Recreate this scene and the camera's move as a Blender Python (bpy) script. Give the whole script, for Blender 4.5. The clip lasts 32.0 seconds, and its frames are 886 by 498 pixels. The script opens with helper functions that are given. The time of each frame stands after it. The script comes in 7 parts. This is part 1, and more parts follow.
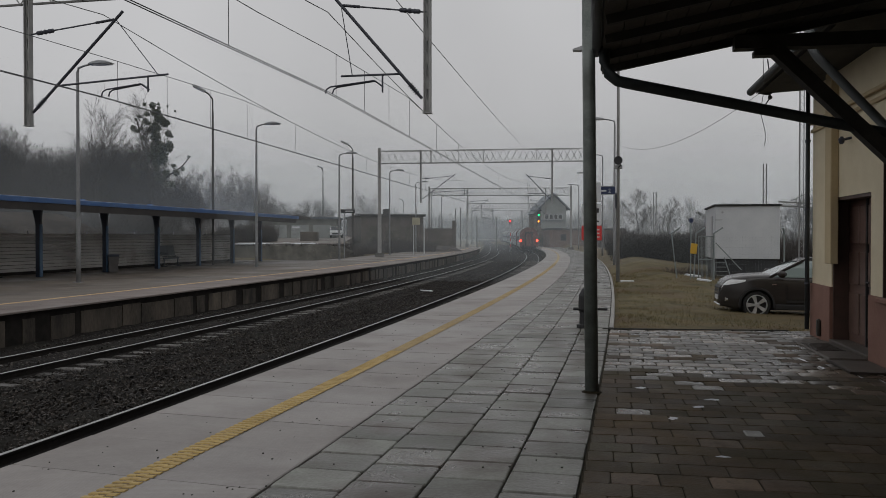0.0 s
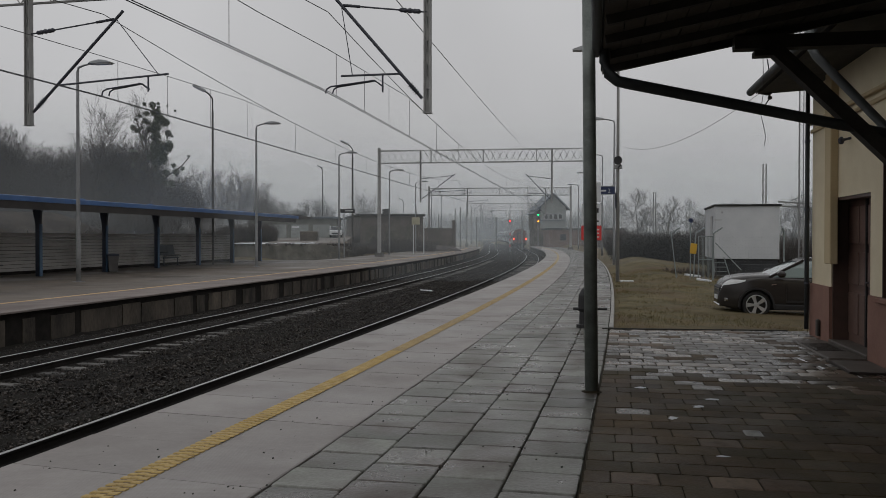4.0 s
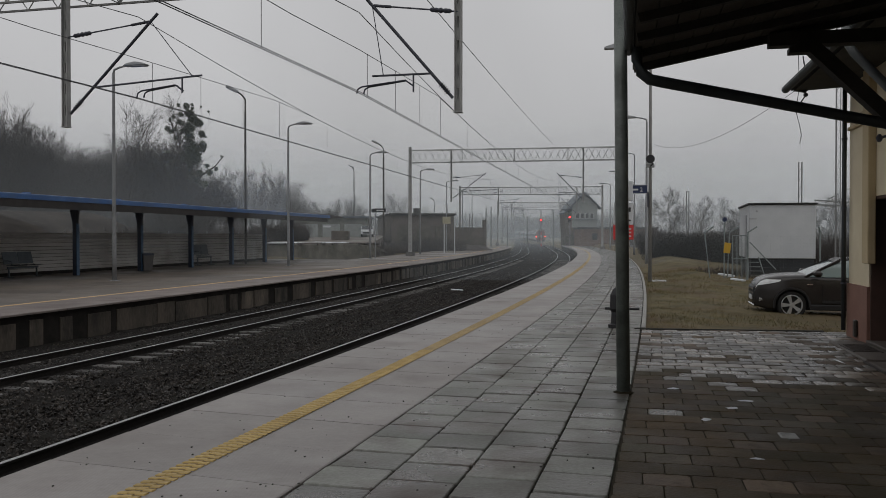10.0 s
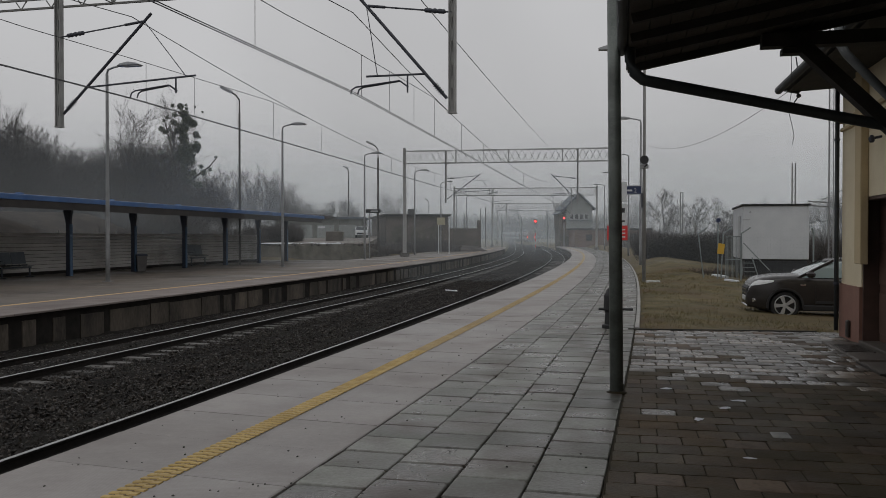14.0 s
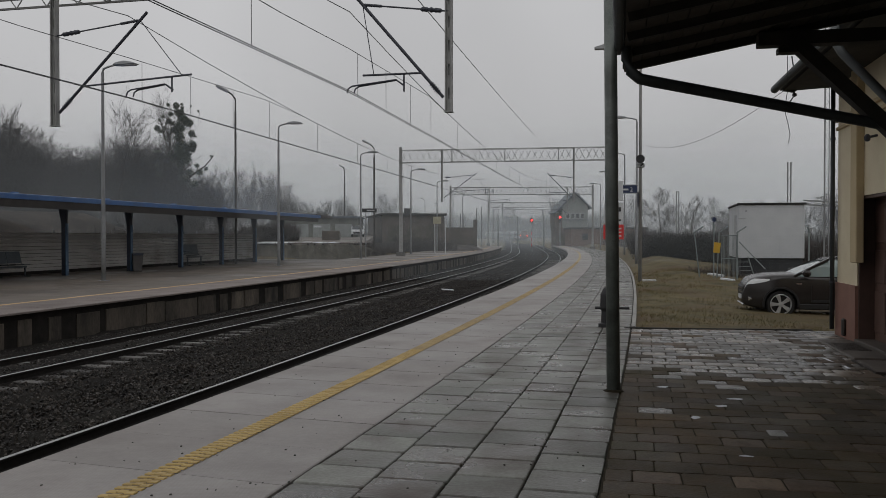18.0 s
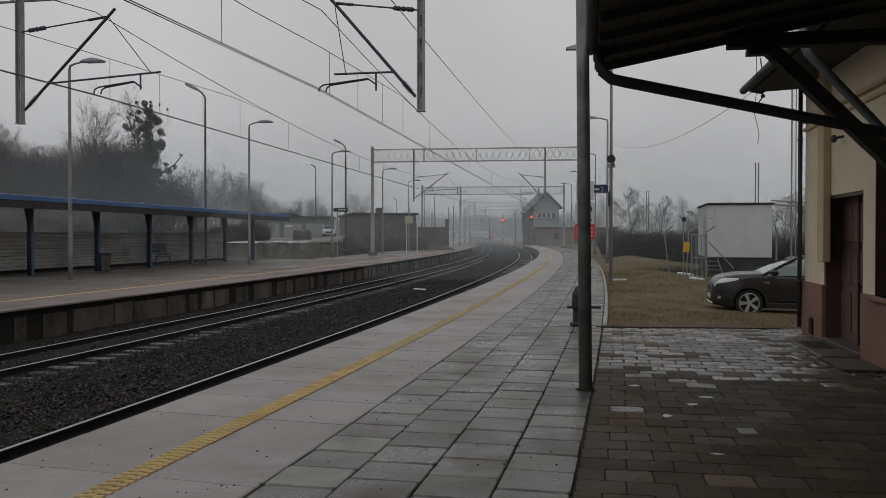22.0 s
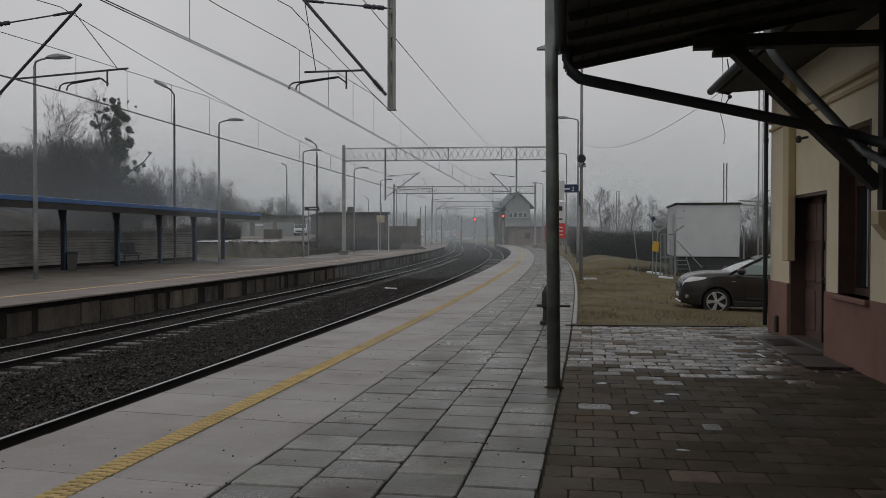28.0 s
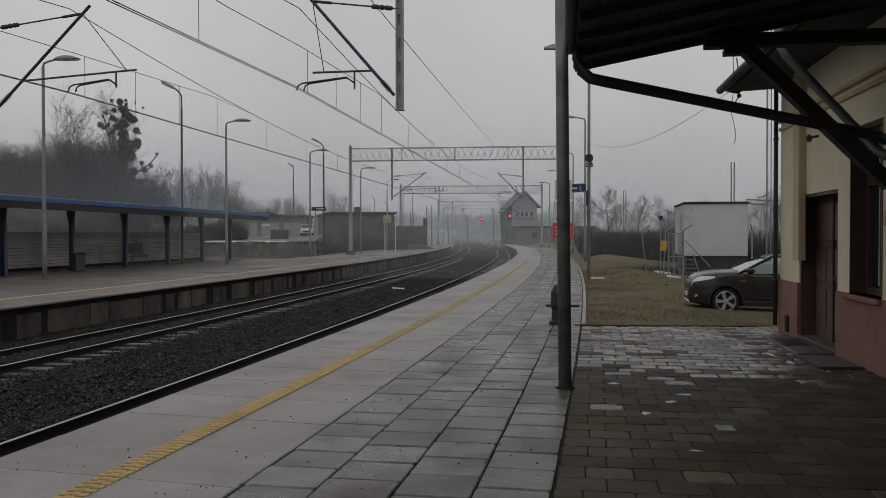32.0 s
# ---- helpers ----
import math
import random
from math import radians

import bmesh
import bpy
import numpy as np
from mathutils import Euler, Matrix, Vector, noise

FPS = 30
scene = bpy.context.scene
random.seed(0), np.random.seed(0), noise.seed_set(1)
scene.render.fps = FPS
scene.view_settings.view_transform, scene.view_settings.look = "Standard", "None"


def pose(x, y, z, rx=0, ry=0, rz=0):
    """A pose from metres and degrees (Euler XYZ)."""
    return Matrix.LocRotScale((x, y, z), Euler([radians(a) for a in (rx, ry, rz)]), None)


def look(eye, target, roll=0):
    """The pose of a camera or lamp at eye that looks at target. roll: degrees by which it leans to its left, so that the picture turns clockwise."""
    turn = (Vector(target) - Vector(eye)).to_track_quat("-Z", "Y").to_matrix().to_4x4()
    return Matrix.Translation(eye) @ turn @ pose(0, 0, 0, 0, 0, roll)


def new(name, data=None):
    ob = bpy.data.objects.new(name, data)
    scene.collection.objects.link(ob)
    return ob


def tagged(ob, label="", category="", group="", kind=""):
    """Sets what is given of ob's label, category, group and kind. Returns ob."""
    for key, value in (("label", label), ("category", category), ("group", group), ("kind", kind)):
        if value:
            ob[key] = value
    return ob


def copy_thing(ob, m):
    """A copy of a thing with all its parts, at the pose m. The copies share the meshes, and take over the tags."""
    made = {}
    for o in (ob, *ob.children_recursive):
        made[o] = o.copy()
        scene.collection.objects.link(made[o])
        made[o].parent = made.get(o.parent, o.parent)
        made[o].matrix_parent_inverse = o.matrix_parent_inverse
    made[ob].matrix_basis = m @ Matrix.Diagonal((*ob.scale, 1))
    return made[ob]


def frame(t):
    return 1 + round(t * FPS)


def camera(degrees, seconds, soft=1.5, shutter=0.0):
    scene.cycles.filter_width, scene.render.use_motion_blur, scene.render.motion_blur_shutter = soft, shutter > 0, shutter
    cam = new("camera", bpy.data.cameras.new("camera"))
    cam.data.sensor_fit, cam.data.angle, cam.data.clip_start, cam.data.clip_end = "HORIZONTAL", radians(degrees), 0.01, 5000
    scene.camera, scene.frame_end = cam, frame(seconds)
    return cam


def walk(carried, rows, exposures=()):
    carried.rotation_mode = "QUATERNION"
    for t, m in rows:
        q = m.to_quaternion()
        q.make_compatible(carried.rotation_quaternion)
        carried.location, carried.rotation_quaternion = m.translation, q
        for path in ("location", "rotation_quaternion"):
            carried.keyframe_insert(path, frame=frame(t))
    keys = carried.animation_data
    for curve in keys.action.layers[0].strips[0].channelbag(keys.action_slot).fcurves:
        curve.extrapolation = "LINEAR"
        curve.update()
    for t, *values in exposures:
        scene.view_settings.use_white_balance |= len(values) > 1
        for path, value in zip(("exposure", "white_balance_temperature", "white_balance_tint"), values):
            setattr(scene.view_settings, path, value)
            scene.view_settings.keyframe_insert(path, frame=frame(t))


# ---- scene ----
# ---- camera ----
cam = camera(55, 32.0, soft=0.8)


def aim(at, yaw, pitch, roll):
    """Yaw to the right, pitch upwards, roll, in degrees."""
    return pose(*at) @ pose(0, 0, 0, 0, 0, -yaw) @ pose(0, 0, 0, 90 + pitch, 0, 0) @ pose(0, 0, 0, 0, 0, roll)


# seconds, the camera's place, yaw, pitch and roll
PATH = [
    (0.0, (-0.000, -0.000, 1.720), 0.000, -0.765, 0.000),
    (0.5, (0.004, -0.001, 1.721), -0.197, -0.769, -0.030),
    (1.0, (-0.004, -0.007, 1.719), -0.364, -0.712, 0.036),
    (1.5, (-0.009, -0.012, 1.725), -0.295, -0.701, 0.076),
    (2.0, (-0.003, -0.008, 1.726), 0.179, -0.714, 0.051),
    (2.5, (-0.004, -0.009, 1.725), 0.531, -0.758, 0.017),
    (3.0, (0.002, -0.015, 1.725), 0.476, -0.756, 0.003),
    (3.5, (-0.006, -0.014, 1.719), 0.270, -0.763, 0.032),
    (5.5, (-0.007, -0.013, 1.727), -0.757, -0.826, -0.007),
    (6.0, (-0.009, -0.007, 1.724), -1.044, -0.812, -0.022),
    (6.5, (-0.004, -0.002, 1.725), -1.311, -0.777, -0.030),
    (7.0, (-0.005, -0.006, 1.720), -1.484, -0.682, -0.076),
    (7.5, (-0.002, -0.014, 1.721), -1.692, -0.666, -0.014),
    (8.0, (-0.004, -0.024, 1.719), -1.870, -0.663, -0.011),
    (8.5, (-0.001, -0.020, 1.725), -1.985, -0.775, 0.014),
    (9.0, (-0.002, -0.017, 1.726), -2.048, -0.835, -0.040),
    (9.5, (-0.008, -0.020, 1.719), -2.044, -0.837, -0.046),
    (10.0, (-0.005, -0.014, 1.725), -2.051, -0.830, 0.007),
    (10.5, (-0.005, -0.011, 1.716), -2.032, -0.777, -0.010),
    (11.0, (-0.002, -0.006, 1.722), -1.981, -0.782, -0.020),
    (11.5, (-0.008, -0.015, 1.716), -1.880, -0.717, -0.006),
    (12.0, (-0.002, -0.009, 1.723), -1.821, -0.773, -0.025),
    (12.5, (-0.002, -0.011, 1.716), -1.726, -0.773, -0.001),
    (13.0, (0.005, -0.011, 1.716), -1.656, -0.772, -0.004),
    (13.5, (0.005, -0.011, 1.716), -1.656, -0.772, -0.004),
    (14.0, (0.007, -0.013, 1.715), -1.686, -0.768, 0.038),
    (14.5, (0.006, -0.009, 1.714), -1.711, -0.768, 0.023),
    (16.5, (0.002, -0.020, 1.712), -1.543, -0.823, -0.017),
    (17.0, (-0.002, -0.020, 1.711), -1.485, -0.821, 0.018),
    (17.5, (-0.002, -0.016, 1.708), -1.439, -0.823, 0.030),
    (18.0, (-0.002, -0.017, 1.711), -1.425, -0.820, 0.002),
    (18.5, (-0.001, -0.003, 1.708), -1.377, -0.787, -0.003),
    (19.0, (-0.001, -0.009, 1.707), -1.370, -0.772, -0.019),
    (19.5, (0.002, -0.011, 1.708), -1.360, -0.776, 0.015),
    (20.0, (-0.003, -0.007, 1.706), -1.255, -0.773, 0.026),
    (20.5, (-0.006, -0.007, 1.716), -1.020, -0.728, 0.067),
    (21.0, (-0.009, -0.008, 1.720), -0.673, -0.822, 0.037),
    (21.5, (-0.015, -0.006, 1.719), -0.237, -0.854, 0.065),
    (22.0, (-0.014, 0.004, 1.711), 0.481, -0.853, 0.017),
    (22.5, (-0.013, 0.010, 1.715), 1.231, -0.839, 0.062),
    (23.0, (-0.019, 0.009, 1.712), 2.109, -0.795, 0.031),
    (23.5, (-0.013, 0.008, 1.707), 2.740, -0.790, -0.019),
    (24.0, (-0.002, 0.008, 1.705), 3.106, -0.787, -0.022),
    (24.5, (0.001, 0.010, 1.704), 3.100, -0.787, -0.022),
    (25.0, (0.000, -0.001, 1.701), 2.991, -0.794, 0.011),
    (25.5, (0.001, -0.004, 1.703), 2.835, -0.843, 0.017),
    (27.5, (0.021, -0.003, 1.700), 2.531, -0.900, 0.120),
    (28.0, (0.018, 0.002, 1.700), 2.366, -0.896, 0.097),
    (28.5, (0.012, 0.008, 1.698), 2.220, -0.869, 0.076),
    (29.0, (0.019, 0.013, 1.698), 2.117, -0.792, 0.035),
    (29.5, (0.014, 0.009, 1.699), 1.965, -0.738, 0.018),
    (30.0, (0.005, 0.001, 1.702), 1.994, -0.703, 0.096),
    (30.5, (-0.005, -0.004, 1.707), 2.142, -0.730, 0.069),
    (31.0, (-0.017, -0.001, 1.704), 2.111, -0.831, 0.048),
    (31.5, (-0.021, -0.000, 1.706), 2.048, -0.913, -0.033),
    (32.0, (-0.030, 0.011, 1.708), 1.944, -0.913, -0.060),
]

walk(cam, [(t, aim(at, yaw, pitch, roll)) for t, at, yaw, pitch, roll in PATH], [(0, 0.0), (32, 0.0)])

# ---- overcast sky and a weak, wide sun ----
SKY_LEVEL = 0.50
world = bpy.data.worlds.new("overcast_sky")
scene.world = world
world.use_nodes = True
wn, wl = world.node_tree.nodes, world.node_tree.links
sky = wn.new("ShaderNodeTexSky")
sky.sky_type, sky.sun_disc = "NISHITA", False
sky.sun_elevation, sky.sun_rotation = radians(38), radians(200)
grey = wn.new("ShaderNodeHueSaturation")
grey.inputs["Saturation"].default_value = 0.12
grey.inputs["Value"].default_value = 0.06
wl.new(sky.outputs[0], grey.inputs["Color"])
geo = wn.new("ShaderNodeTexCoord")
sep = wn.new("ShaderNodeSeparateXYZ")
wl.new(geo.outputs["Generated"], sep.inputs[0])
ramp = wn.new("ShaderNodeValToRGB")
ramp.color_ramp.elements[0].position, ramp.color_ramp.elements[0].color = 0.0, (0.88, 0.88, 0.90, 1)
ramp.color_ramp.elements[1].position, ramp.color_ramp.elements[1].color = 0.6, (1.26, 1.27, 1.30, 1)
for at, level in ((0.11, 0.99), (0.26, 1.16)):
    step = ramp.color_ramp.elements.new(at)
    step.color = (level, level, level * 1.02, 1)
wl.new(sep.outputs["Z"], ramp.inputs[0])
cloud = wn.new("ShaderNodeTexNoise")
cloud.inputs["Scale"].default_value = 3.0
cloud.inputs["Detail"].default_value = 3
wl.new(geo.outputs["Generated"], cloud.inputs["Vector"])
cmap = wn.new("ShaderNodeMapRange")
cmap.inputs["From Min"].default_value, cmap.inputs["From Max"].default_value = 0.25, 0.75
cmap.inputs["To Min"].default_value, cmap.inputs["To Max"].default_value = 0.89, 1.08
wl.new(cloud.outputs["Fac"], cmap.inputs["Value"])
cmul = wn.new("ShaderNodeMix")
cmul.data_type, cmul.blend_type = "RGBA", "MULTIPLY"
cmul.inputs["Factor"].default_value = 1.0
wl.new(ramp.outputs[0], cmul.inputs[6])
wl.new(cmap.outputs[0], cmul.inputs[7])
mixw = wn.new("ShaderNodeMix")
mixw.data_type = "RGBA"
mixw.inputs["Factor"].default_value = 0.85
wl.new(grey.outputs[0], mixw.inputs[6])
wl.new(cmul.outputs[2], mixw.inputs[7])
wl.new(mixw.outputs[2], wn["Background"].inputs[0])
wn["Background"].inputs[1].default_value = SKY_LEVEL

sun_data = bpy.data.lights.new("sun", "SUN")
sun_data.energy, sun_data.angle, sun_data.color = 0.25, radians(40), (1.0, 0.97, 0.93)
sun = new("sun", sun_data)
sun.matrix_world = look((0, 0, 60), (10, 40, 0))

# ---- plan ----
# Both tracks and both platforms lie on circles round one centre; s runs along the near platform's edge, n away from it.
CX, CY, RE = -831.73, 190.37, 848.62
A0 = math.asin(-CY / RE)
RAIL_Z = -0.686
BED_Z = -0.87


# Beyond 140 m the line runs on almost straight, then turns left again; it climbs a little.
BENDS = [(140.0, RE), (330.0, 8000.0), (900.0, 1000.0)]
CLIMB = 0.004


def alignment(s):
    """Centre and radius of the curve at s, and the bearing from that centre."""
    a, r, cx, cy, s0 = A0, RE, CX, CY, 0.0
    for end, radius in BENDS:
        cx, cy, r = cx + (r - radius) * math.cos(a), cy + (r - radius) * math.sin(a), radius
        if s <= end or end == BENDS[-1][0]:
            return cx, cy, r, a + (s - s0) / r
        a, s0 = a + (end - s0) / r, end


def bearing(s):
    return alignment(s)[3]


def arc(s, n, z=0.0):
    cx, cy, r, a = alignment(s)
    return Vector((cx + (r + n) * math.cos(a), cy + (r + n) * math.sin(a), z + CLIMB * max(0.0, s - BENDS[0][0])))


def arc_pose(s, n, z=0.0, turn=0.0):
    p = arc(s, n, z)
    return pose(p.x, p.y, p.z, 0, 0, math.degrees(bearing(s)) + turn)


def offset_of(x, y):
    return math.hypot(x - CX, y - CY) - RE


# The station building's wall: a runs from its far corner towards the camera, o out from the wall.
WX, WY = 6.54, 15.06
WALL_TURN = math.degrees(math.atan2(0.984, 0.177))
WALL_SIDE = set()


def wall_pose(a=0.0, o=0.0, z=0.0):
    return pose(WX - 0.177 * a - 0.984 * o, WY - 0.984 * a + 0.177 * o, z, 0, 0, WALL_TURN)


# ---- helpers for meshes ----
rng = random.Random(7)


def link_mesh(name, bm, material, smooth=False):
    me = bpy.data.meshes.new(name)
    bmesh.ops.recalc_face_normals(bm, faces=bm.faces[:])
    bm.to_mesh(me)
    bm.free()
    if smooth:
        me.shade_smooth()
    for m in material if isinstance(material, (list, tuple)) else [material]:
        me.materials.append(m)
    return new(name, me)


def part(name, bm, material, parent, label="", smooth=False):
    if parent.name in WALL_SIDE:
        # things on the wall are drawn with x running towards the camera
        for v in bm.verts:
            v.co.x = -v.co.x
    ob = link_mesh(name, bm, material, smooth)
    ob.parent = parent
    if parent.name in WALL_SIDE:
        WALL_SIDE.add(ob.name)
    if label:
        tagged(ob, label)
    return ob


def share(name, me, parent, m):
    ob = new(name, me)
    ob.parent = parent
    ob.matrix_basis = m
    return ob


def thing(name, label, category, m=None, group="", kind=""):
    ob = new(name)
    ob.empty_display_size = 0.2
    tagged(ob, label, category, group, kind)
    if m is not None:
        ob.matrix_basis = m
    return ob


def setting(name, bm, material, label="", category="", kind="structure", smooth=False):
    ob = link_mesh(name, bm, material, smooth)
    return tagged(ob, label, category, "", kind)


def B():
    return bmesh.new()


def box(bm, x0, x1, y0, y1, z0, z1, bevel=0.0, m=None):
    made = bmesh.ops.create_cube(bm, size=1.0)["verts"]
    t = Matrix.Translation(((x0 + x1) / 2, (y0 + y1) / 2, (z0 + z1) / 2)) @ Matrix.Diagonal((abs(x1 - x0), abs(y1 - y0), abs(z1 - z0), 1))
    bmesh.ops.transform(bm, matrix=(m @ t) if m is not None else t, verts=made)
    if bevel:
        edges = list({e for v in made for e in v.link_edges})
        bmesh.ops.bevel(bm, geom=edges, offset=bevel, segments=1, affect="EDGES", clamp_overlap=True)
    return bm


def rod(bm, p, q, r0, r1=None, seg=8, caps=True):
    p, q = Vector(p), Vector(q)
    r1 = r0 if r1 is None else r1
    d = q - p
    if d.length < 1e-6:
        return bm
    m = Matrix.Translation((p + q) / 2) @ d.to_track_quat("Z", "Y").to_matrix().to_4x4()
    bmesh.ops.create_cone(bm, cap_ends=caps, segments=seg, radius1=r0, radius2=r1, depth=d.length, matrix=m)
    return bm


def tube(bm, pts, r, seg=8, caps=True):
    """A pipe along a line of points, mitred at its bends."""
    pts = [Vector(p) for p in pts]
    rings = []
    up = Vector((0.13, 0.21, 0.97))
    for i, p in enumerate(pts):
        t = ((pts[min(i + 1, len(pts) - 1)] - p).normalized() + (p - pts[max(i - 1, 0)]).normalized()).normalized()
        u = t.cross(up)
        if u.length < 0.1:
            u = t.cross(Vector((1, 0.1, 0)))
        u.normalize()
        v = t.cross(u)
        rr = r[i] if isinstance(r, (list, tuple)) else r
        rings.append([bm.verts.new(p + (u * math.cos(k * math.tau / seg) + v * math.sin(k * math.tau / seg)) * rr) for k in range(seg)])
    for a, b in zip(rings, rings[1:]):
        for k in range(seg):
            bm.faces.new((a[k], a[(k + 1) % seg], b[(k + 1) % seg], b[k]))
    if caps and seg > 2:
        bm.faces.new(rings[0][::-1])
        bm.faces.new(rings[-1])
    return bm


def bar(bm, p, q, w, t, up=(0, 0, 1)):
    """A square timber or flat from p to q."""
    p, q = Vector(p), Vector(q)
    d = (q - p).normalized()
    u = d.cross(Vector(up))
    if u.length < 0.05:
        u = d.cross(Vector((1, 0, 0)))
    u.normalize()
    v = u.cross(d)
    c = [[bm.verts.new(e + u * w / 2 * i + v * t / 2 * j) for i, j in ((-1, -1), (1, -1), (1, 1), (-1, 1))] for e in (p, q)]
    for k in range(4):
        bm.faces.new((c[0][k], c[0][(k + 1) % 4], c[1][(k + 1) % 4], c[1][k]))
    bm.faces.new(c[0][::-1])
    bm.faces.new(c[1])
    return bm


def sweep(bm, prof, s0, s1, step, closed=True, wob=0.0):
    """A profile of (n, z) drawn along the tracks' curve."""
    k = max(1, math.ceil((s1 - s0) / step))
    rings = []
    for i in range(k + 1):
        s = s0 + (s1 - s0) * i / k
        rings.append([bm.verts.new(arc(s, n + (rng.uniform(-wob, wob) if wob else 0), z + (rng.uniform(-wob, wob) if wob else 0))) for n, z in prof])
    e = len(prof)
    for a, b in zip(rings, rings[1:]):
        for j in range(e if closed else e - 1):
            bm.faces.new((a[j], a[(j + 1) % e], b[(j + 1) % e], b[j]))
    if closed:
        bm.faces.new(rings[0][::-1])
        bm.faces.new(rings[-1])
    return bm


def poly(bm, pts, depth):
    """A polygon's points, drawn out by the vector depth."""
    a = [bm.verts.new(p) for p in pts]
    b = [bm.verts.new(Vector(p) + Vector(depth)) for p in pts]
    bm.faces.new(a)
    bm.faces.new(b[::-1])
    for i in range(len(a)):
        j = (i + 1) % len(a)
        bm.faces.new((a[i], b[i], b[j], a[j]))
    return bm


def lathe(bm, prof, seg=16, m=None):
    """Turns (r, z) points round z."""
    rings = []
    for r, z in prof:
        rings.append([bm.verts.new((m or Matrix()) @ Vector((r * math.cos(k * math.tau / seg), r * math.sin(k * math.tau / seg), z))) for k in range(seg)])
    for a, b in zip(rings, rings[1:]):
        for k in range(seg):
            bm.faces.new((a[k], a[(k + 1) % seg], b[(k + 1) % seg], b[k]))
    bm.faces.new(rings[0][::-1])
    bm.faces.new(rings[-1])
    return bm


# ---- materials ----
def mat(name, c1, c2, rough=0.75, scale=6.0, bump=0.15, metal=0.0, own=False, vary=0.0, rough2=None, big=0.5, fine=None, streak=None, island=False, stain=None, dots=0.0, spec=0.5):
    """Two colours mixed by noise at two scales; vary: how far the brightness differs from piece to piece."""
    m = bpy.data.materials.new(name)
    m.use_nodes = True
    nt = m.node_tree
    nd, lk = nt.nodes, nt.links
    bs = nd["Principled BSDF"]
    if own:
        co = nd.new("ShaderNodeTexCoord").outputs["Object"]
    else:
        co = nd.new("ShaderNodeNewGeometry").outputs["Position"]
    if streak:
        mp = nd.new("ShaderNodeMapping")
        mp.inputs["Scale"].default_value = streak
        lk.new(co, mp.inputs[0])
        co = mp.outputs[0]
    n1 = nd.new("ShaderNodeTexNoise")
    n1.inputs["Scale"].default_value, n1.inputs["Detail"].default_value = scale, 6
    n2 = nd.new("ShaderNodeTexNoise")
    n2.inputs["Scale"].default_value, n2.inputs["Detail"].default_value = big, 4
    n3 = nd.new("ShaderNodeTexNoise")
    n3.inputs["Scale"].default_value, n3.inputs["Detail"].default_value = fine or scale * 12, 3
    for n in (n1, n2, n3):
        lk.new(co, n.inputs["Vector"])
    add = nd.new("ShaderNodeMath")
    add.operation = "ADD"
    lk.new(n1.outputs["Fac"], add.inputs[0])
    lk.new(n2.outputs["Fac"], add.inputs[1])
    add2 = nd.new("ShaderNodeMath")
    add2.operation = "MULTIPLY_ADD"
    add2.inputs[1].default_value = 0.6
    lk.new(n3.outputs["Fac"], add2.inputs[0])
    lk.new(add.outputs[0], add2.inputs[2])
    mr = nd.new("ShaderNodeMapRange")
    mr.inputs["From Min"].default_value, mr.inputs["From Max"].default_value = 0.95, 1.65
    lk.new(add2.outputs[0], mr.inputs["Value"])
    mx = nd.new("ShaderNodeMix")
    mx.data_type = "RGBA"
    mx.inputs[6].default_value, mx.inputs[7].default_value = (*c1, 1), (*c2, 1)
    lk.new(mr.outputs[0], mx.inputs["Factor"])
    out = mx.outputs[2]
    if vary:
        oi = nd.new("ShaderNodeNewGeometry" if island else "ShaderNodeObjectInfo")
        vr = nd.new("ShaderNodeMapRange")
        vr.inputs["To Min"].default_value, vr.inputs["To Max"].default_value = 1 - vary, 1 + vary
        lk.new(oi.outputs["Random Per Island" if island else "Random"], vr.inputs["Value"])
        vm = nd.new("ShaderNodeMix")
        vm.data_type, vm.blend_type = "RGBA", "MULTIPLY"
        vm.inputs["Factor"].default_value = 1.0
        lk.new(out, vm.inputs[6])
        lk.new(vr.outputs[0], vm.inputs[7])
        out = vm.outputs[2]
    if stain:
        # blotches of a third colour: colour, scale, how strong
        sn_ = nd.new("ShaderNodeTexNoise")
        sn_.inputs["Scale"].default_value, sn_.inputs["Detail"].default_value, sn_.inputs["Roughness"].default_value = stain[1], 7, 0.62
        lk.new(co, sn_.inputs["Vector"])
        sr = nd.new("ShaderNodeMapRange")
        sr.inputs["From Min"].default_value, sr.inputs["From Max"].default_value = 0.47, 0.66
        sr.inputs["To Max"].default_value = stain[2]
        lk.new(sn_.outputs["Fac"], sr.inputs["Value"])
        sm = nd.new("ShaderNodeMix")
        sm.data_type = "RGBA"
        sm.inputs[7].default_value = (*stain[0], 1)
        lk.new(sr.outputs[0], sm.inputs["Factor"])
        lk.new(out, sm.inputs[6])
        out = sm.outputs[2]
    lk.new(out, bs.inputs["Base Color"])
    bs.inputs["Metallic"].default_value = metal
    bs.inputs["Specular IOR Level"].default_value = spec
    if rough2 is None:
        bs.inputs["Roughness"].default_value = rough
    else:
        rr = nd.new("ShaderNodeMapRange")
        rr.inputs["From Min"].default_value, rr.inputs["From Max"].default_value = 0.35, 0.65
        rr.inputs["To Min"].default_value, rr.inputs["To Max"].default_value = rough, rough2
        lk.new(n2.outputs["Fac"], rr.inputs["Value"])
        lk.new(rr.outputs[0], bs.inputs["Roughness"])
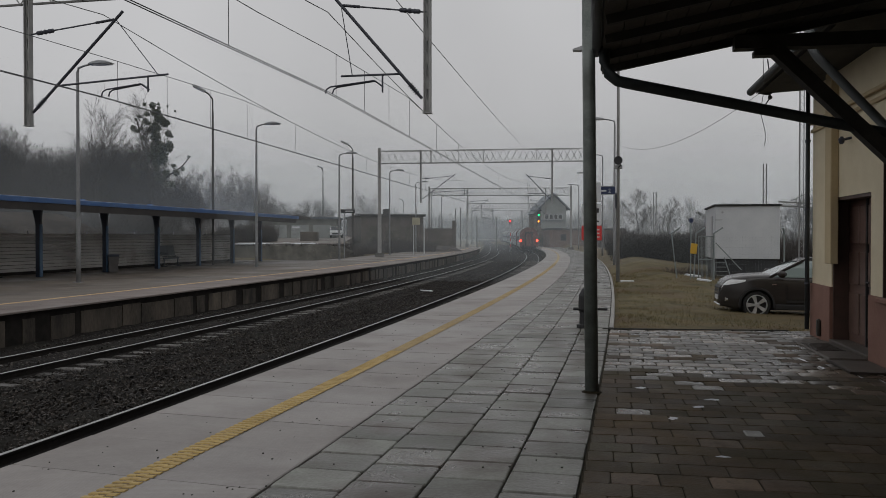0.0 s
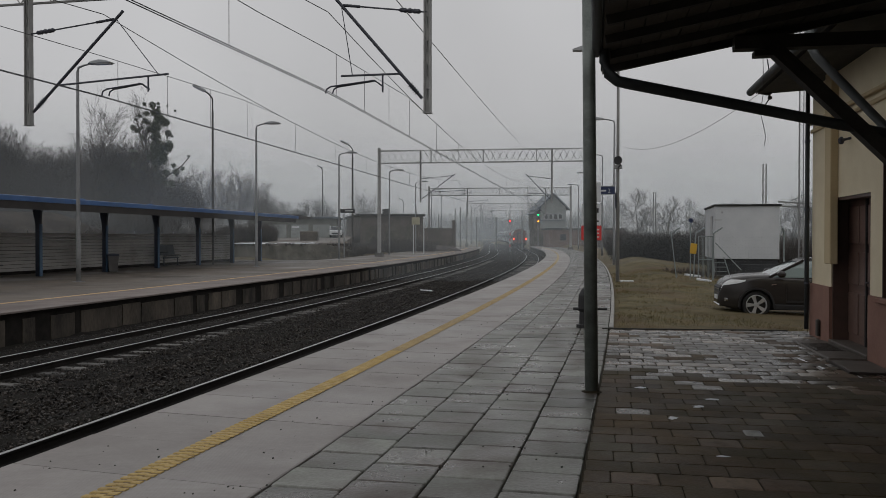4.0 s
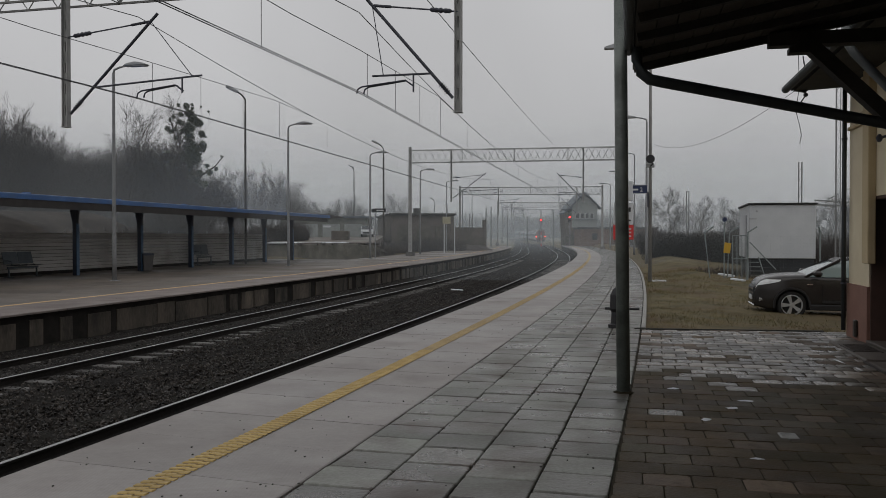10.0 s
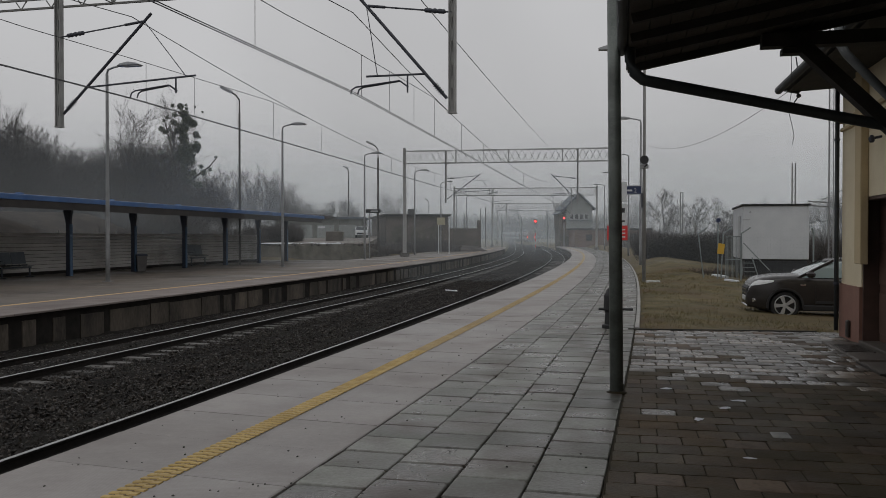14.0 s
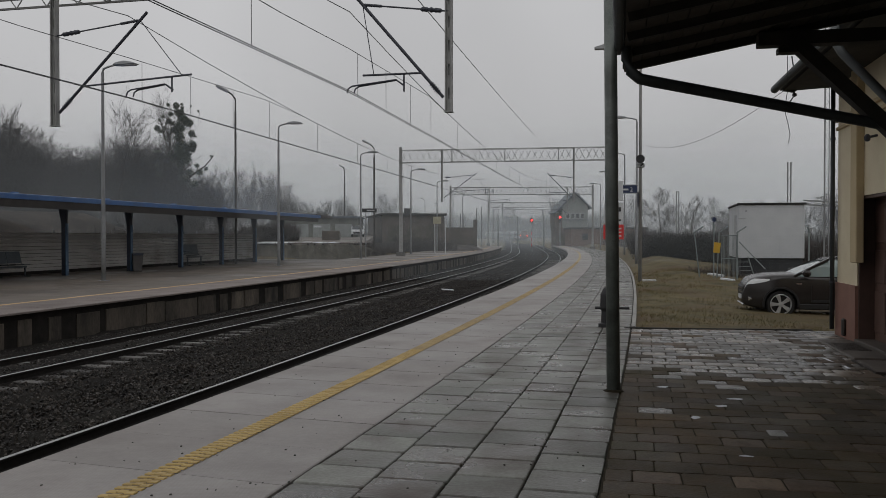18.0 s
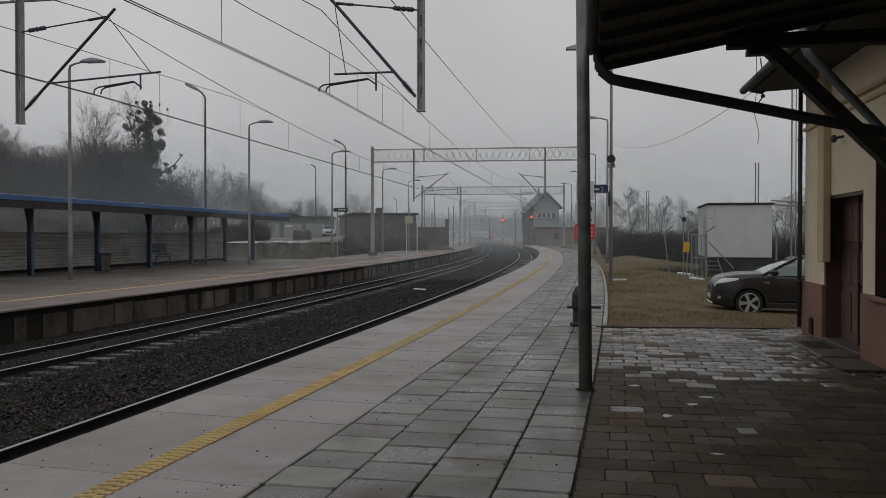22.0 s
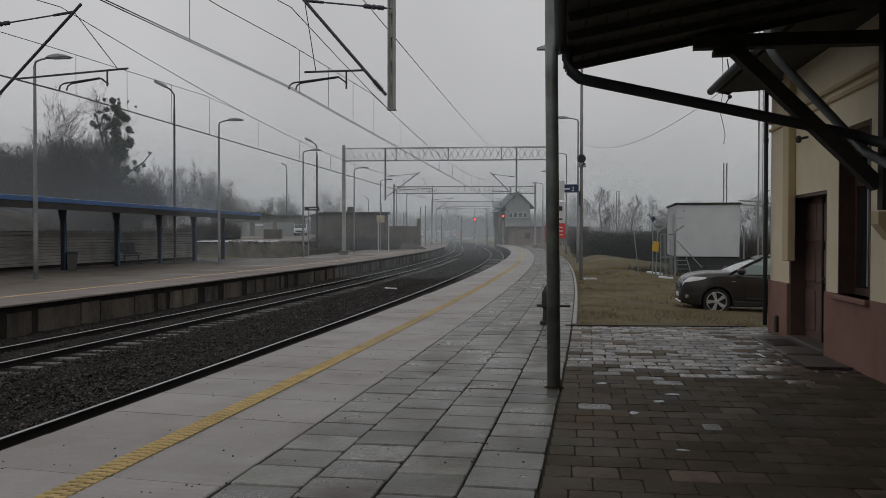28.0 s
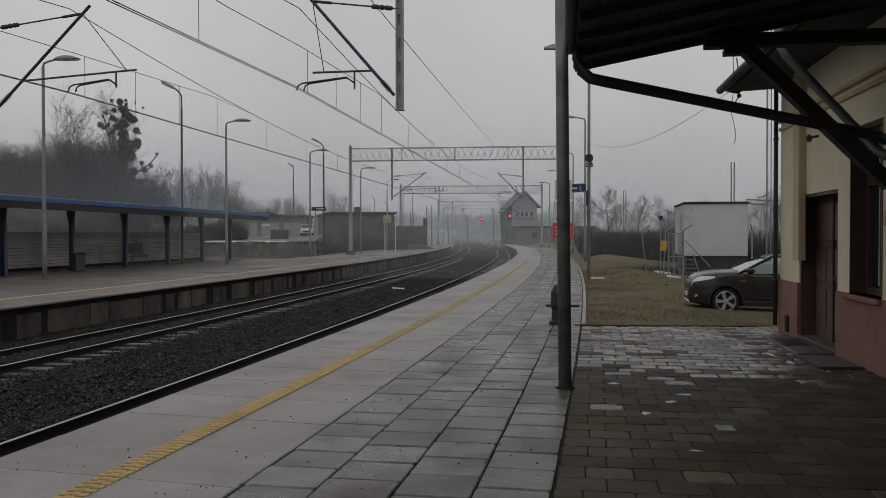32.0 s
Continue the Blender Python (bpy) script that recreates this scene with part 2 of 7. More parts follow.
    if bump:
        bp = nd.new("ShaderNodeBump")
        bp.inputs["Strength"].default_value = bump
        bp.inputs["Distance"].default_value = 0.02
        lk.new(add2.outputs[0], bp.inputs["Height"])
        if dots:
            vo = nd.new("ShaderNodeTexVoronoi")
            vo.inputs["Scale"].default_value, vo.inputs["Randomness"].default_value = dots, 0.2
            lk.new(co, vo.inputs["Vector"])
            bd = nd.new("ShaderNodeBump")
            bd.inputs["Strength"].default_value, bd.inputs["Distance"].default_value = 0.35, 0.006
            bd.invert = True
            lk.new(vo.outputs["Distance"], bd.inputs["Height"])
            lk.new(bd.outputs[0], bp.inputs["Normal"])
        lk.new(bp.outputs[0], bs.inputs["Normal"])
    return m


def glow(name, col, strength):
    m = bpy.data.materials.new(name)
    m.use_nodes = True
    bs = m.node_tree.nodes["Principled BSDF"]
    bs.inputs["Base Color"].default_value = (*col, 1)
    bs.inputs["Emission Color"].default_value = (*col, 1)
    bs.inputs["Emission Strength"].default_value = strength
    return m


def glass(name, tint, rough=0.03):
    m = bpy.data.materials.new(name)
    m.use_nodes = True
    bs = m.node_tree.nodes["Principled BSDF"]
    bs.inputs["Base Color"].default_value = (*tint, 1)
    bs.inputs["Roughness"].default_value = rough
    bs.inputs["Specular IOR Level"].default_value = 0.8
    return m


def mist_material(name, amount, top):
    """A sheet standing in for mist haze: mostly clear, thinner towards its top."""
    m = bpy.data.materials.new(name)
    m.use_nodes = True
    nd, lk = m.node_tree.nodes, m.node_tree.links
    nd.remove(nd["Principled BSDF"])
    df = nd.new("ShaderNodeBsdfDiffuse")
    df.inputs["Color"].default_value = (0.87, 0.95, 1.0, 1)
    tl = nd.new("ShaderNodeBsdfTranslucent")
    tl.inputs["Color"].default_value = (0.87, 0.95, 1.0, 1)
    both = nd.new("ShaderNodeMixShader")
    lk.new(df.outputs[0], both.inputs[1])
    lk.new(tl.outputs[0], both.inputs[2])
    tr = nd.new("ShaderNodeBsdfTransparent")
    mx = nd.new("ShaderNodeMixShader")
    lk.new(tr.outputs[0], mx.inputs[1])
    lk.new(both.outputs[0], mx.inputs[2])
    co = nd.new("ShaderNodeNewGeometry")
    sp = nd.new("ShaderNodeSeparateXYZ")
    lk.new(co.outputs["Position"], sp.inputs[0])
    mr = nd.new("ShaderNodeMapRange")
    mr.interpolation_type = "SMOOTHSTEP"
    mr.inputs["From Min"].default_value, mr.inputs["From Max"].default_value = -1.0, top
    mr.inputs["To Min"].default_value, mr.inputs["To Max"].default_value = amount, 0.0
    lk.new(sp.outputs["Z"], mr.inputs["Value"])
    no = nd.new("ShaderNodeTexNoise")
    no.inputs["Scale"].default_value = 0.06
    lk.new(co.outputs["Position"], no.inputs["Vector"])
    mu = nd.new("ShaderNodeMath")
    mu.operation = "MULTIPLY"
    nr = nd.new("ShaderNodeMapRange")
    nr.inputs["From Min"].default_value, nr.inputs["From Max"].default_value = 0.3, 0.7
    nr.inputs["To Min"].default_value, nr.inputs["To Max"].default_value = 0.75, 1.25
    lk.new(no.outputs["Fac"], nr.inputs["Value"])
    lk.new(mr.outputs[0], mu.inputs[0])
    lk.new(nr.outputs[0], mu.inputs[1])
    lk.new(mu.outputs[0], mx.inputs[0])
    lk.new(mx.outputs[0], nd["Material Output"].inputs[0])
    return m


M_SLAB = mat("wet_concrete_slab", (0.068, 0.062, 0.053), (0.205, 0.212, 0.19), 0.22, 2.6, 0.3, vary=0.36, rough2=0.6, big=1.3, stain=((0.07, 0.049, 0.04), 1.2, 0.85))
M_PANEL = mat("pale_platform_slab", (0.235, 0.218, 0.208), (0.315, 0.292, 0.278), 0.40, 1.5, 0.14, vary=0.07, rough2=0.7, big=0.35, stain=((0.15, 0.13, 0.12), 0.9, 0.45), dots=34)
M_JOINT = mat("dark_joint_earth", (0.03, 0.03, 0.027), (0.07, 0.065, 0.055), 0.95, 8, 0.3)
M_YELLOW = mat("yellow_tactile_paint", (0.40, 0.275, 0.085), (0.56, 0.40, 0.15), 0.6, 5, 0.15, big=0.9, stain=((0.28, 0.20, 0.09), 3.0, 0.35))
# copy of the yellow paint with its fading over distance put into the colour
M_YELLOW_FAR = mat("distance_paled_yellow_paint", (0.32, 0.225, 0.09), (0.45, 0.335, 0.155), 0.6, 5, 0.1, stain=((0.24, 0.19, 0.13), 2.5, 0.5))
# darkened base colour that paints the shadows in the grooves between the bars
M_STUD = mat("worn_yellow_groove_shade", (0.075, 0.052, 0.022), (0.16, 0.11, 0.05), 0.6, 9, 0.1)
M_PAVER_BROWN = mat("pinkish_brown_paver", (0.075, 0.052, 0.036), (0.17, 0.125, 0.09), 0.6, 4, 0.4, vary=0.35, rough2=0.85, big=1.1, stain=((0.04, 0.03, 0.016), 4.0, 0.8), spec=0.3)
M_PAVER = mat("dry_brown_paver", (0.033, 0.0235, 0.013), (0.088, 0.062, 0.036), 0.6, 4, 0.5, vary=0.42, rough2=0.9, big=1.1, stain=((0.042, 0.036, 0.0125), 0.8, 0.75), spec=0.35)
# worn pale tops, lightened further to paint the sky's glints on wet paving
M_PAVER_PALE = mat("pale_worn_glint_paver", (0.10, 0.085, 0.07), (0.29, 0.25, 0.21), 0.14, 5, 0.4, vary=0.3, rough2=0.38, big=1.6, stain=((0.055, 0.046, 0.036), 5.0, 0.7))
M_PAVER_WET = mat("wet_grey_paver", (0.026, 0.021, 0.015), (0.07, 0.058, 0.043), 0.18, 5, 0.4, vary=0.4, rough2=0.5, big=1.6)
M_DIRT = mat("dirt_between_pavers", (0.015, 0.012, 0.006), (0.04, 0.032, 0.018), 0.95, 8, 0.4, spec=0.2)
M_BALLAST = mat("dark_track_ballast", (0.0035, 0.003, 0.0026), (0.018, 0.0148, 0.0125), 0.95, 26, 1.0, big=1.4, fine=70, stain=((0.013, 0.0135, 0.007), 0.8, 0.5), spec=0.2)
M_STONE = mat("ballast_stone", (0.010, 0.0084, 0.0072), (0.047, 0.0385, 0.032), 0.5, 12, 0.3, big=1.2, vary=0.8, island=True, spec=0.3)
M_SLEEPER = mat("pale_concrete_sleeper", (0.06, 0.057, 0.054), (0.17, 0.163, 0.155), 0.8, 4, 0.3, vary=0.55)
M_RUST = mat("rusty_rail_side", (0.006, 0.005, 0.0043), (0.02, 0.016, 0.0135), 0.85, 10, 0.3, spec=0.25)
M_RAILTOP = mat("worn_steel_rail_head", (0.34, 0.34, 0.34), (0.46, 0.46, 0.46), 0.42, 14, 0.05, metal=0.7)
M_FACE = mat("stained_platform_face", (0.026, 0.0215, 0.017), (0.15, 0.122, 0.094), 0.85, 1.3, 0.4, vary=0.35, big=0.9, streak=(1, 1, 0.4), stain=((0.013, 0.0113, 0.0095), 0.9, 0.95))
# on the far platform its darkness also paints the edge slabs' shadow
M_FACE_DARK = mat("dark_face_concrete", (0.010, 0.009, 0.008), (0.027, 0.023, 0.02), 0.9, 4, 0.3, spec=0.2)
M_COPING = mat("pinkish_edge_slab", (0.13, 0.105, 0.094), (0.21, 0.172, 0.155), 0.5, 1.2, 0.15, vary=0.1, rough2=0.75, big=0.25, stain=((0.09, 0.066, 0.058), 0.5, 0.6))
M_ASPHALT = mat("damp_brown_asphalt", (0.060, 0.050, 0.040), (0.145, 0.118, 0.094), 0.36, 1.1, 0.3, rough2=0.75, big=0.22, stain=((0.165, 0.137, 0.112), 0.35, 0.5))
M_LINE = mat("faded_line_paint", (0.46, 0.29, 0.13), (0.66, 0.46, 0.24), 0.7, 5, 0.1)
M_KERB = mat("concrete_kerb", (0.22, 0.215, 0.20), (0.36, 0.35, 0.33), 0.75, 5, 0.25)
M_GRASS = mat("winter_grass_ground", (0.045, 0.038, 0.015), (0.15, 0.118, 0.052), 0.95, 2.2, 1.0, big=0.5, fine=18, stain=((0.10, 0.06, 0.03), 0.3, 0.85))
M_BLADE = mat("winter_grass_blade", (0.10, 0.088, 0.032), (0.20, 0.165, 0.07), 0.8, 3, 0.0, big=0.5, vary=0.3, island=True, stain=((0.18, 0.115, 0.06), 0.6, 0.7))
M_STEEL = mat("galvanised_steel", (0.20, 0.205, 0.21), (0.33, 0.335, 0.34), 0.5, 5, 0.1, metal=0.3, own=True)
M_MAST = mat("weathered_mast_steel", (0.13, 0.13, 0.125), (0.25, 0.25, 0.24), 0.65, 4, 0.2, own=True)
M_DROP = mat("pale_galvanised_channel", (0.24, 0.24, 0.235), (0.36, 0.36, 0.35), 0.6, 4, 0.15, own=True)
M_CONCRETE_MAST = mat("dark_concrete_mast", (0.05, 0.048, 0.045), (0.10, 0.096, 0.09), 0.85, 3, 0.2, own=True)
M_DARKIRON = mat("dark_iron_fitting", (0.03, 0.032, 0.045), (0.06, 0.064, 0.08), 0.55, 8, 0.1, own=True)
M_WIRE = mat("tarnished_wire", (0.05, 0.05, 0.055), (0.09, 0.09, 0.095), 0.6, 6, 0.0)
M_LAMPGREY = mat("lamp_housing_grey", (0.30, 0.31, 0.32), (0.42, 0.43, 0.44), 0.5, 6, 0.05, own=True)
M_LENS = mat("cloudy_lamp_lens", (0.45, 0.46, 0.47), (0.6, 0.61, 0.62), 0.3, 6, 0.0, own=True)
M_BLUE = mat("blue_roof_sheet", (0.014, 0.065, 0.20), (0.04, 0.12, 0.30), 0.45, 2.5, 0.1, stain=((0.05, 0.08, 0.12), 1.2, 0.5))
M_SOFFIT = mat("brown_soffit_board", (0.05, 0.045, 0.043), (0.085, 0.077, 0.073), 0.8, 3, 0.2)
M_FASCIA = mat("dark_brown_fascia", (0.022, 0.019, 0.018), (0.045, 0.04, 0.037), 0.8, 2.0, 0.2)
M_NAVY = mat("dark_blue_post_paint", (0.012, 0.018, 0.034), (0.026, 0.036, 0.06), 0.5, 6, 0.1)
M_BLUEFLANGE = mat("faded_blue_flange_paint", (0.03, 0.07, 0.14), (0.06, 0.12, 0.20), 0.5, 6, 0.1)
M_SIDING = mat("grey_shelter_cladding", (0.36, 0.345, 0.325), (0.48, 0.46, 0.435), 0.8, 1.2, 0.15, vary=0.12, stain=((0.19, 0.165, 0.14), 0.6, 0.6))
M_BENCH = mat("blue_grey_bench", (0.035, 0.045, 0.055), (0.075, 0.095, 0.11), 0.5, 6, 0.1, own=True)
M_BIN = mat("grey_litter_bin", (0.085, 0.08, 0.078), (0.14, 0.132, 0.125), 0.7, 5, 0.15, own=True)
M_CANPOST = mat("green_grey_painted_post", (0.07, 0.082, 0.075), (0.18, 0.20, 0.185), 0.45, 5, 0.25, big=1.5, stain=((0.04, 0.046, 0.038), 2.0, 0.7))
M_PIPE = mat("dark_green_drain_pipe", (0.018, 0.022, 0.024), (0.04, 0.047, 0.05), 0.6, 5, 0.08)
M_PIPE_GREY = mat("grey_drain_pipe", (0.09, 0.10, 0.10), (0.15, 0.16, 0.16), 0.45, 5, 0.1)
M_BEAM = mat("black_stained_timber", (0.016, 0.015, 0.014), (0.042, 0.038, 0.034), 0.75, 4, 0.3, big=1.0)
M_SHEET = mat("brown_roof_boarding", (0.05, 0.044, 0.037), (0.095, 0.082, 0.07), 0.85, 3, 0.3, vary=0.12)
M_TILE = mat("dark_roof_covering", (0.03, 0.03, 0.03), (0.07, 0.068, 0.065), 0.8, 4, 0.3)
M_STUCCO = mat("cream_stucco", (0.66, 0.57, 0.40), (0.75, 0.665, 0.49), 0.85, 3, 0.12, big=0.6)
M_STUCCO_DK = mat("ochre_stucco_moulding", (0.47, 0.37, 0.22), (0.56, 0.45, 0.28), 0.85, 3, 0.12)
M_PLINTH = mat("reddish_brown_plinth", (0.19, 0.095, 0.07), (0.27, 0.145, 0.11), 0.8, 2.5, 0.15, big=0.7)
M_DOOR = mat("dark_brown_door", (0.095, 0.055, 0.043), (0.17, 0.10, 0.08), 0.45, 3, 0.15, own=True)
M_WINFRAME = mat("dark_window_frame", (0.055, 0.031, 0.024), (0.10, 0.058, 0.045), 0.5, 4, 0.1, own=True)
M_GLASS = glass("dark_window_glass", (0.02, 0.025, 0.03))
M_STEP = mat("worn_stone_step", (0.045, 0.037, 0.03), (0.105, 0.088, 0.073), 0.6, 3, 0.3, big=1.0, stain=((0.03, 0.024, 0.018), 2.0, 0.6))
M_IRON = mat("rusty_iron_grate", (0.02, 0.016, 0.013), (0.05, 0.04, 0.033), 0.6, 9, 0.3)
M_HUT = mat("pale_grey_container", (0.46, 0.48, 0.50), (0.56, 0.575, 0.59), 0.55, 1.5, 0.04, big=0.4)
M_HUTBASE = mat("dark_cabin_base", (0.025, 0.027, 0.03), (0.05, 0.053, 0.057), 0.8, 3, 0.2)
M_FENCE = mat("fence_steel", (0.17, 0.20, 0.20), (0.27, 0.30, 0.30), 0.6, 5, 0.1, own=True)
M_WHITE = mat("white_sign_paint", (0.52, 0.53, 0.54), (0.62, 0.63, 0.64), 0.5, 6, 0.03, own=True)
M_RED = mat("red_sign_paint", (0.55, 0.03, 0.03), (0.66, 0.05, 0.045), 0.5, 6, 0.03, own=True)
M_SIGNBLUE = mat("navy_sign_board", (0.015, 0.025, 0.07), (0.025, 0.04, 0.10), 0.4, 6, 0.02, own=True)
M_SIGNYEL = mat("yellow_sign_paint", (0.55, 0.32, 0.03), (0.65, 0.40, 0.05), 0.5, 6, 0.05, own=True)
M_NOTICE = mat("faded_notice_panel", (0.36, 0.34, 0.24), (0.46, 0.43, 0.32), 0.6, 5, 0.03, own=True)
M_BLACK = mat("black_paint", (0.012, 0.012, 0.013), (0.025, 0.025, 0.027), 0.6, 6, 0.1, own=True)
M_CARPAINT = mat("grey_brown_metallic_car_paint", (0.036, 0.033, 0.032), (0.048, 0.044, 0.043), 0.22, 4, 0.0, metal=0.3, own=True)
# the pale tint paints the sky's reflection into the glass colour
M_CARGLASS = glass("car_glass", (0.24, 0.30, 0.30), 0.05)
M_TYRE = mat("tyre_rubber", (0.012, 0.012, 0.012), (0.025, 0.025, 0.025), 0.85, 10, 0.2, own=True)
M_ALLOY = mat("silver_alloy", (0.52, 0.53, 0.54), (0.62, 0.63, 0.64), 0.35, 8, 0.0, metal=0.5, own=True)
M_CHROME = mat("chrome_trim", (0.6, 0.6, 0.61), (0.7, 0.7, 0.71), 0.2, 8, 0.0, metal=0.9, own=True)
M_HEADLAMP = mat("headlamp_glass", (0.6, 0.62, 0.63), (0.82, 0.83, 0.84), 0.1, 14, 0.0, own=True)
M_BRICK = mat("old_red_brick", (0.115, 0.075, 0.06), (0.20, 0.135, 0.11), 0.85, 4, 0.2, big=0.4)
M_BRICK_DK = mat("dark_brick_shed", (0.085, 0.075, 0.066), (0.155, 0.136, 0.118), 0.85, 1.2, 0.2, big=0.4, stain=((0.075, 0.075, 0.058), 0.7, 0.6))
M_TOWERWALL = mat("grey_green_tower_render", (0.23, 0.25, 0.24), (0.32, 0.335, 0.325), 0.85, 2, 0.1, big=0.5)
M_TOWERROOF = mat("slate_tower_roof", (0.10, 0.12, 0.14), (0.17, 0.19, 0.215), 0.7, 3, 0.2)
M_YARDWALL = mat("grey_retaining_wall", (0.045, 0.042, 0.034), (0.15, 0.14, 0.115), 0.9, 1.3, 0.3, big=0.4)
M_SHED = mat("pale_green_shed", (0.12, 0.125, 0.112), (0.19, 0.195, 0.175), 0.8, 1.2, 0.1, big=0.3)
M_SNOW = mat("old_snow", (0.55, 0.57, 0.60), (0.70, 0.72, 0.75), 0.6, 3, 0.4)
M_BARK = mat("grey_brown_bark", (0.045, 0.040, 0.036), (0.085, 0.077, 0.07), 0.9, 5, 0.3, own=True)
M_TWIG = mat("bare_twigs", (0.045, 0.041, 0.039), (0.08, 0.073, 0.07), 0.9, 3, 0.0, own=True)
M_IVY = mat("ivy_and_mistletoe_leaf", (0.07, 0.083, 0.064), (0.125, 0.14, 0.105), 0.6, 2, 0.0, own=True)
# lightened, which puts the haze before the hedge into its colour
M_HEDGE = mat("dark_evergreen_leaf", (0.030, 0.030, 0.029), (0.056, 0.054, 0.05), 0.8, 0.6, 0.0, big=0.2)
M_BANK = mat("dead_grass_bank", (0.02, 0.0165, 0.0135), (0.052, 0.042, 0.034), 0.95, 1.2, 0.8, big=0.3, stain=((0.014, 0.0125, 0.01), 0.9, 0.7))
M_SCRUB = mat("brown_scrub_twigs", (0.048, 0.043, 0.04), (0.092, 0.082, 0.076), 0.9, 0.8, 0.0, big=0.15)
M_COACH = mat("dark_red_grey_coach_end", (0.10, 0.045, 0.04), (0.15, 0.07, 0.06), 0.5, 3, 0.05, own=True)
M_COACHSIDE = mat("pale_grey_coach_side", (0.22, 0.25, 0.26), (0.30, 0.33, 0.34), 0.5, 2, 0.03, own=True)
M_COACHBAND = mat("blue_grey_coach_band", (0.10, 0.13, 0.19), (0.14, 0.17, 0.24), 0.4, 2, 0.03, own=True)
M_UNDER = mat("dark_underframe", (0.02, 0.019, 0.018), (0.045, 0.042, 0.04), 0.8, 5, 0.2, own=True)
M_TAIL = glow("red_tail_lamp_glass", (1.0, 0.04, 0.015), 9)
M_SIGRED = glow("red_signal_lens", (1.0, 0.02, 0.02), 9)
M_SIGGREEN = glow("green_signal_lens", (0.0, 0.75, 0.16), 5)
M_SIGAMBER = glow("amber_signal_lens", (1.0, 0.22, 0.01), 6)

# ---- ground ----
def ground_z(x, y):
    n = offset_of(x, y)
    if n < -24:
        z = -0.02 + 0.25 * noise.noise((x * 0.05, y * 0.05, 0)) + min(1.4, max(0.0, (-n - 28) * 0.05))
    elif n < -18:
        z = -1.0 + (-18 - n) / 6 * 0.98
    elif n < 1.2:
        z = -1.0
    elif n < 4.4:
        z = -1.0 + (n - 1.2) / 3.2 * 0.94
    else:
        z = -0.06 - 0.20 * min(1.0, (n - 4.4) / 5.0) + 0.62 * min(1.0, max(0.0, y - 26) / 30) * min(1.0, (n - 4.4) / 2) * min(1.0, max(0.25, 1.0 - (n - 6.5) / 6)) + 0.07 * noise.noise((x * 0.4, y * 0.4, 3)) + 0.035 * noise.noise((x * 1.3, y * 1.3, 5))
        # the paved yard in front of the building lies level with the platform
        if y < 15.9:
            z = -0.12
    return z


def ground_sheet():
    xs = [-2500, -1200, -600, -300, -180, -120, -90, -70] + [-60 + 1.5 * i for i in range(30)] + [-15 + 0.6 * i for i in range(67)] + [26, 28, 31, 35, 40, 50, 65, 90, 130, 200, 320, 600, 1200, 2500]
    ys = [-2500, -900, -300, -100, -50, -30, -20] + [-14 + 0.7 * i for i in range(110)] + [63 + 2.0 * i for i in range(50)] + [165, 175, 190, 210, 240, 280, 340, 430, 600, 900, 1500, 2800]
    bm = B()
    rows = [[bm.verts.new((x, y, ground_z(x, y))) for x in xs] for y in ys]
    for a, b in zip(rows, rows[1:]):
        for i in range(len(xs) - 1):
            bm.faces.new((a[i], a[i + 1], b[i + 1], b[i]))
    setting("ground", bm, M_GRASS, "flat winter ground of brownish green grass", "ground", smooth=True)


ground_sheet()


# ---- tracks ----
def track_bed():
    bm = B()
    prof = [(-9.35, -0.80), (-8.6, -0.80), (-8.2, -0.82), (-7.85, -0.85), (-7.5, -0.80), (-7.0, -0.79), (-6.45, -0.80), (-6.1, -0.86), (-5.6, -0.85), (-5.0, -0.82), (-4.2, -0.90), (-3.6, -0.88), (-3.0, -0.80),
            (-2.3, -0.86), (-1.5, -0.87), (-0.8, -0.86), (0.1, -0.86)]
    k = 900
    rings = []
    for i in range(k + 1):
        s = -25 + 680 * (i / k) ** 1.7
        ring = []
        for j, (n, z) in enumerate(prof):
            p = arc(s, n + rng.uniform(-0.05, 0.05), z)
            p.z += 0.035 * noise.noise((p.x * 2.1, p.y * 2.1, 0)) + rng.uniform(-0.018, 0.018)
            ring.append(bm.verts.new(p))
        rings.append(ring)
    for a, b in zip(rings, rings[1:]):
        for j in range(len(prof) - 1):
            bm.faces.new((a[j], a[j + 1], b[j + 1], b[j]))
    setting("track_bed", bm, M_BALLAST, "dark grey crushed stone bed under two curving tracks", "track bed", smooth=False)
    # loose stones on the bed
    verts, faces = [], []
    local = random.Random(3)
    for i in range(80000):
        s = 4 + 56 * local.random() ** 1.7
        n = local.uniform(-9.1, -2.45) if local.random() < 0.9 else local.uniform(-2.1, -0.9)
        if abs(n + 6.28) < 0.12 or abs(n + 7.68) < 0.12:
            continue
        zb = -0.82 if n < -8.5 or -7.55 < n < -6.4 or -5.5 < n < -4.9 or -3.4 < n < -2.6 else -0.855
        c = arc(s, n, zb + local.uniform(-0.01, 0.03))
        r = local.uniform(0.013, 0.043)
        axes = [Vector((local.uniform(-1, 1), local.uniform(-1, 1), local.uniform(-1, 1))).normalized() * r * local.uniform(0.6, 1.3) for _ in range(2)]
        axes.append(axes[0].cross(axes[1]).normalized() * r * local.uniform(0.5, 1.1))
        b = len(verts)
        for a in axes:
            verts += [tuple(c + a), tuple(c - a)]
        for x in (0, 1):
            for y in (2, 3):
                for z in (4, 5):
                    faces.append((b + x, b + y, b + z))
    me = bpy.data.meshes.new("ballast_stones")
    me.from_pydata(verts, [], faces)
    me.materials.append(M_STONE)
    ob = new("ballast_stones", me)
    tagged(ob, "loose angular dark grey ballast stones between the rails", "ballast", "", "stuff")


track_bed()


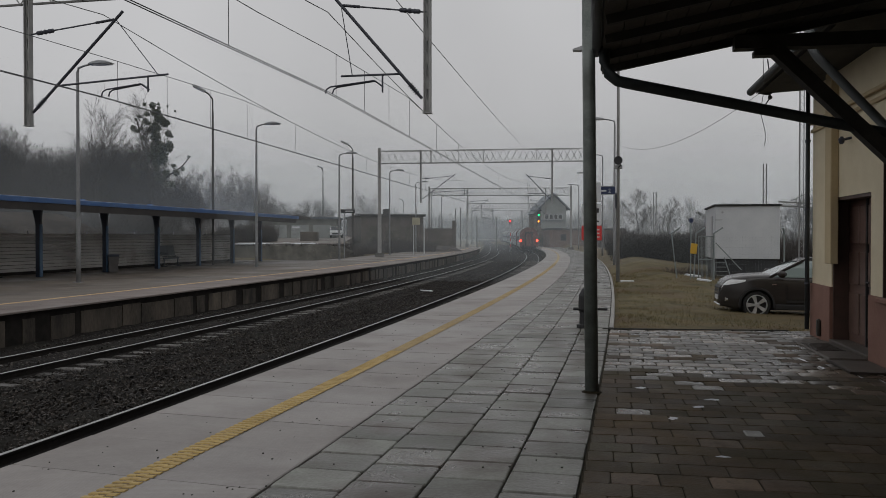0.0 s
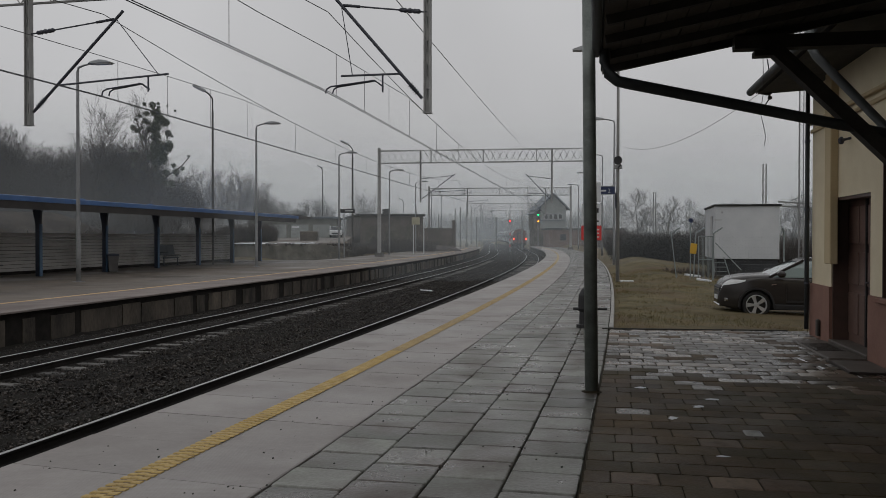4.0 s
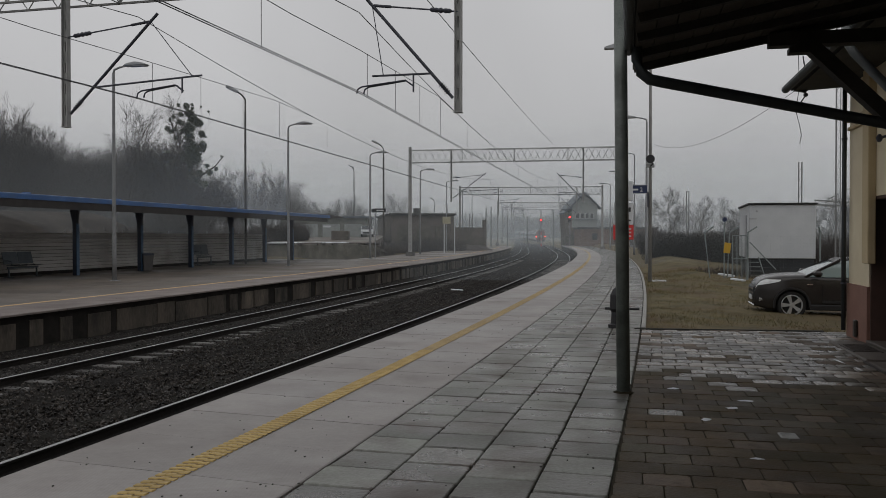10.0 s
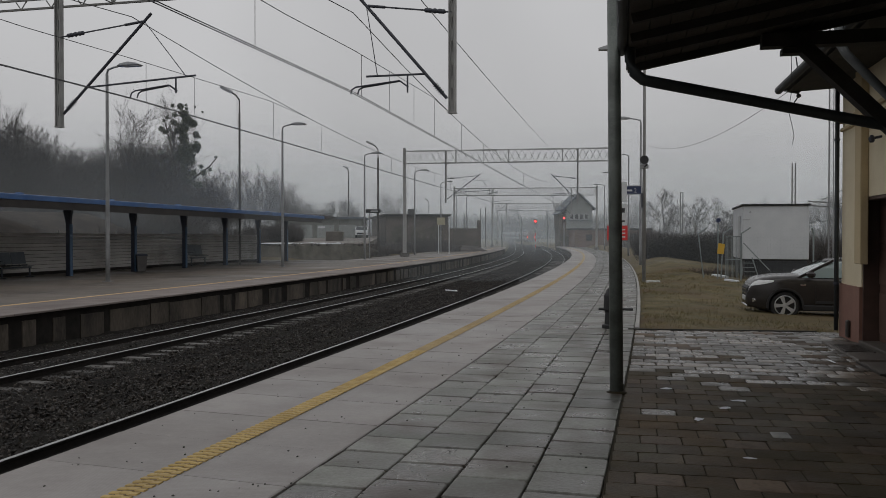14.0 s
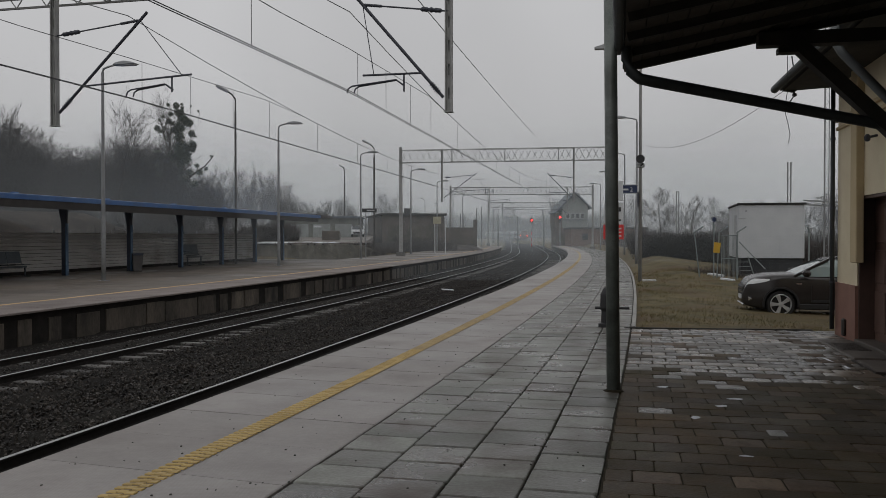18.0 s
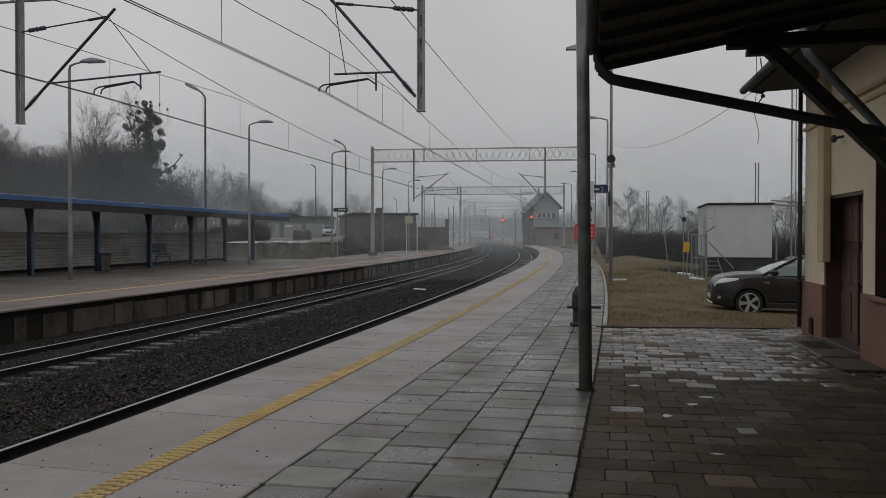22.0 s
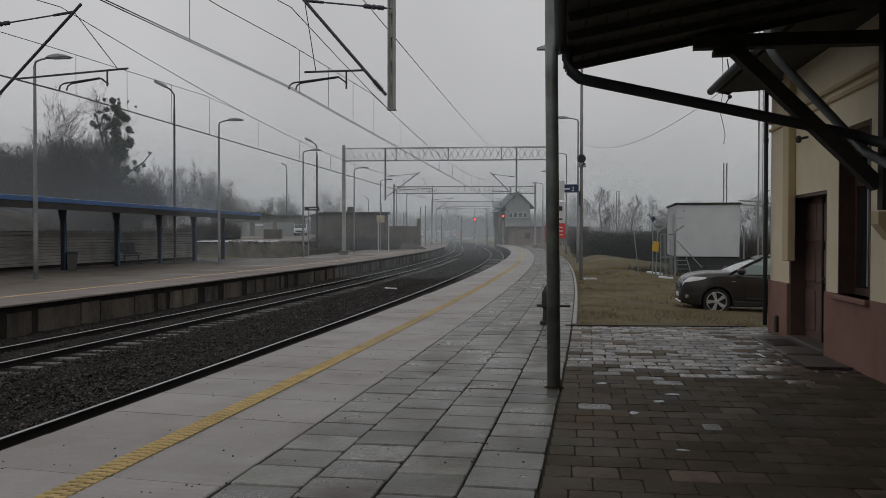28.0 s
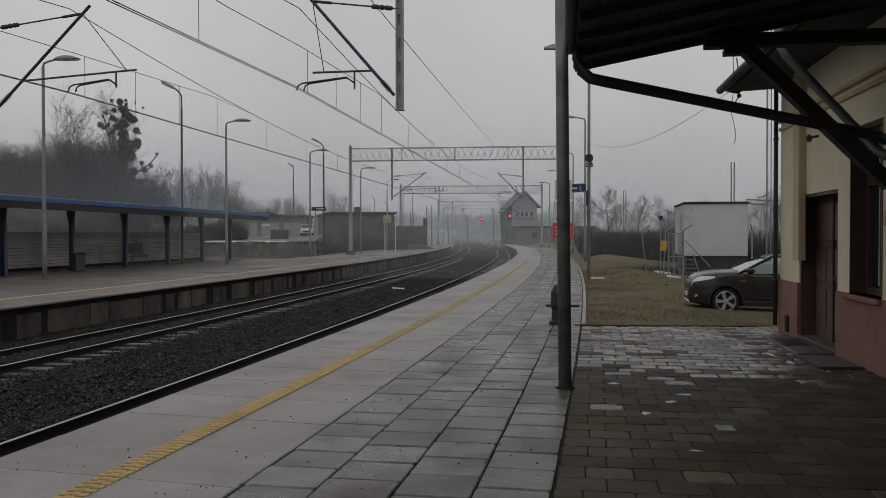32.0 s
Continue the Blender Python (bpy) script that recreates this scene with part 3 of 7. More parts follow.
def rails():
    for name, n in (("near_track", -2.241), ("near_track", -0.806), ("far_track", -6.282), ("far_track", -7.70)):
        t = thing("rail", "curved steel rail with a worn bright head on rusty sides", "rail", group="rails of the two tracks", kind="structure")
        bm = B()
        prof = [(n - 0.07, -0.855), (n + 0.07, -0.855), (n + 0.065, -0.835), (n + 0.012, -0.815), (n + 0.01, -0.73), (n + 0.035, -0.715), (n + 0.035, -0.692), (n - 0.035, -0.692), (n - 0.035, -0.715), (n - 0.01, -0.73), (n - 0.012, -0.815), (n - 0.065, -0.835)]
        sweep(bm, prof, -25, 640, 2.2)
        part("rail_body", bm, M_RUST, t)
        bm = B()
        sweep(bm, [(n - 0.027, -0.692), (n + 0.027, -0.692), (n + 0.021, -0.686), (n - 0.021, -0.686)], -25, 640, 2.2)
        part("rail_head", bm, M_RAILTOP, t, "worn bright running surface")
    bm = B()
    # sleepers, tapered concrete blocks
    prof = [(-1.3, -0.15, 0), (1.3, -0.15, 0), (1.3, 0.15, 0), (-1.3, 0.15, 0), (-1.28, -0.11, 0.14), (1.28, -0.11, 0.14), (1.28, 0.11, 0.14), (-1.28, 0.11, 0.14)]
    v = [bm.verts.new(p) for p in prof]
    for f in ((0, 1, 2, 3), (4, 5, 6, 7), (0, 1, 5, 4), (1, 2, 6, 5), (2, 3, 7, 6), (3, 0, 4, 7)):
        bm.faces.new([v[i] for i in f])
    first = link_mesh("sleeper", bm, M_SLEEPER)
    me = first.data
    bpy.data.objects.remove(first)
    for n, deep in ((-6.99, -0.965), (-1.52, -0.995)):
        root = thing("sleeper_row", "row of pale concrete sleepers half sunk in ballast", "sleepers", group="sleepers", kind="structure")
        for i in range(150):
            s = 2 + i * 0.62
            share("sleeper", me, root, arc_pose(s + rng.uniform(-0.03, 0.03), n, deep + rng.uniform(-0.012, 0.012)))


rails()


# ---- near platform ----
SLAB_N = [2.148, 2.675, 3.202, 3.73, 4.245]


def pillow(cut, rim, rise=0.004):
    """A paving block with clipped corners and a worn, rounded top."""
    bm = B()

    def ring(half, c, z):
        pts = ((half - c, -half), (half, -half + c), (half, half - c), (half - c, half), (-half + c, half), (-half, half - c), (-half, -half + c), (-half + c, -half))
        return [bm.verts.new((x, y, z)) for x, y in pts]
    rings = [ring(0.5, cut, -0.08), ring(0.5, cut, -0.014), ring(0.5 - rim * 0.4, cut, -0.004), ring(0.5 - rim, cut, 0.0)]
    for a, b in zip(rings, rings[1:]):
        for j in range(8):
            bm.faces.new((a[j], a[(j + 1) % 8], b[(j + 1) % 8], b[j]))
    mid = bm.verts.new((0, 0, rise))
    for j in range(8):
        bm.faces.new((rings[-1][j], rings[-1][(j + 1) % 8], mid))
    return bm


def near_platform():
    bm = B()
    sweep(bm, [(0.06, -1.02), (4.3, -1.02), (4.3, -0.03), (0.06, -0.03)], -20, 165, 2.5)
    base = setting("platform_near", bm, M_JOINT, "curved station platform paved with wet concrete slabs", "platform")
    # edge slabs, with the tactile strip laid into them
    for i in range(86):
        s = 0.5 + i * 0.985
        bm = B()
        sweep(bm, [(0.0, -0.16), (2.132, -0.16), (2.132, -0.008), (2.12, 0.0), (1.06, 0.0), (0.012, 0.0), (0.0, -0.012)], s + 0.007, s + 0.978, 0.985)
        for v in bm.verts:
            # the slabs' ends are cut askew
            n = offset_of(v.co.x, v.co.y)
            v.co.x, v.co.y = v.co.x - 0.09 * (2.13 - n) * math.sin(bearing(s)), v.co.y + 0.09 * (2.13 - n) * math.cos(bearing(s))
        p = part("edge_slab", bm, M_PANEL, base)
        p.location.z = rng.uniform(-0.004, 0.002)
    bm = B()
    sweep(bm, [(0.0, -0.16), (2.132, -0.16), (2.132, 0.0), (0.0, 0.0)], -20, 0.49, 1.0)
    for v in bm.verts:
        n = offset_of(v.co.x, v.co.y)
        v.co.x, v.co.y = v.co.x - 0.09 * (2.13 - n) * math.sin(bearing(0.5)), v.co.y + 0.09 * (2.13 - n) * math.cos(bearing(0.5))
    sweep(bm, [(0.0, -0.16), (2.132, -0.16), (2.132, 0.0), (0.0, 0.0)], 85.4, 165, 1.0)
    part("edge_slabs_beyond", bm, M_PANEL, base)
    # walkway slabs
    first = link_mesh("slab", pillow(0.035, 0.024, 0.001), M_SLAB)
    me = first.data
    bpy.data.objects.remove(first)
    far = B()
    for c in range(4):
        w = SLAB_N[c + 1] - SLAB_N[c]
        for i in range(312):
            s = (-3.3, -3.04, -3.32, -3.07)[c] + 0.245 + i * 0.49
            n = (SLAB_N[c] + SLAB_N[c + 1]) / 2
            m = arc_pose(s, n + rng.uniform(-0.003, 0.003), rng.uniform(-0.005, 0.003), rng.uniform(-0.5, 0.5)) @ pose(0, 0, 0, rng.uniform(-0.55, 0.45), rng.uniform(-0.5, 0.5), 0) @ Matrix.Diagonal((w - (0.006 if c < 2 else 0.011), 0.49 - rng.uniform(0.014, 0.026), 1, 1))
            if i < 74:
                share("slab", me, base, m)
            else:
                v = [far.verts.new(m @ Vector(q)) for q in ((-0.5, -0.5, -0.02), (0.5, -0.5, -0.02), (0.5, 0.5, -0.02), (-0.5, 0.5, -0.02), (-0.48, -0.48, 0), (0.48, -0.48, 0), (0.48, 0.48, 0), (-0.48, 0.48, 0))]
                for f in ((4, 5, 6, 7), (0, 1, 5, 4), (1, 2, 6, 5), (2, 3, 7, 6), (3, 0, 4, 7)):
                    far.faces.new([v[k] for k in f])
    ob = part("slabs_beyond", far, M_SLAB, base)
    tagged(ob, kind="stuff")
    # yellow tactile line with raised ribs
    t = thing("tactile_line", "worn yellow ribbed warning line along the platform edge", "warning line", kind="structure")
    bm = B()
    sweep(bm, [(1.072, 0.0015), (1.248, 0.0015), (1.248, 0.004), (1.072, 0.004)], -5, 58, 1.0)
    part("painted_strip", bm, M_STUD, t)
    # far stretch of the line, in the copy paled for distance
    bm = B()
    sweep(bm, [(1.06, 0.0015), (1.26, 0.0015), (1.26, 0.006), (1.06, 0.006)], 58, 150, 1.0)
    part("painted_strip", bm, M_YELLOW_FAR, t)
    verts, faces = [], []
    near_faces = 0
    # short raised bars in three staggered files
    for i in range(640):
        s = 2.0 + i * 0.0885
        if s < 13.5:
            near_faces = len(faces)
        for k in range(3):
            n = 1.093 + k * 0.067
            e = s + (0.022 if k == 1 else 0.0)
            q = [arc(e + ds, n + dn, z) for z, h, g in ((0.003, 0.0265, 0.036), (0.0115, 0.021, 0.032)) for ds, dn in ((-h - 0.006, -g), (-h + 0.006, g), (h + 0.006, g), (h - 0.006, -g))]
            b = len(verts)
            verts += [tuple(p) for p in q]
            faces += [(b + 4, b + 5, b + 6, b + 7), (b, b + 1, b + 5, b + 4), (b + 1, b + 2, b + 6, b + 5), (b + 2, b + 3, b + 7, b + 6), (b + 3, b, b + 4, b + 7)]
    me2 = bpy.data.meshes.new("ribs")
    me2.from_pydata(verts, [], faces)
    me2.materials.append(M_YELLOW)
    me2.materials.append(M_YELLOW_FAR)
    # bars from about 13.5 m on take the copy paled for distance
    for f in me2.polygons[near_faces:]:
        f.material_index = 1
    ob = new("ribs", me2)
    ob.parent = t
    tagged(ob, kind="stuff")
    # kerb towards the grass
    k = thing("kerb", "narrow pale concrete kerb between platform and grass", "kerb", kind="structure")
    for i in range(140):
        s = 17.3 + i * 1.0
        bm = B()
        sweep(bm, [(4.255, -0.3), (4.335, -0.3), (4.335, 0.025), (4.325, 0.035), (4.255, 0.035)], s + 0.006, s + 0.994, 0.5)
        part("kerb_stone", bm, M_KERB, k)
    # grit and small dark litter on the slabs
    bm = B()
    local = random.Random(11)
    for i in range(260):
        p = arc(5.5 + 16 * local.random() ** 1.4, local.uniform(0.2, 4.1), 0.004)
        r = local.uniform(0.004, 0.011)
        bmesh.ops.create_icosphere(bm, subdivisions=1, radius=r, matrix=Matrix.Translation(p) @ Matrix.Diagonal((1, local.uniform(0.7, 1.6), 0.6, 1)))
    ob = setting("grit", bm, M_JOINT, "small dark crumbs of grit scattered on the platform slabs", "grit", "stuff")


near_platform()


# ---- far platform ----
def far_platform():
    bm = B()
    sweep(bm, [(-24.5, -1.02), (-9.45, -1.02), (-9.45, -0.055), (-24.5, -0.055)], -20, 62.5, 2.5)
    sweep(bm, [(-16.8, -1.02), (-9.45, -1.02), (-9.45, -0.055), (-16.8, -0.055)], 62.5, 150, 2.5)
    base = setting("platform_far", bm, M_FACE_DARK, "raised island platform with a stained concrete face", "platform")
    bm = B()
    sweep(bm, [(-24.5, -0.05), (-11.2, -0.05), (-11.2, -0.006), (-24.5, -0.006)], -20, 62.6, 2.5)
    sweep(bm, [(-15.0, -0.05), (-11.2, -0.05), (-11.2, -0.006), (-16.8, -0.006)], 62.6, 150, 2.5)
    part("asphalt_surface", bm, M_ASPHALT, base, "damp brown asphalt surface")
    hues = random.Random(3)
    for i in range(110):
        s = -20 + i * 1.55
        bm = B()
        sweep(bm, [(-11.2, -0.05), (-9.27, -0.05), (-9.27, -0.012), (-9.285, 0.0), (-11.2, 0.0)], s + 0.006, s + 1.544, 0.8)
        part("edge_slab", bm, M_COPING, base)
    # stained concrete planks of uneven width before the footing wall, which is coloured dark
    s = -20.0
    while s < 148:
        w = hues.choice((0.45, 0.6, 0.95, 1.2, 1.9))
        bm = B()
        # planks stop short: the dark band left above them paints the overhang's shadow
        k = hues.uniform(0.20, 0.27)
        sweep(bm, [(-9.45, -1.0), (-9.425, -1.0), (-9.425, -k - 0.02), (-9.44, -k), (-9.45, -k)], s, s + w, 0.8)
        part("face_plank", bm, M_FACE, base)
        s += w + hues.choice((0.05, 0.08, 0.28, 0.45, 0.6))
    bm = B()
    sweep(bm, [(-11.26, 0.0), (-11.08, 0.0), (-11.08, 0.005), (-11.26, 0.005)], -20, 140, 2.0)
    part("painted_line", bm, M_LINE, base, "faded orange painted line")


far_platform()


# ---- paved yard beside the building ----
def paved_yard():
    bm = B()
    pts = [arc(s, 4.25, -0.3) for s in (-12, -6, 0, 6, 12, 17.2)] + [wall_pose(0.4, 0.1).translation + Vector((0, 0, -0.3)), wall_pose(0, -3).translation + Vector((0, 0, -0.3)), wall_pose(30, -3).translation + Vector((0, 0, -0.3))]
    poly(bm, [Vector((p.x, p.y, -0.3)) for p in pts], (0, 0, 0.2915))
    base = setting("paved_yard", bm, M_DIRT, "worn square concrete pavers laid in running bond, partly wet", "paving")
    first = link_mesh("paver", pillow(0.05, 0.016, 0.001), M_PAVER)
    me = first.data
    bpy.data.objects.remove(first)
    first = link_mesh("paver", pillow(0.09, 0.07), M_PAVER_PALE, True)
    me_pale = first.data
    bpy.data.objects.remove(first)
    first = link_mesh("paver", pillow(0.07, 0.06), M_PAVER_WET, True)
    me_wet = first.data
    bpy.data.objects.remove(first)
    first = link_mesh("paver", pillow(0.06, 0.04, 0.002), M_PAVER_BROWN)
    me_brown = first.data
    bpy.data.objects.remove(first)
    rest = B()
    count = 0
    # rows run across the yard, from the slabs' edge to the wall
    u = Vector((-0.177, -0.984, 0))
    v = Vector((0.984, -0.177, 0))
    w, d = 0.345, 0.30
    for r in range(80):
        mid = Vector((WX, WY, 0)) + u * (r * d - 0.42)
        # find where this row meets the slabs
        lo, hi = 0.0, 9.0
        for _ in range(30):
            k = (lo + hi) / 2
            q = mid - v * k
            if offset_of(q.x, q.y) > 4.262:
                lo = k
            else:
                hi = k
        x = -lo
        wide = w if r % 2 else w * rng.uniform(0.45, 0.6)
        while x < -0.06:
            p = mid + v * (x + wide / 2)
            ok = p.y < 15.8 + 0.1 * (p.x - 3)
            if ok:
                m = pose(p.x, p.y, rng.uniform(-0.003, 0.003), rng.uniform(-0.5, 0.5), rng.uniform(-0.5, 0.5), -10.2 + rng.uniform(-0.8, 0.8)) @ Matrix.Diagonal((wide - 0.006, d - 0.006, 1, 1))
                if count < 460:
                    k = rng.random()
                    band = rng.random() < min(1.0, max(0.0, (22 - r) / 6))
                    # pale pavers gather in the band where sky glints are painted
                    share("paver", me_pale if k < (0.21 if band else 0.008) else me_wet if k < (0.88 if band else 0.02) else me_brown if k > (0.94 if band else 0.90) else me, base, m)
                    count += 1
                else:
                    vs = [rest.verts.new(m @ Vector(k)) for k in ((-0.5, -0.5, -0.03), (0.5, -0.5, -0.03), (0.5, 0.5, -0.03), (-0.5, 0.5, -0.03), (-0.47, -0.47, 0), (0.47, -0.47, 0), (0.47, 0.47, 0), (-0.47, 0.47, 0))]
                    for f in ((4, 5, 6, 7), (0, 1, 5, 4), (1, 2, 6, 5), (2, 3, 7, 6), (3, 0, 4, 7)):
                        rest.faces.new([vs[k] for k in f])
            x += wide
            wide = w
    ob = part("pavers_beyond", rest, M_PAVER, base)
    tagged(ob, kind="stuff")
    k = thing("lawn_edging", "thin dark edging strip between pavers and grass", "edging", kind="structure")
    bm = B()
    bar(bm, (3.0, 15.98, -0.03), (6.35, 15.66, -0.03), 0.05, 0.1)
    part("edging_strip", bm, M_JOINT, k)


# ---- station building ----
def opening_wall(bm, a0, a1, z0, z1, holes, thick):
    """A wall from a0 to a1 with rectangular holes, its face at o = 0, in the wall's own space: x along it, y out of it."""
    xs = sorted({a0, a1, *[h[0] for h in holes], *[h[1] for h in holes]})
    zs = sorted({z0, z1, *[min(max(h[k], z0), z1) for h in holes for k in (2, 3)]})
    corners = {}

    def at(i, j, side):
        if (i, j, side) not in corners:
            corners[i, j, side] = bm.verts.new((xs[i], -thick * side, zs[j]))
        return corners[i, j, side]

    def solid(i, j):
        if not (0 <= i < len(xs) - 1 and 0 <= j < len(zs) - 1):
            return False
        x, z = (xs[i] + xs[i + 1]) / 2, (zs[j] + zs[j + 1]) / 2
        return not any(h[0] < x < h[1] and h[2] < z < h[3] for h in holes)
    for i in range(len(xs) - 1):
        for j in range(len(zs) - 1):
            if not solid(i, j):
                continue
            for side in (0, 1):
                bm.faces.new((at(i, j, side), at(i + 1, j, side), at(i + 1, j + 1, side), at(i, j + 1, side)))
            for di, dj, p, q in ((-1, 0, (i, j), (i, j + 1)), (1, 0, (i + 1, j), (i + 1, j + 1)), (0, -1, (i, j), (i + 1, j)), (0, 1, (i, j + 1), (i + 1, j + 1))):
                if not solid(i + di, j + dj):
                    bm.faces.new((at(*p, 0), at(*q, 0), at(*q, 1), at(*p, 1)))
    return bm


def station_building():
    t = thing("station_building", "cream rendered station house with a reddish brown plinth", "building", wall_pose())
    WALL_SIDE.add(t.name)
    # in the building's space x runs along the wall and y goes out from it (towards the track)
    holes = [(1.25, 3.25, 0.0, 2.36), (3.78, 4.98, 0.92, 3.14), (6.2, 7.6, 0.0, 2.6), (8.8, 10.0, 0.92, 3.1)]
    bm = B()
    opening_wall(bm, 0.0, 22.0, 0.92, 5.4, [(a, b, max(c, 0.92), d) for a, b, c, d in holes], 0.45)
    part("wall", bm, M_STUCCO, t, "cream stucco wall")
    for q in ((0.0, 0.45, -9.0, -0.45), (21.6, 22.0, -9.0, -0.45), (0.0, 22.0, -9.4, -9.0)):
        bm = B()
        box(bm, *q, 0.92, 5.4)
        part("wall", bm, M_STUCCO, t, "cream stucco wall")
    bm = B()
    opening_wall(bm, -0.03, 22.0, -0.3, 0.92, [(a, b, -0.3, 0.92) for a, b, c, d in holes if c < 0.5], 0.48)
    for v in bm.verts:
        if v.co.y > -0.001:
            v.co.y = 0.03
    part("plinth", bm, M_PLINTH, t, "reddish brown painted plinth")
    bm = B()
    box(bm, -0.03, 0.45, -9.43, -0.48, -0.3, 0.92)
    part("plinth", bm, M_PLINTH, t, "reddish brown painted plinth")
    # pilaster over the door's jamb, and mouldings
    bm = B()
    box(bm, 1.28, 1.63, 0.0, 0.12, 1.30, 5.2, 0.012)
    part("pilaster", bm, M_STUCCO_DK, t, "ochre rendered pilaster ending above the ground")
    bm = B()
    box(bm, 0.0, 9.0, 0.0, 0.07, 3.70, 3.76, 0.01)
    box(bm, 0.0, 9.0, 0.0, 0.045, 3.56, 3.62, 0.01)
    part("string_course", bm, M_STUCCO_DK, t)
    # door, set back in its reveal
    bm = B()
    box(bm, 1.25, 3.25, -0.34, -0.26, 0.0, 2.36)
    d = part("door", bm, M_DOOR, t, "dark brown panelled double door, closed")
    for x0, x1 in ((1.34, 1.86), (1.92, 2.2), (2.32, 2.6), (2.66, 3.16)):
        for z0, z1 in ((0.2, 0.85), (0.98, 1.5), (1.62, 2.22)):
            b2 = B()
            box(b2, x0, x1, -0.26, -0.235, z0, z1, 0.012)
            part("door_panel", b2, M_DOOR, d)
    b2 = B()
    box(b2, 2.235, 2.285, -0.26, -0.225, 0.02, 2.33)
    part("meeting_strip", b2, M_BLACK, d)
    b2 = B()
    rod(b2, (2.38, -0.26, 1.05), (2.38, -0.19, 1.05), 0.012)
    rod(b2, (2.38, -0.19, 1.05), (2.50, -0.19, 1.05), 0.011)
    box(b2, 2.35, 2.41, -0.262, -0.25, 0.95, 1.15)
    part("door_handle", b2, M_DARKIRON, d, "dark metal lever handle")
    bm = B()
    box(bm, 1.25, 1.30, -0.26, -0.02, 0.0, 2.36)
    box(bm, 3.20, 3.25, -0.26, -0.02, 0.0, 2.36)
    box(bm, 1.30, 3.20, -0.26, -0.02, 2.31, 2.36)
    part("door_frame", bm, M_WINFRAME, t)
    # windows
    for x0, x1, z0, z1 in (holes[1], holes[3]):
        bm = B()
        for q in ((x0, x0 + 0.09, z0, z1), (x1 - 0.09, x1, z0, z1), (x0 + 0.09, x1 - 0.09, z0, z0 + 0.09), (x0 + 0.09, x1 - 0.09, z1 - 0.09, z1), ((x0 + x1) / 2 - 0.05, (x0 + x1) / 2 + 0.05, z0 + 0.09, z1 - 0.09), (x0 + 0.09, x1 - 0.09, z0 + 1.45, z0 + 1.53)):
            box(bm, q[0], q[1], -0.30, -0.20, q[2], q[3])
        w = part("window", bm, M_WINFRAME, t, "tall dark framed window with a brown sill")
        for i in range(2):
            for za, zb in ((z0 + 0.09, z0 + 1.45), (z0 + 1.53, z1 - 0.09)):
                b2 = B()
                xa = x0 + 0.09 if i == 0 else (x0 + x1) / 2 + 0.05
                xb = (x0 + x1) / 2 - 0.05 if i == 0 else x1 - 0.09
                box(b2, xa, xb, -0.262, -0.255, za, zb)
                part("pane", b2, M_GLASS, w)
        for xa in (x0 + 0.36, (x0 + x1) / 2 + 0.16):
            b2 = B()
            box(b2, xa, xa + 0.018, -0.252, -0.240, z0 + 0.12, z1 - 0.12)
            part("glazing_bar", b2, M_WHITE, w, "thin white glazing bar")
        b2 = B()
        box(b2, x0 - 0.06, x1 + 0.06, -0.2, 0.09, z0 - 0.07, z0, 0.012)
        part("window_sill", b2, M_PLINTH, w)
        b2 = B()
        box(b2, x0, x0 + 0.025, -0.2, 0.008, z0, z1)
        part("window_reveal", b2, M_WINFRAME, w)
        b2 = B()
        box(b2, x1 - 0.025, x1, -0.2, 0.008, z0, z1)
        part("window_reveal", b2, M_WINFRAME, w)
    bm = B()
    box(bm, 6.2, 7.6, -0.34, -0.26, 0, 2.6)
    part("door", bm, M_DOOR, t, "dark brown panelled double door, closed")
    # dark rooms behind the panes
    bm = B()
    box(bm, 3.6, 5.2, -0.9, -0.46, 0.7, 3.3)
    part("room_backing", bm, M_BLACK, t)
    bm = B()
    box(bm, 8.6, 10.2, -0.9, -0.46, 0.7, 3.3)
    part("room_backing", bm, M_BLACK, t)
    # main roof with its overhanging eave and gable end
    bm = B()
    prof = [(0.92, 4.32), (0.97, 4.44), (-4.7, 10.0), (-10.3, 4.44), (-10.26, 4.32), (-4.7, 9.82)]
    poly(bm, [Vector((-0.22, y, z)) for y, z in prof], (23.2, 0, 0))
    part("roof", bm, M_TILE, t, "dark pitched roof with a deep eave")
    bm = B()
    poly(bm, [Vector((-0.2, 0.90, 4.32)), Vector((-0.2, -0.3, 5.5)), Vector((-0.2, -0.3, 5.25)), Vector((-0.2, 0.70, 4.28))], (0.10, 0, 0))
    part("bargeboard", bm, M_BEAM, t)
    bm = B()
    poly(bm, [Vector((0.0, -0.4, 5.4)), Vector((0.0, -9.0, 5.4)), Vector((0.0, -4.7, 9.7))], (0.4, 0, 0))
    part("gable", bm, M_STUCCO, t)
    bm = B()
    poly(bm, [Vector((-0.19, 0.90, 4.31)), Vector((-0.19, 0.0, 4.36)), Vector((-0.19, 0.0, 5.30)), Vector((-0.19, 0.88, 4.42))], (23.0, 0, 0))
    part("eave_box", bm, M_BEAM, t, "dark boarded eave")
    bm = B()
    tube(bm, [(-0.24, 1.02, 4.36), (18.5, 1.02, 4.36)], 0.07, 10)
    part("gutter", bm, M_PIPE, t)
    # downpipe at the corner
    bm = B()
    tube(bm, [(0.05, 0.10, 4.33), (0.05, 0.10, 2.0), (0.05, 0.10, 0.1)], 0.038, 10)
    dp = part("downpipe", bm, M_PIPE, t, "dark green drain pipe at the corner", True)
    for z in (0.9, 2.2, 3.4):
        b2 = B()
        rod(b2, (0.05, 0.10, z), (0.05, 0.10, z + 0.04), 0.05, seg=10)
        part("pipe_clamp", b2, M_DARKIRON, dp)
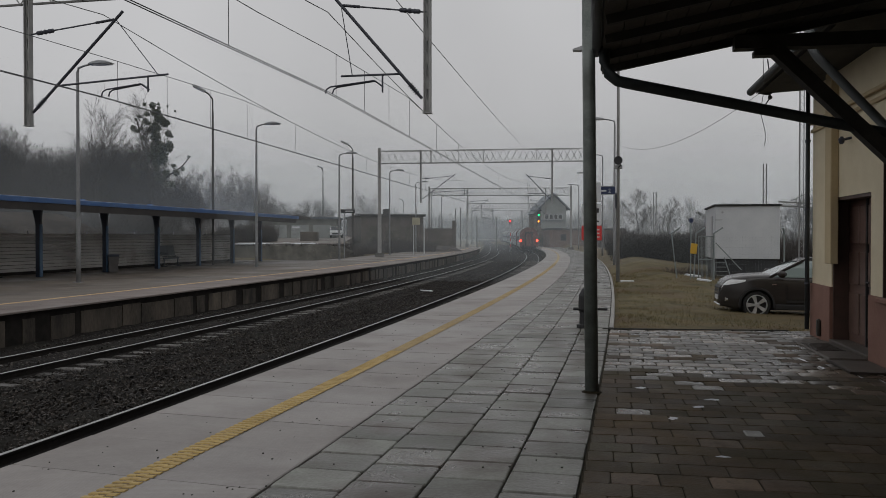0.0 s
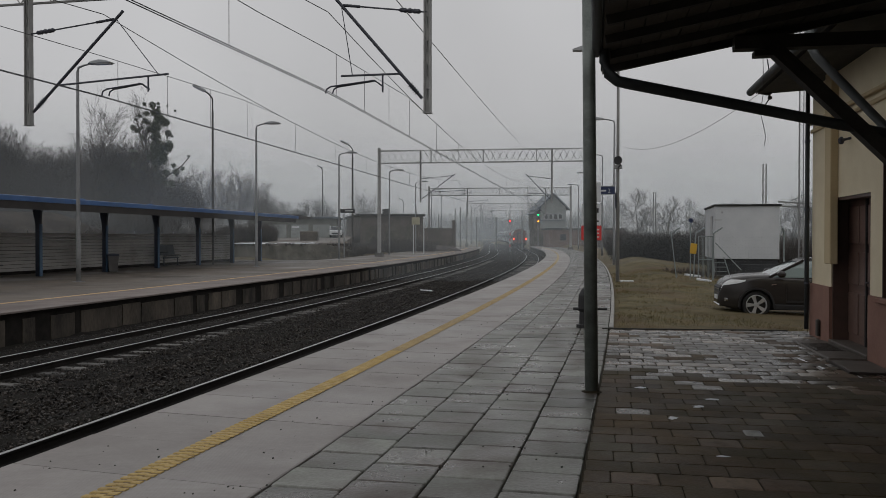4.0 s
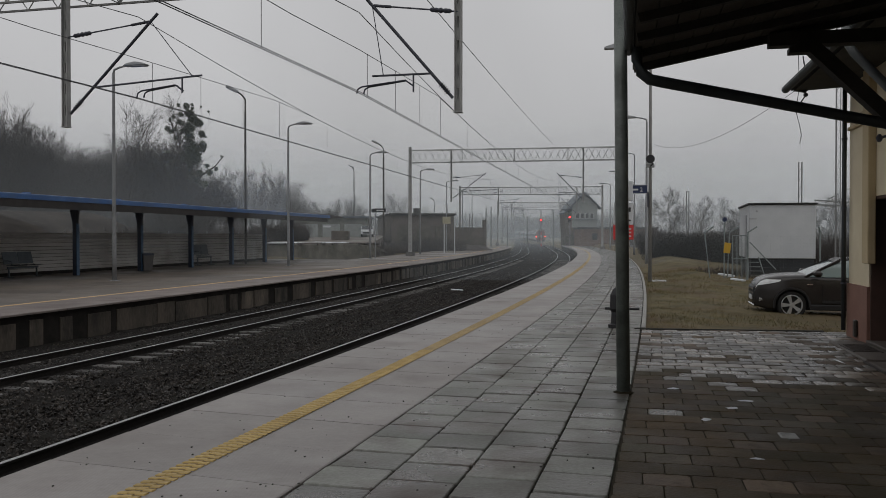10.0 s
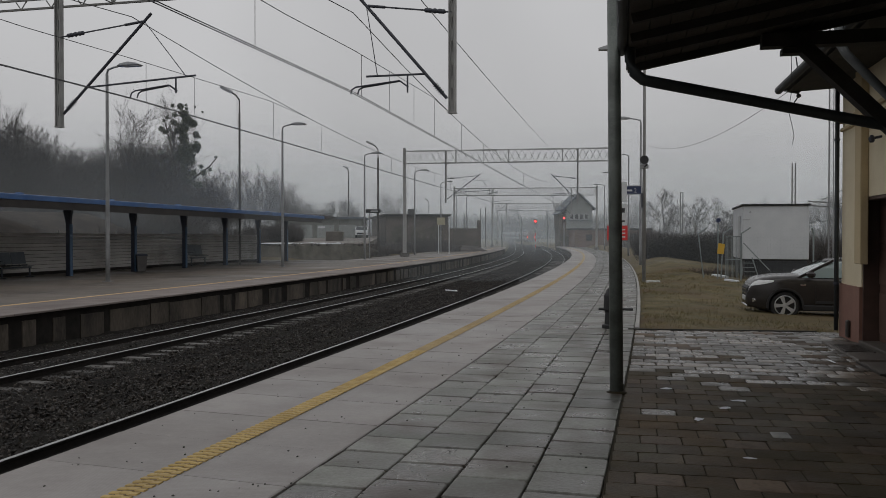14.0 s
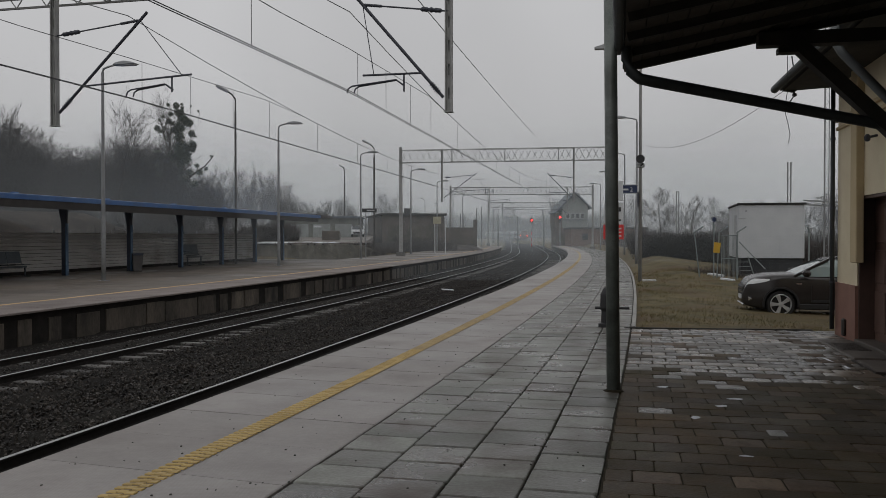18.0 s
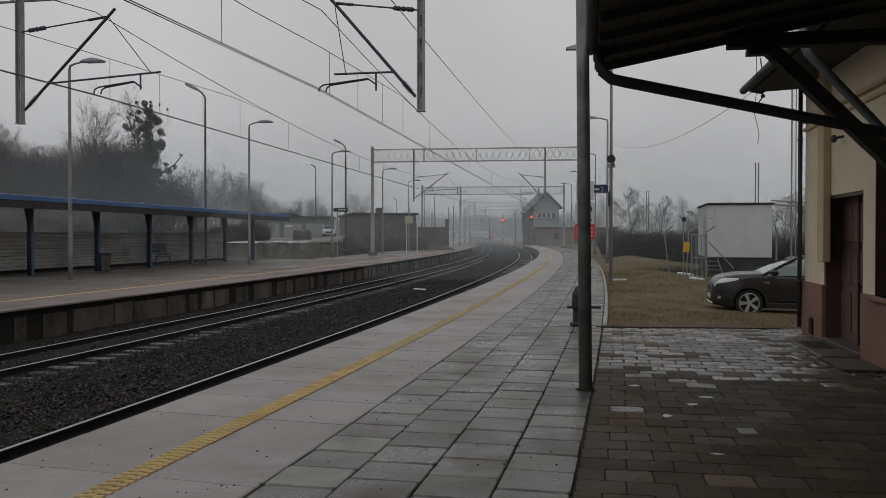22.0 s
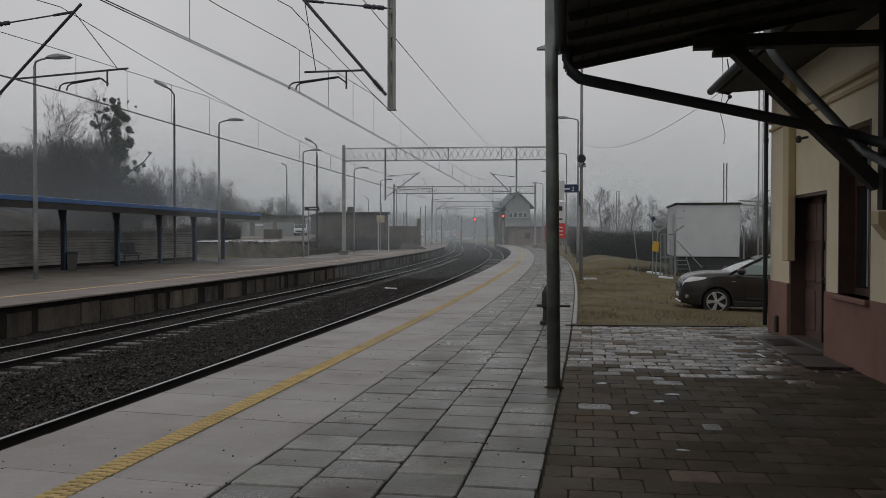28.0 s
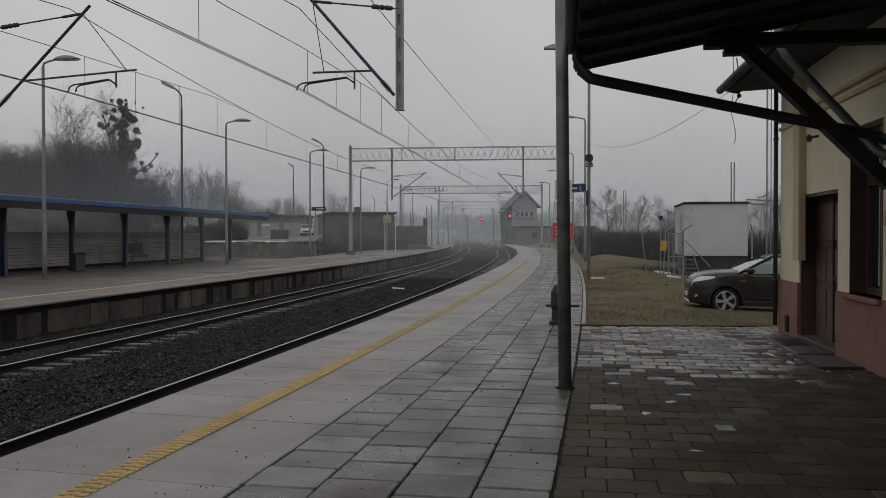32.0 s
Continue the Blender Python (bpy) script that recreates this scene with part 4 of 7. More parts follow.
    # corbels carrying the canopy's wall posts
    for x in (5.74, 10.24, 14.74):
        bm = B()
        poly(bm, [Vector((x - 0.12, 0, 1.98)), Vector((x - 0.12, 0.22, 1.98)), Vector((x - 0.12, 0.22, 1.84)), Vector((x - 0.12, 0.08, 1.66)), Vector((x - 0.12, 0, 1.66))], (0.24, 0, 0))
        part("corbel", bm, M_STUCCO_DK, t, "cream stone corbel")
    # small lamp bracket and iron boot scraper
    bm = B()
    rod(bm, (2.30, 0.0, 3.22), (2.30, 0.18, 3.18), 0.02)
    lathe(bm, [(0.02, 0.0), (0.045, -0.04), (0.04, -0.09), (0.02, -0.11)], 10, Matrix.Translation((2.30, 0.14, 3.24)))
    part("wall_lamp", bm, M_DARKIRON, t, "small dark wall lamp")
    bm = B()
    box(bm, 0.62, 0.74, 0.03, 0.09, 0.05, 0.34, 0.02)
    part("vent_cover", bm, M_IRON, t, "small rusty iron vent cover")
    return t


def door_steps():
    t = thing("door_step", "worn low stone step with an iron grate before the door", "step", wall_pose())
    WALL_SIDE.add(t.name)
    bm = B()
    box(bm, 1.1, 3.3, 0.04, 0.56, -0.2, 0.03, 0.02)
    part("step_slab", bm, M_STEP, t)
    bm = B()
    box(bm, 1.25, 3.25, -0.3, 0.04, -0.2, 0.07, 0.01)
    part("threshold", bm, M_STEP, t)
    bm = B()
    for i in range(12):
        box(bm, 1.6 + i * 0.075, 1.635 + i * 0.075, 0.14, 0.50, 0.031, 0.041)
    box(bm, 1.56, 2.5, 0.11, 0.14, 0.031, 0.043)
    box(bm, 1.56, 2.5, 0.50, 0.53, 0.031, 0.043)
    part("grate", bm, M_IRON, t, "rusty iron foot grate")
    t2 = thing("cellar_cover", "low stone cover with a dark rim beside the wall", "cover", wall_pose())
    WALL_SIDE.add(t2.name)
    bm = B()
    box(bm, 3.42, 4.5, 0.05, 0.58, -0.2, 0.024, 0.02)
    part("cover_slab", bm, M_STEP, t2)
    bm = B()
    box(bm, 4.5, 4.55, 0.05, 0.58, -0.2, 0.028)
    box(bm, 3.42, 4.55, 0.58, 0.62, -0.2, 0.028)
    part("cover_rim", bm, M_IRON, t2)


# ---- canopy in front of the building ----
def canopy_z(o):
    """The underside's height at o metres out from the wall."""
    return 4.46 - 0.185 * o


def canopy():
    t = thing("platform_canopy", "dark timber canopy roof on green-grey steel posts before the station house", "canopy", wall_pose())
    WALL_SIDE.add(t.name)
    # the wall's own space: x along the wall towards the camera, y out of it
    # x1: roof drawn out unseen behind the camera, added to shade the near paving
    x0, x1, eave = 5.0, 33.0, 3.72
    root = part("roof_sheet", poly(B(), [Vector((x0, 0.0, canopy_z(0) + 0.05)), Vector((x0, eave, canopy_z(eave) + 0.05)), Vector((x0, eave, canopy_z(eave) + 0.09)), Vector((x0, 0.0, canopy_z(0) + 0.09))], (x1 - x0, 0, 0)), M_TILE, t, "dark corrugated roofing")
    # boarding under the sheet, laid along the eave
    for i in range(18):
        o = 0.02 + i * 0.205
        b2 = B()
        m = Matrix.Translation((0, o + 0.1, canopy_z(o + 0.1) + 0.03)) @ Matrix.Rotation(math.atan(-0.185), 4, "X")
        box(b2, x0 - rng.uniform(0.0, 0.07), x1, -0.098, 0.098, -0.014, 0.014, 0.0, m)
        part("board", b2, M_SHEET, t)
    for i in range(34):
        x = x0 + 0.45 + i * 0.8
        b2 = B()
        bar(b2, (x, 0.05, canopy_z(0.05) - 0.02), (x, eave - 0.04, canopy_z(eave) - 0.02), 0.09, 0.07, (1, 0, 0))
        part("rafter", b2, M_BEAM, t)
    # trusses: tie beam, brace, wall post
    for x in (5.60, 10.1, 14.6):
        bm = B()
        bar(bm, (x, 0.02, 3.975), (x, 2.2, 3.975), 0.15, 0.19, (1, 0, 0))
        part("tie_beam", bm, M_BEAM, t)
        bm = B()
        bar(bm, (x, 0.14, 2.28), (x, 1.85, 4.0), 0.15, 0.19, (1, 0, 0))
        part("brace", bm, M_BEAM, t)
        bm = B()
        bar(bm, (x + 0.14, 0.085, 2.0), (x + 0.14, 0.085, 4.6), 0.16, 0.16, (0, 1, 0))
        part("wall_post", bm, M_BEAM, t)
        bm = B()
        box(bm, x - 0.09, x + 0.09, 1.78, 1.98, 3.815, 3.878)
        part("beam_pad", bm, M_BEAM, t)
    # steel posts
    for x, o in ((6.39, 3.815), (20.5, 3.815)):
        bm = B()
        rod(bm, (x, o, 0.0), (x, o + 0.05, 4.6), 0.074, 0.070, 20)
        p = part("post", bm, M_CANPOST, t, "round steel post with worn green-grey paint", True)
        b2 = B()
        lathe(b2, [(0.125, -0.01), (0.11, 0.006), (0.09, 0.014), (0.076, 0.022)], 18, Matrix.Translation((x, o, 0)))
        part("base_collar", b2, M_DIRT, p, "collar of packed dirt round the post's foot", True)
        b2 = B()
        rod(b2, (x, o + 0.05, 4.54), (x, o + 0.05, 4.6), 0.09, 0.14, 20)
        part("capital", b2, M_CANPOST, p)
    # gutter with a drain pipe running back to the wall
    bm = B()
    tube(bm, [(x0 + 1.2, eave + 0.05, canopy_z(eave) + 0.03), (x1, eave + 0.05, canopy_z(eave) + 0.03)], 0.05, 12)
    part("gutter", bm, M_PIPE, t, "dark half-round gutter", True)
    bm = B()
    tube(bm, DRAIN, 0.062, 14)
    part("drain_pipe", bm, M_PIPE, t, "long dark drain pipe sloping back to the wall", True)
    bm = B()
    tube(bm, [(4.62, 1.14, 4.32), (4.64, 1.13, 4.12), (4.72, 1.08, 3.98), (5.2, 0.36, 2.95), (5.6, 0.26, 2.66), (6.4, 0.28, 2.45), (6.7, 0.2, 2.3), (6.7, 0.14, 0.1)], 0.055, 12)
    part("downpipe", bm, M_PIPE_GREY, t, "grey drain pipe from the upper roof", True)


DRAIN = [(6.39, 3.70, 4.3), (6.39, 3.68, 3.66), (6.38, 3.64, 3.53), (6.36, 3.54, 3.45), (6.33, 3.40, 3.42), (5.42, 0.30, 2.88), (5.55, 0.16, 2.80), (6.2, 0.13, 2.68), (6.5, 0.12, 2.4), (6.5, 0.12, 0.1)]

paved_yard()
station_building()
door_steps()
canopy()


# ---- far platform's shelter ----
def platform_shelter():
    t = thing("platform_shelter", "long open shelter with a blue-edged roof on navy posts", "shelter", arc_pose(0, 0))
    inv = arc_pose(0, 0).inverted()

    def put(bm):
        bmesh.ops.transform(bm, matrix=inv, verts=bm.verts[:])
        return bm
    s0, s1 = 1.0, 61.0
    bm = B()
    sweep(bm, [(-22.9, 3.10), (-17.9, 2.90), (-17.9, 3.0), (-22.9, 3.2)], s0, s1, 2.0)
    part("soffit", put(bm), M_SOFFIT, t, "brown boarded underside")
    bm = B()
    sweep(bm, [(-22.95, 3.40), (-17.86, 3.20), (-17.86, 3.10), (-17.775, 3.10), (-17.775, 3.29), (-17.86, 3.31), (-22.95, 3.53)], s0, s1 + 0.5, 2.0)
    part("roof", put(bm), M_BLUE, t, "blue painted roof with a low fascia")
    bm = B()
    sweep(bm, [(-17.86, 2.80), (-17.80, 2.80), (-17.80, 3.096), (-17.86, 3.096)], s0, s1, 2.0)
    part("fascia", put(bm), M_FASCIA, t, "dark brown fascia board")
    for i in range(11):
        s = 8.2 + i * 5.2
        m = arc_pose(s, -20.3)
        bm = B()
        for a, b, mt in ((0, 0, 0),):
            box(bm, -0.10, 0.10, -0.085, 0.085, 0, 2.98, 0.01, m)
        p = part("post", put(bm), M_NAVY, t, "dark blue steel post with a tapered bracket head")
        bm = B()
        poly(bm, [m @ Vector((-0.10, -0.07, 2.3)), m @ Vector((-0.10, -0.07, 2.98)), m @ Vector((-0.24, -0.07, 3.0)), m @ Vector((-0.21, -0.07, 2.75))], m.to_3x3() @ Vector((0, 0.14, 0)))
        poly(bm, [m @ Vector((0.10, -0.07, 2.3)), m @ Vector((0.10, -0.07, 2.93)), m @ Vector((0.17, -0.07, 2.92)), m @ Vector((0.14, -0.07, 2.70))], m.to_3x3() @ Vector((0, 0.14, 0)))
        part("bracket", put(bm), M_NAVY, p)
        bm = B()
        box(bm, 0.10, 0.135, -0.09, 0.09, 0.0, 2.3, 0, m)
        part("flange", put(bm), M_BLUEFLANGE, p, "paler blue flange")
    # cladding behind, in horizontal boards
    for k in range(11):
        bm = B()
        z = 0.16 + k * 0.162
        sweep(bm, [(-22.45, z), (-22.36, z - 0.008), (-22.40, z + 0.128), (-22.45, z + 0.128)], 0.5, 60.4, 3.0)
        part("cladding_board", put(bm), M_SIDING, t)
    bm = B()
    sweep(bm, [(-22.46, 0.0), (-22.40, 0.0), (-22.40, 0.15), (-22.46, 0.15)], 0.5, 60.4, 3.0)
    part("base_rail", put(bm), M_FACE_DARK, t)
    for i in range(9):
        bm = B()
        m = arc_pose(22 + i * 4.8, -22.42)
        rod(bm, m @ Vector((0, 0, 1.9)), m @ Vector((0, 0, 2.06)), 0.03, 0.03, 8)
        part("fixing_lug", put(bm), M_LAMPGREY, t)
    for i in range(5):
        bm = B()
        m = arc_pose(30 + i * 6.2, -19.5)
        box(bm, -0.10, 0.10, -0.15, 0.15, 3.34, 3.48, 0.02, m)
        part("roof_vent", put(bm), M_BLUE, t)
    bm = B()
    poly(bm, [arc(61.0, -22.9, 3.2), arc(63.3, -22.9, 3.3), arc(65.8, -22.9, 3.42), arc(61.0, -22.9, 3.56)], arc(61.0, -17.84) - arc(61.0, -22.9) + Vector((0, 0, -0.16)))
    part("roof_tip", put(bm), M_SOFFIT, t, "tapered roof end")


def bench(m):
    t = thing("bench", "blue-grey steel waiting bench with two back panels and four seats", "bench", m, "benches under the shelter")
    for x in (-0.88, 0.02):
        bm = B()
        poly(bm, [Vector((x, 0.02, 0.50)), Vector((x + 0.86, 0.02, 0.50)), Vector((x + 0.86, -0.10, 0.93)), Vector((x, -0.10, 0.93))], (0, -0.02, -0.004))
        p = part("back_panel", bm, M_BENCH, t)
        bm = B()
        for k in range(5):
            z = 0.56 + k * 0.075
            y = 0.025 - (z - 0.5) * 0.28
            bar(bm, (x + 0.05, y, z), (x + 0.81, y, z), 0.006, 0.02)
        part("pressed_rib", bm, M_BENCH, p)
    for k in range(4):
        x = -0.86 + k * 0.44
        bm = B()
        prev = None
        for y, z in ((0.03, 0.47), (0.12, 0.435), (0.28, 0.43), (0.42, 0.45), (0.46, 0.43)):
            row = [bm.verts.new((x + u, y, z + (0.018 if u in (0, 0.40) else 0))) for u in (0, 0.05, 0.35, 0.40)]
            if prev:
                for q in range(3):
                    bm.faces.new((prev[q], prev[q + 1], row[q + 1], row[q]))
            prev = row
        bmesh.ops.solidify(bm, geom=bm.faces[:], thickness=0.012)
        part("seat", bm, M_BENCH, t)
    bm = B()
    box(bm, -0.92, 0.92, 0.17, 0.25, 0.33, 0.40, 0.008)
    part("beam", bm, M_BENCH, t)
    for x in (-0.84, 0.84):
        bm = B()
        box(bm, x - 0.03, x + 0.03, 0.18, 0.24, 0.02, 0.33, 0.006)
        box(bm, x - 0.035, x + 0.035, 0.02, 0.46, 0.0, 0.03, 0.006)
        part("leg", bm, M_BENCH, t)
    bm = B()
    tube(bm, [(0.92, 0.02, 0.62), (0.95, 0.30, 0.62), (0.95, 0.44, 0.60), (0.93, 0.40, 0.45)], 0.018, 6)
    part("armrest", bm, M_BENCH, t)
    return t


def litter_bin(m):
    t = thing("litter_bin", "square concrete litter bin with a dark flat lid", "litter bin", m)
    bm = B()
    lathe(bm, [(0.26, 0.0), (0.28, 0.03), (0.36, 0.74), (0.35, 0.78), (0.28, 0.78)], 4)
    part("body", bm, M_BIN, t)
    bm = B()
    lathe(bm, [(0.37, 0.78), (0.38, 0.82), (0.36, 0.88), (0.14, 0.90)], 4)
    part("lid", bm, M_NAVY, t, "dark flat lid")
    return t


platform_shelter()
BIG = Matrix.Diagonal((1.0, 1.0, 1.16, 1))
first_bench = bench(arc_pose(32.15, -21.6) @ pose(0, 0, 0, 0, 0, -90) @ BIG)
copy_thing(first_bench, arc_pose(48.4, -21.6) @ pose(0, 0, 0, 0, 0, -90) @ BIG)
litter_bin(arc_pose(39.65, -20.05))


# ---- platform lamps ----
def platform_lamp(m, arm, height=8.3, head_turn=0):
    """A straight pole with a short arm along x (arm may be negative) and a flat head."""
    t = thing("platform_lamp", "slim grey steel platform lamp with a short arm", "street lamp", m, "platform lamps")
    bm = B()
    tube(bm, [(0, 0, -0.05), (0, 0, 1.2), (0, 0, height - 0.25), (arm * 0.06, 0, height - 0.08), (arm * 0.4, 0, height), (arm * 0.8, 0, height + 0.05)], [0.09, 0.085, 0.055, 0.045, 0.04, 0.035], 10)
    part("pole", bm, M_STEEL, t, smooth=True)
    bm = B()
    box(bm, -0.16, 0.16, -0.16, 0.16, -0.005, 0.02)
    part("base_plate", bm, M_STEEL, t)
    sg = 1 if arm > 0 else -1
    bm = B()
    prof = [(0.0, 0.0), (0.10, 0.07), (0.45, 0.13), (0.75, 0.09), (0.95, 0.02), (0.95, -0.01), (0.0, -0.03)]
    poly(bm, [Vector((arm * 0.75 + sg * x, -0.17, height + 0.05 + z)) for x, z in prof], (0, 0.34, 0))
    bmesh.ops.bevel(bm, geom=bm.edges[:], offset=0.03, segments=1, affect="EDGES")
    h = part("lamp_head", bm, M_LAMPGREY, t, "flat grey lamp head")
    bm = B()
    box(bm, arm * 0.75 + sg * 0.2, arm * 0.75 + sg * 0.9, -0.13, 0.13, height - 0.0, height + 0.035, 0.01)
    part("lens", bm, M_LENS, h)
    return t


lamp_far = platform_lamp(arc_pose(30.4, -15.86, 0, 0), 0.7)
for i in range(1, 7):
    copy_thing(lamp_far, arc_pose(30.4 + 17.7 * i, -15.86 + (0.5 if i > 2 else 0)))
lamp_near = platform_lamp(arc_pose(54.5, 4.9), -0.8, 9.0)
for s in (77.0, 98.5, 120.0):
    copy_thing(lamp_near, arc_pose(s, 5.0))


def yard_mast(m, height, lamp_arm=-0.9):
    t = thing("yard_light_mast", "tall dark concrete yard mast with one tilted lamp", "light mast", m, "yard light masts")
    bm = B()
    for y in (-0.11, 0.11):
        bar(bm, (0, y, -0.2), (0, y * 0.6, height - 1.0), 0.16, 0.10, (1, 0, 0))
    for k in range(12):
        z = 0.4 + k * (height - 1.6) / 12
        w = 0.11 * (1 - 0.4 * z / (height - 1.0))
        box(bm, -0.06, 0.06, -w, w, z, z + 0.35)
    part("mast", bm, M_CONCRETE_MAST, t)
    bm = B()
    tube(bm, [(0, 0, height - 1.2), (0, 0, height - 0.2), (lamp_arm * 0.25, 0, height + 0.1), (lamp_arm * 0.6, 0, height + 0.3)], 0.05, 8)
    part("lamp_arm", bm, M_CONCRETE_MAST, t)
    bm = B()
    sg = -1 if lamp_arm < 0 else 1
    mm = Matrix.Translation((lamp_arm * 0.9, 0, height + 0.42)) @ Matrix.Rotation(sg * radians(-24), 4, "Y")
    box(bm, -0.42, 0.42, -0.15, 0.15, -0.07, 0.09, 0.04, mm)
    h = part("lamp_head", bm, M_LAMPGREY, t, "tilted grey lamp head")
    bm = B()
    box(bm, -0.3, 0.36, -0.12, 0.12, -0.085, -0.06, 0.0, mm)
    part("lens", bm, M_LENS, h)
    return t


yard_mast(pose(-14.45, 53.5, 0.0, 0, 0, 20), 10.6)
yard_mast(pose(-8.9, 84.0, 0.0, 0, 0, 20), 10.6)
yard_mast(pose(-16.2, 115.0, 0.0, 0, 0, 180), 10.8, 0.4)
yard_mast(pose(-9.0, 195.0, 0.0, 0, 0, 20), 10.0, -0.7)
yard_mast(pose(-6.6, 215.0, 0.0, 0, 0, 20), 9.6, -0.7)


# ---- overhead line ----
def truss(bm, p, q, height, width, bays, r=0.03):
    """A lattice beam between p and q (its lower corners' middle line)."""
    p, q = Vector(p), Vector(q)
    d = (q - p).normalized()
    side = Vector((-d.y, d.x, 0)) * width / 2
    up = Vector((0, 0, height))
    for sgn in (-1, 1):
        for lift in (Vector((0, 0, 0)), up):
            bar(bm, p + side * sgn + lift, q + side * sgn + lift, r * 2.3, r * 2.3)
        for i in range(bays):
            a, b = p.lerp(q, i / bays) + side * sgn, p.lerp(q, (i + 1) / bays) + side * sgn
            mid = (a + b) / 2
            bar(bm, a, mid + up, r, r)
            bar(bm, mid + up, b, r, r)
            bar(bm, a + up, mid, r, r)
            bar(bm, mid, b + up, r, r)
    for i in range(0, bays + 1, 4):
        c = p.lerp(q, i / bays)
        bar(bm, c + side, c - side, r, r)
        bar(bm, c + side + up, c - side + up, r, r)
        for sgn in (-1, 1):
            bar(bm, c + side * sgn, c + side * sgn + up, r * 2, r * 2)
    return bm


def lattice_post(bm, x, y, z0, z1, w=0.24, d=0.16):
    for sx in (-1, 1):
        box(bm, x + sx * w / 2 - 0.03, x + sx * w / 2 + 0.03, y - d / 2, y + d / 2, z0, z1)
    k = max(2, int((z1 - z0) / 0.42))
    for i in range(k):
        z = z0 + (z1 - z0) * (i + 0.2) / k
        for sy in (-1, 1):
            box(bm, x - w / 2 + 0.03, x + w / 2 - 0.03, y + sy * d / 2 - 0.006, y + sy * d / 2 + 0.006, z, z + 0.22)


def mast_post(bm, x, z0, z1):
    """A tapering built-up mast: two channels tied by wide plates."""
    for sx in (-1, 1):
        bar(bm, (x + sx * 0.13, 0, z0), (x + sx * 0.09, 0, z1), 0.07, 0.2, (0, 1, 0))
    k = int((z1 - z0) / 0.8)
    h = (z1 - z0) / k
    for i in range(k):
        for sy in (-1, 1):
            box(bm, x - 0.09, x + 0.09, sy * 0.08 - 0.01, sy * 0.08 + 0.01, z0 + i * h, z0 + i * h + h * 0.985)


def drop_post(bm, x, z0, z1):
    """A slim channel post with slots in its web and a foot plate."""
    for sx in (-1, 1):
        box(bm, x + sx * 0.062 - 0.012, x + sx * 0.062 + 0.012, -0.07, 0.07, z0, z1)
    box(bm, x - 0.05, x + 0.05, 0.05, 0.062, z0, z1)
    k = int((z1 - z0) / 0.45)
    h = (z1 - z0) / k
    for i in range(k):
        box(bm, x - 0.05, x + 0.05, -0.015, 0.015, z0 + i * h, z0 + i * h + h * 0.52)
        box(bm, x - 0.05, x - 0.018, -0.013, 0.013, z0 + i * h + h * 0.52, z0 + (i + 1) * h)
        box(bm, x + 0.018, x + 0.05, -0.013, 0.013, z0 + i * h + h * 0.52, z0 + (i + 1) * h)
    box(bm, x - 0.09, x + 0.09, -0.09, 0.09, z0 - 0.02, z0)


def cantilever(t, x, tip, z0, ext, wire_n, hang_n):
    """The hinged bracket on a drop post at x, reaching to the track at tip; z0: the post's foot."""
    sg = 1 if tip > x else -1
    L = abs(tip - x)
    foot = Vector((x + sg * 0.12, 0, z0 + 0.3))
    head = Vector((tip, 0, z0 + 2.35))
    bm = B()
    rod(bm, foot, head + (head - foot).normalized() * 0.25, 0.034, seg=8)
    a = part("inclined_tube", bm, M_DARKIRON, t, "dark inclined bracket tube")
    bm = B()
    for k in range(5):
        c = foot.lerp(head, 0.06 + k * 0.02)
        lathe(bm, [(0.035, -0.012), (0.065, 0.0), (0.035, 0.012)], 10, Matrix.Translation(c) @ (head - foot).to_track_quat("Z", "Y").to_matrix().to_4x4())
    part("insulator", bm, M_DARKIRON, a)
    bm = B()
    top = Vector((x, 0, z0 + 2.1))
    rod(bm, top, head, 0.018, seg=6)
    turn = Matrix.Translation(top.lerp(head, 0.2)) @ (head - top).to_track_quat("Z", "Y").to_matrix().to_4x4()
    lathe(bm, [(0.02, -0.24), (0.05, -0.2), (0.045, -0.14), (0.055, -0.1), (0.035, -0.06), (0.06, 0.0), (0.035, 0.06), (0.055, 0.1), (0.045, 0.14), (0.05, 0.2), (0.02, 0.24)], 10, turn)
    rod(bm, top.lerp(head, 0.78), top.lerp(head, 0.98), 0.032, seg=8)
    part("tie_rod", bm, M_DARKIRON, t)
    # steady arm tube and its bent arms
    j = foot.lerp(head, 0.29 if ext else 0.26)
    end = Vector((tip + sg * ext, 0, j.z + 0.16 * min(1.0, ext)))
    bm = B()
    rod(bm, j, end, 0.023, seg=6)
    rod(bm, head, end - Vector((sg * 0.25, 0, 0)), 0.010, seg=5)
    part("register_tube", bm, M_DARKIRON, t)
    bm = B()
    d0 = Vector((hang_n, 0, end.z - 0.02))
    rod(bm, d0, d0 - Vector((0, 0, 0.36)), 0.02, seg=6)
    for k in (0, 1):
        q = d0 + Vector((0, 0.06 * k, -0.30 if ext else -0.23))
        e = wire_n + 0.14 * k
        tube(bm, [q, q + Vector((-0.18, 0, 0.13)), Vector((e + 0.12, 0.06 * k, q.z + 0.03)), Vector((e + 0.03, 0.06 * k, q.z - 0.02)), Vector((e, 0.06 * k, q.z - 0.12))], 0.018, 6)
    part("steady_arm", bm, M_DARKIRON, t)


# The supports along the line: s, the drop posts' and the masts' n.
SUPPORT_S = [-38.0, 18.45, 75.6, 124.0, 176.0, 228.0]


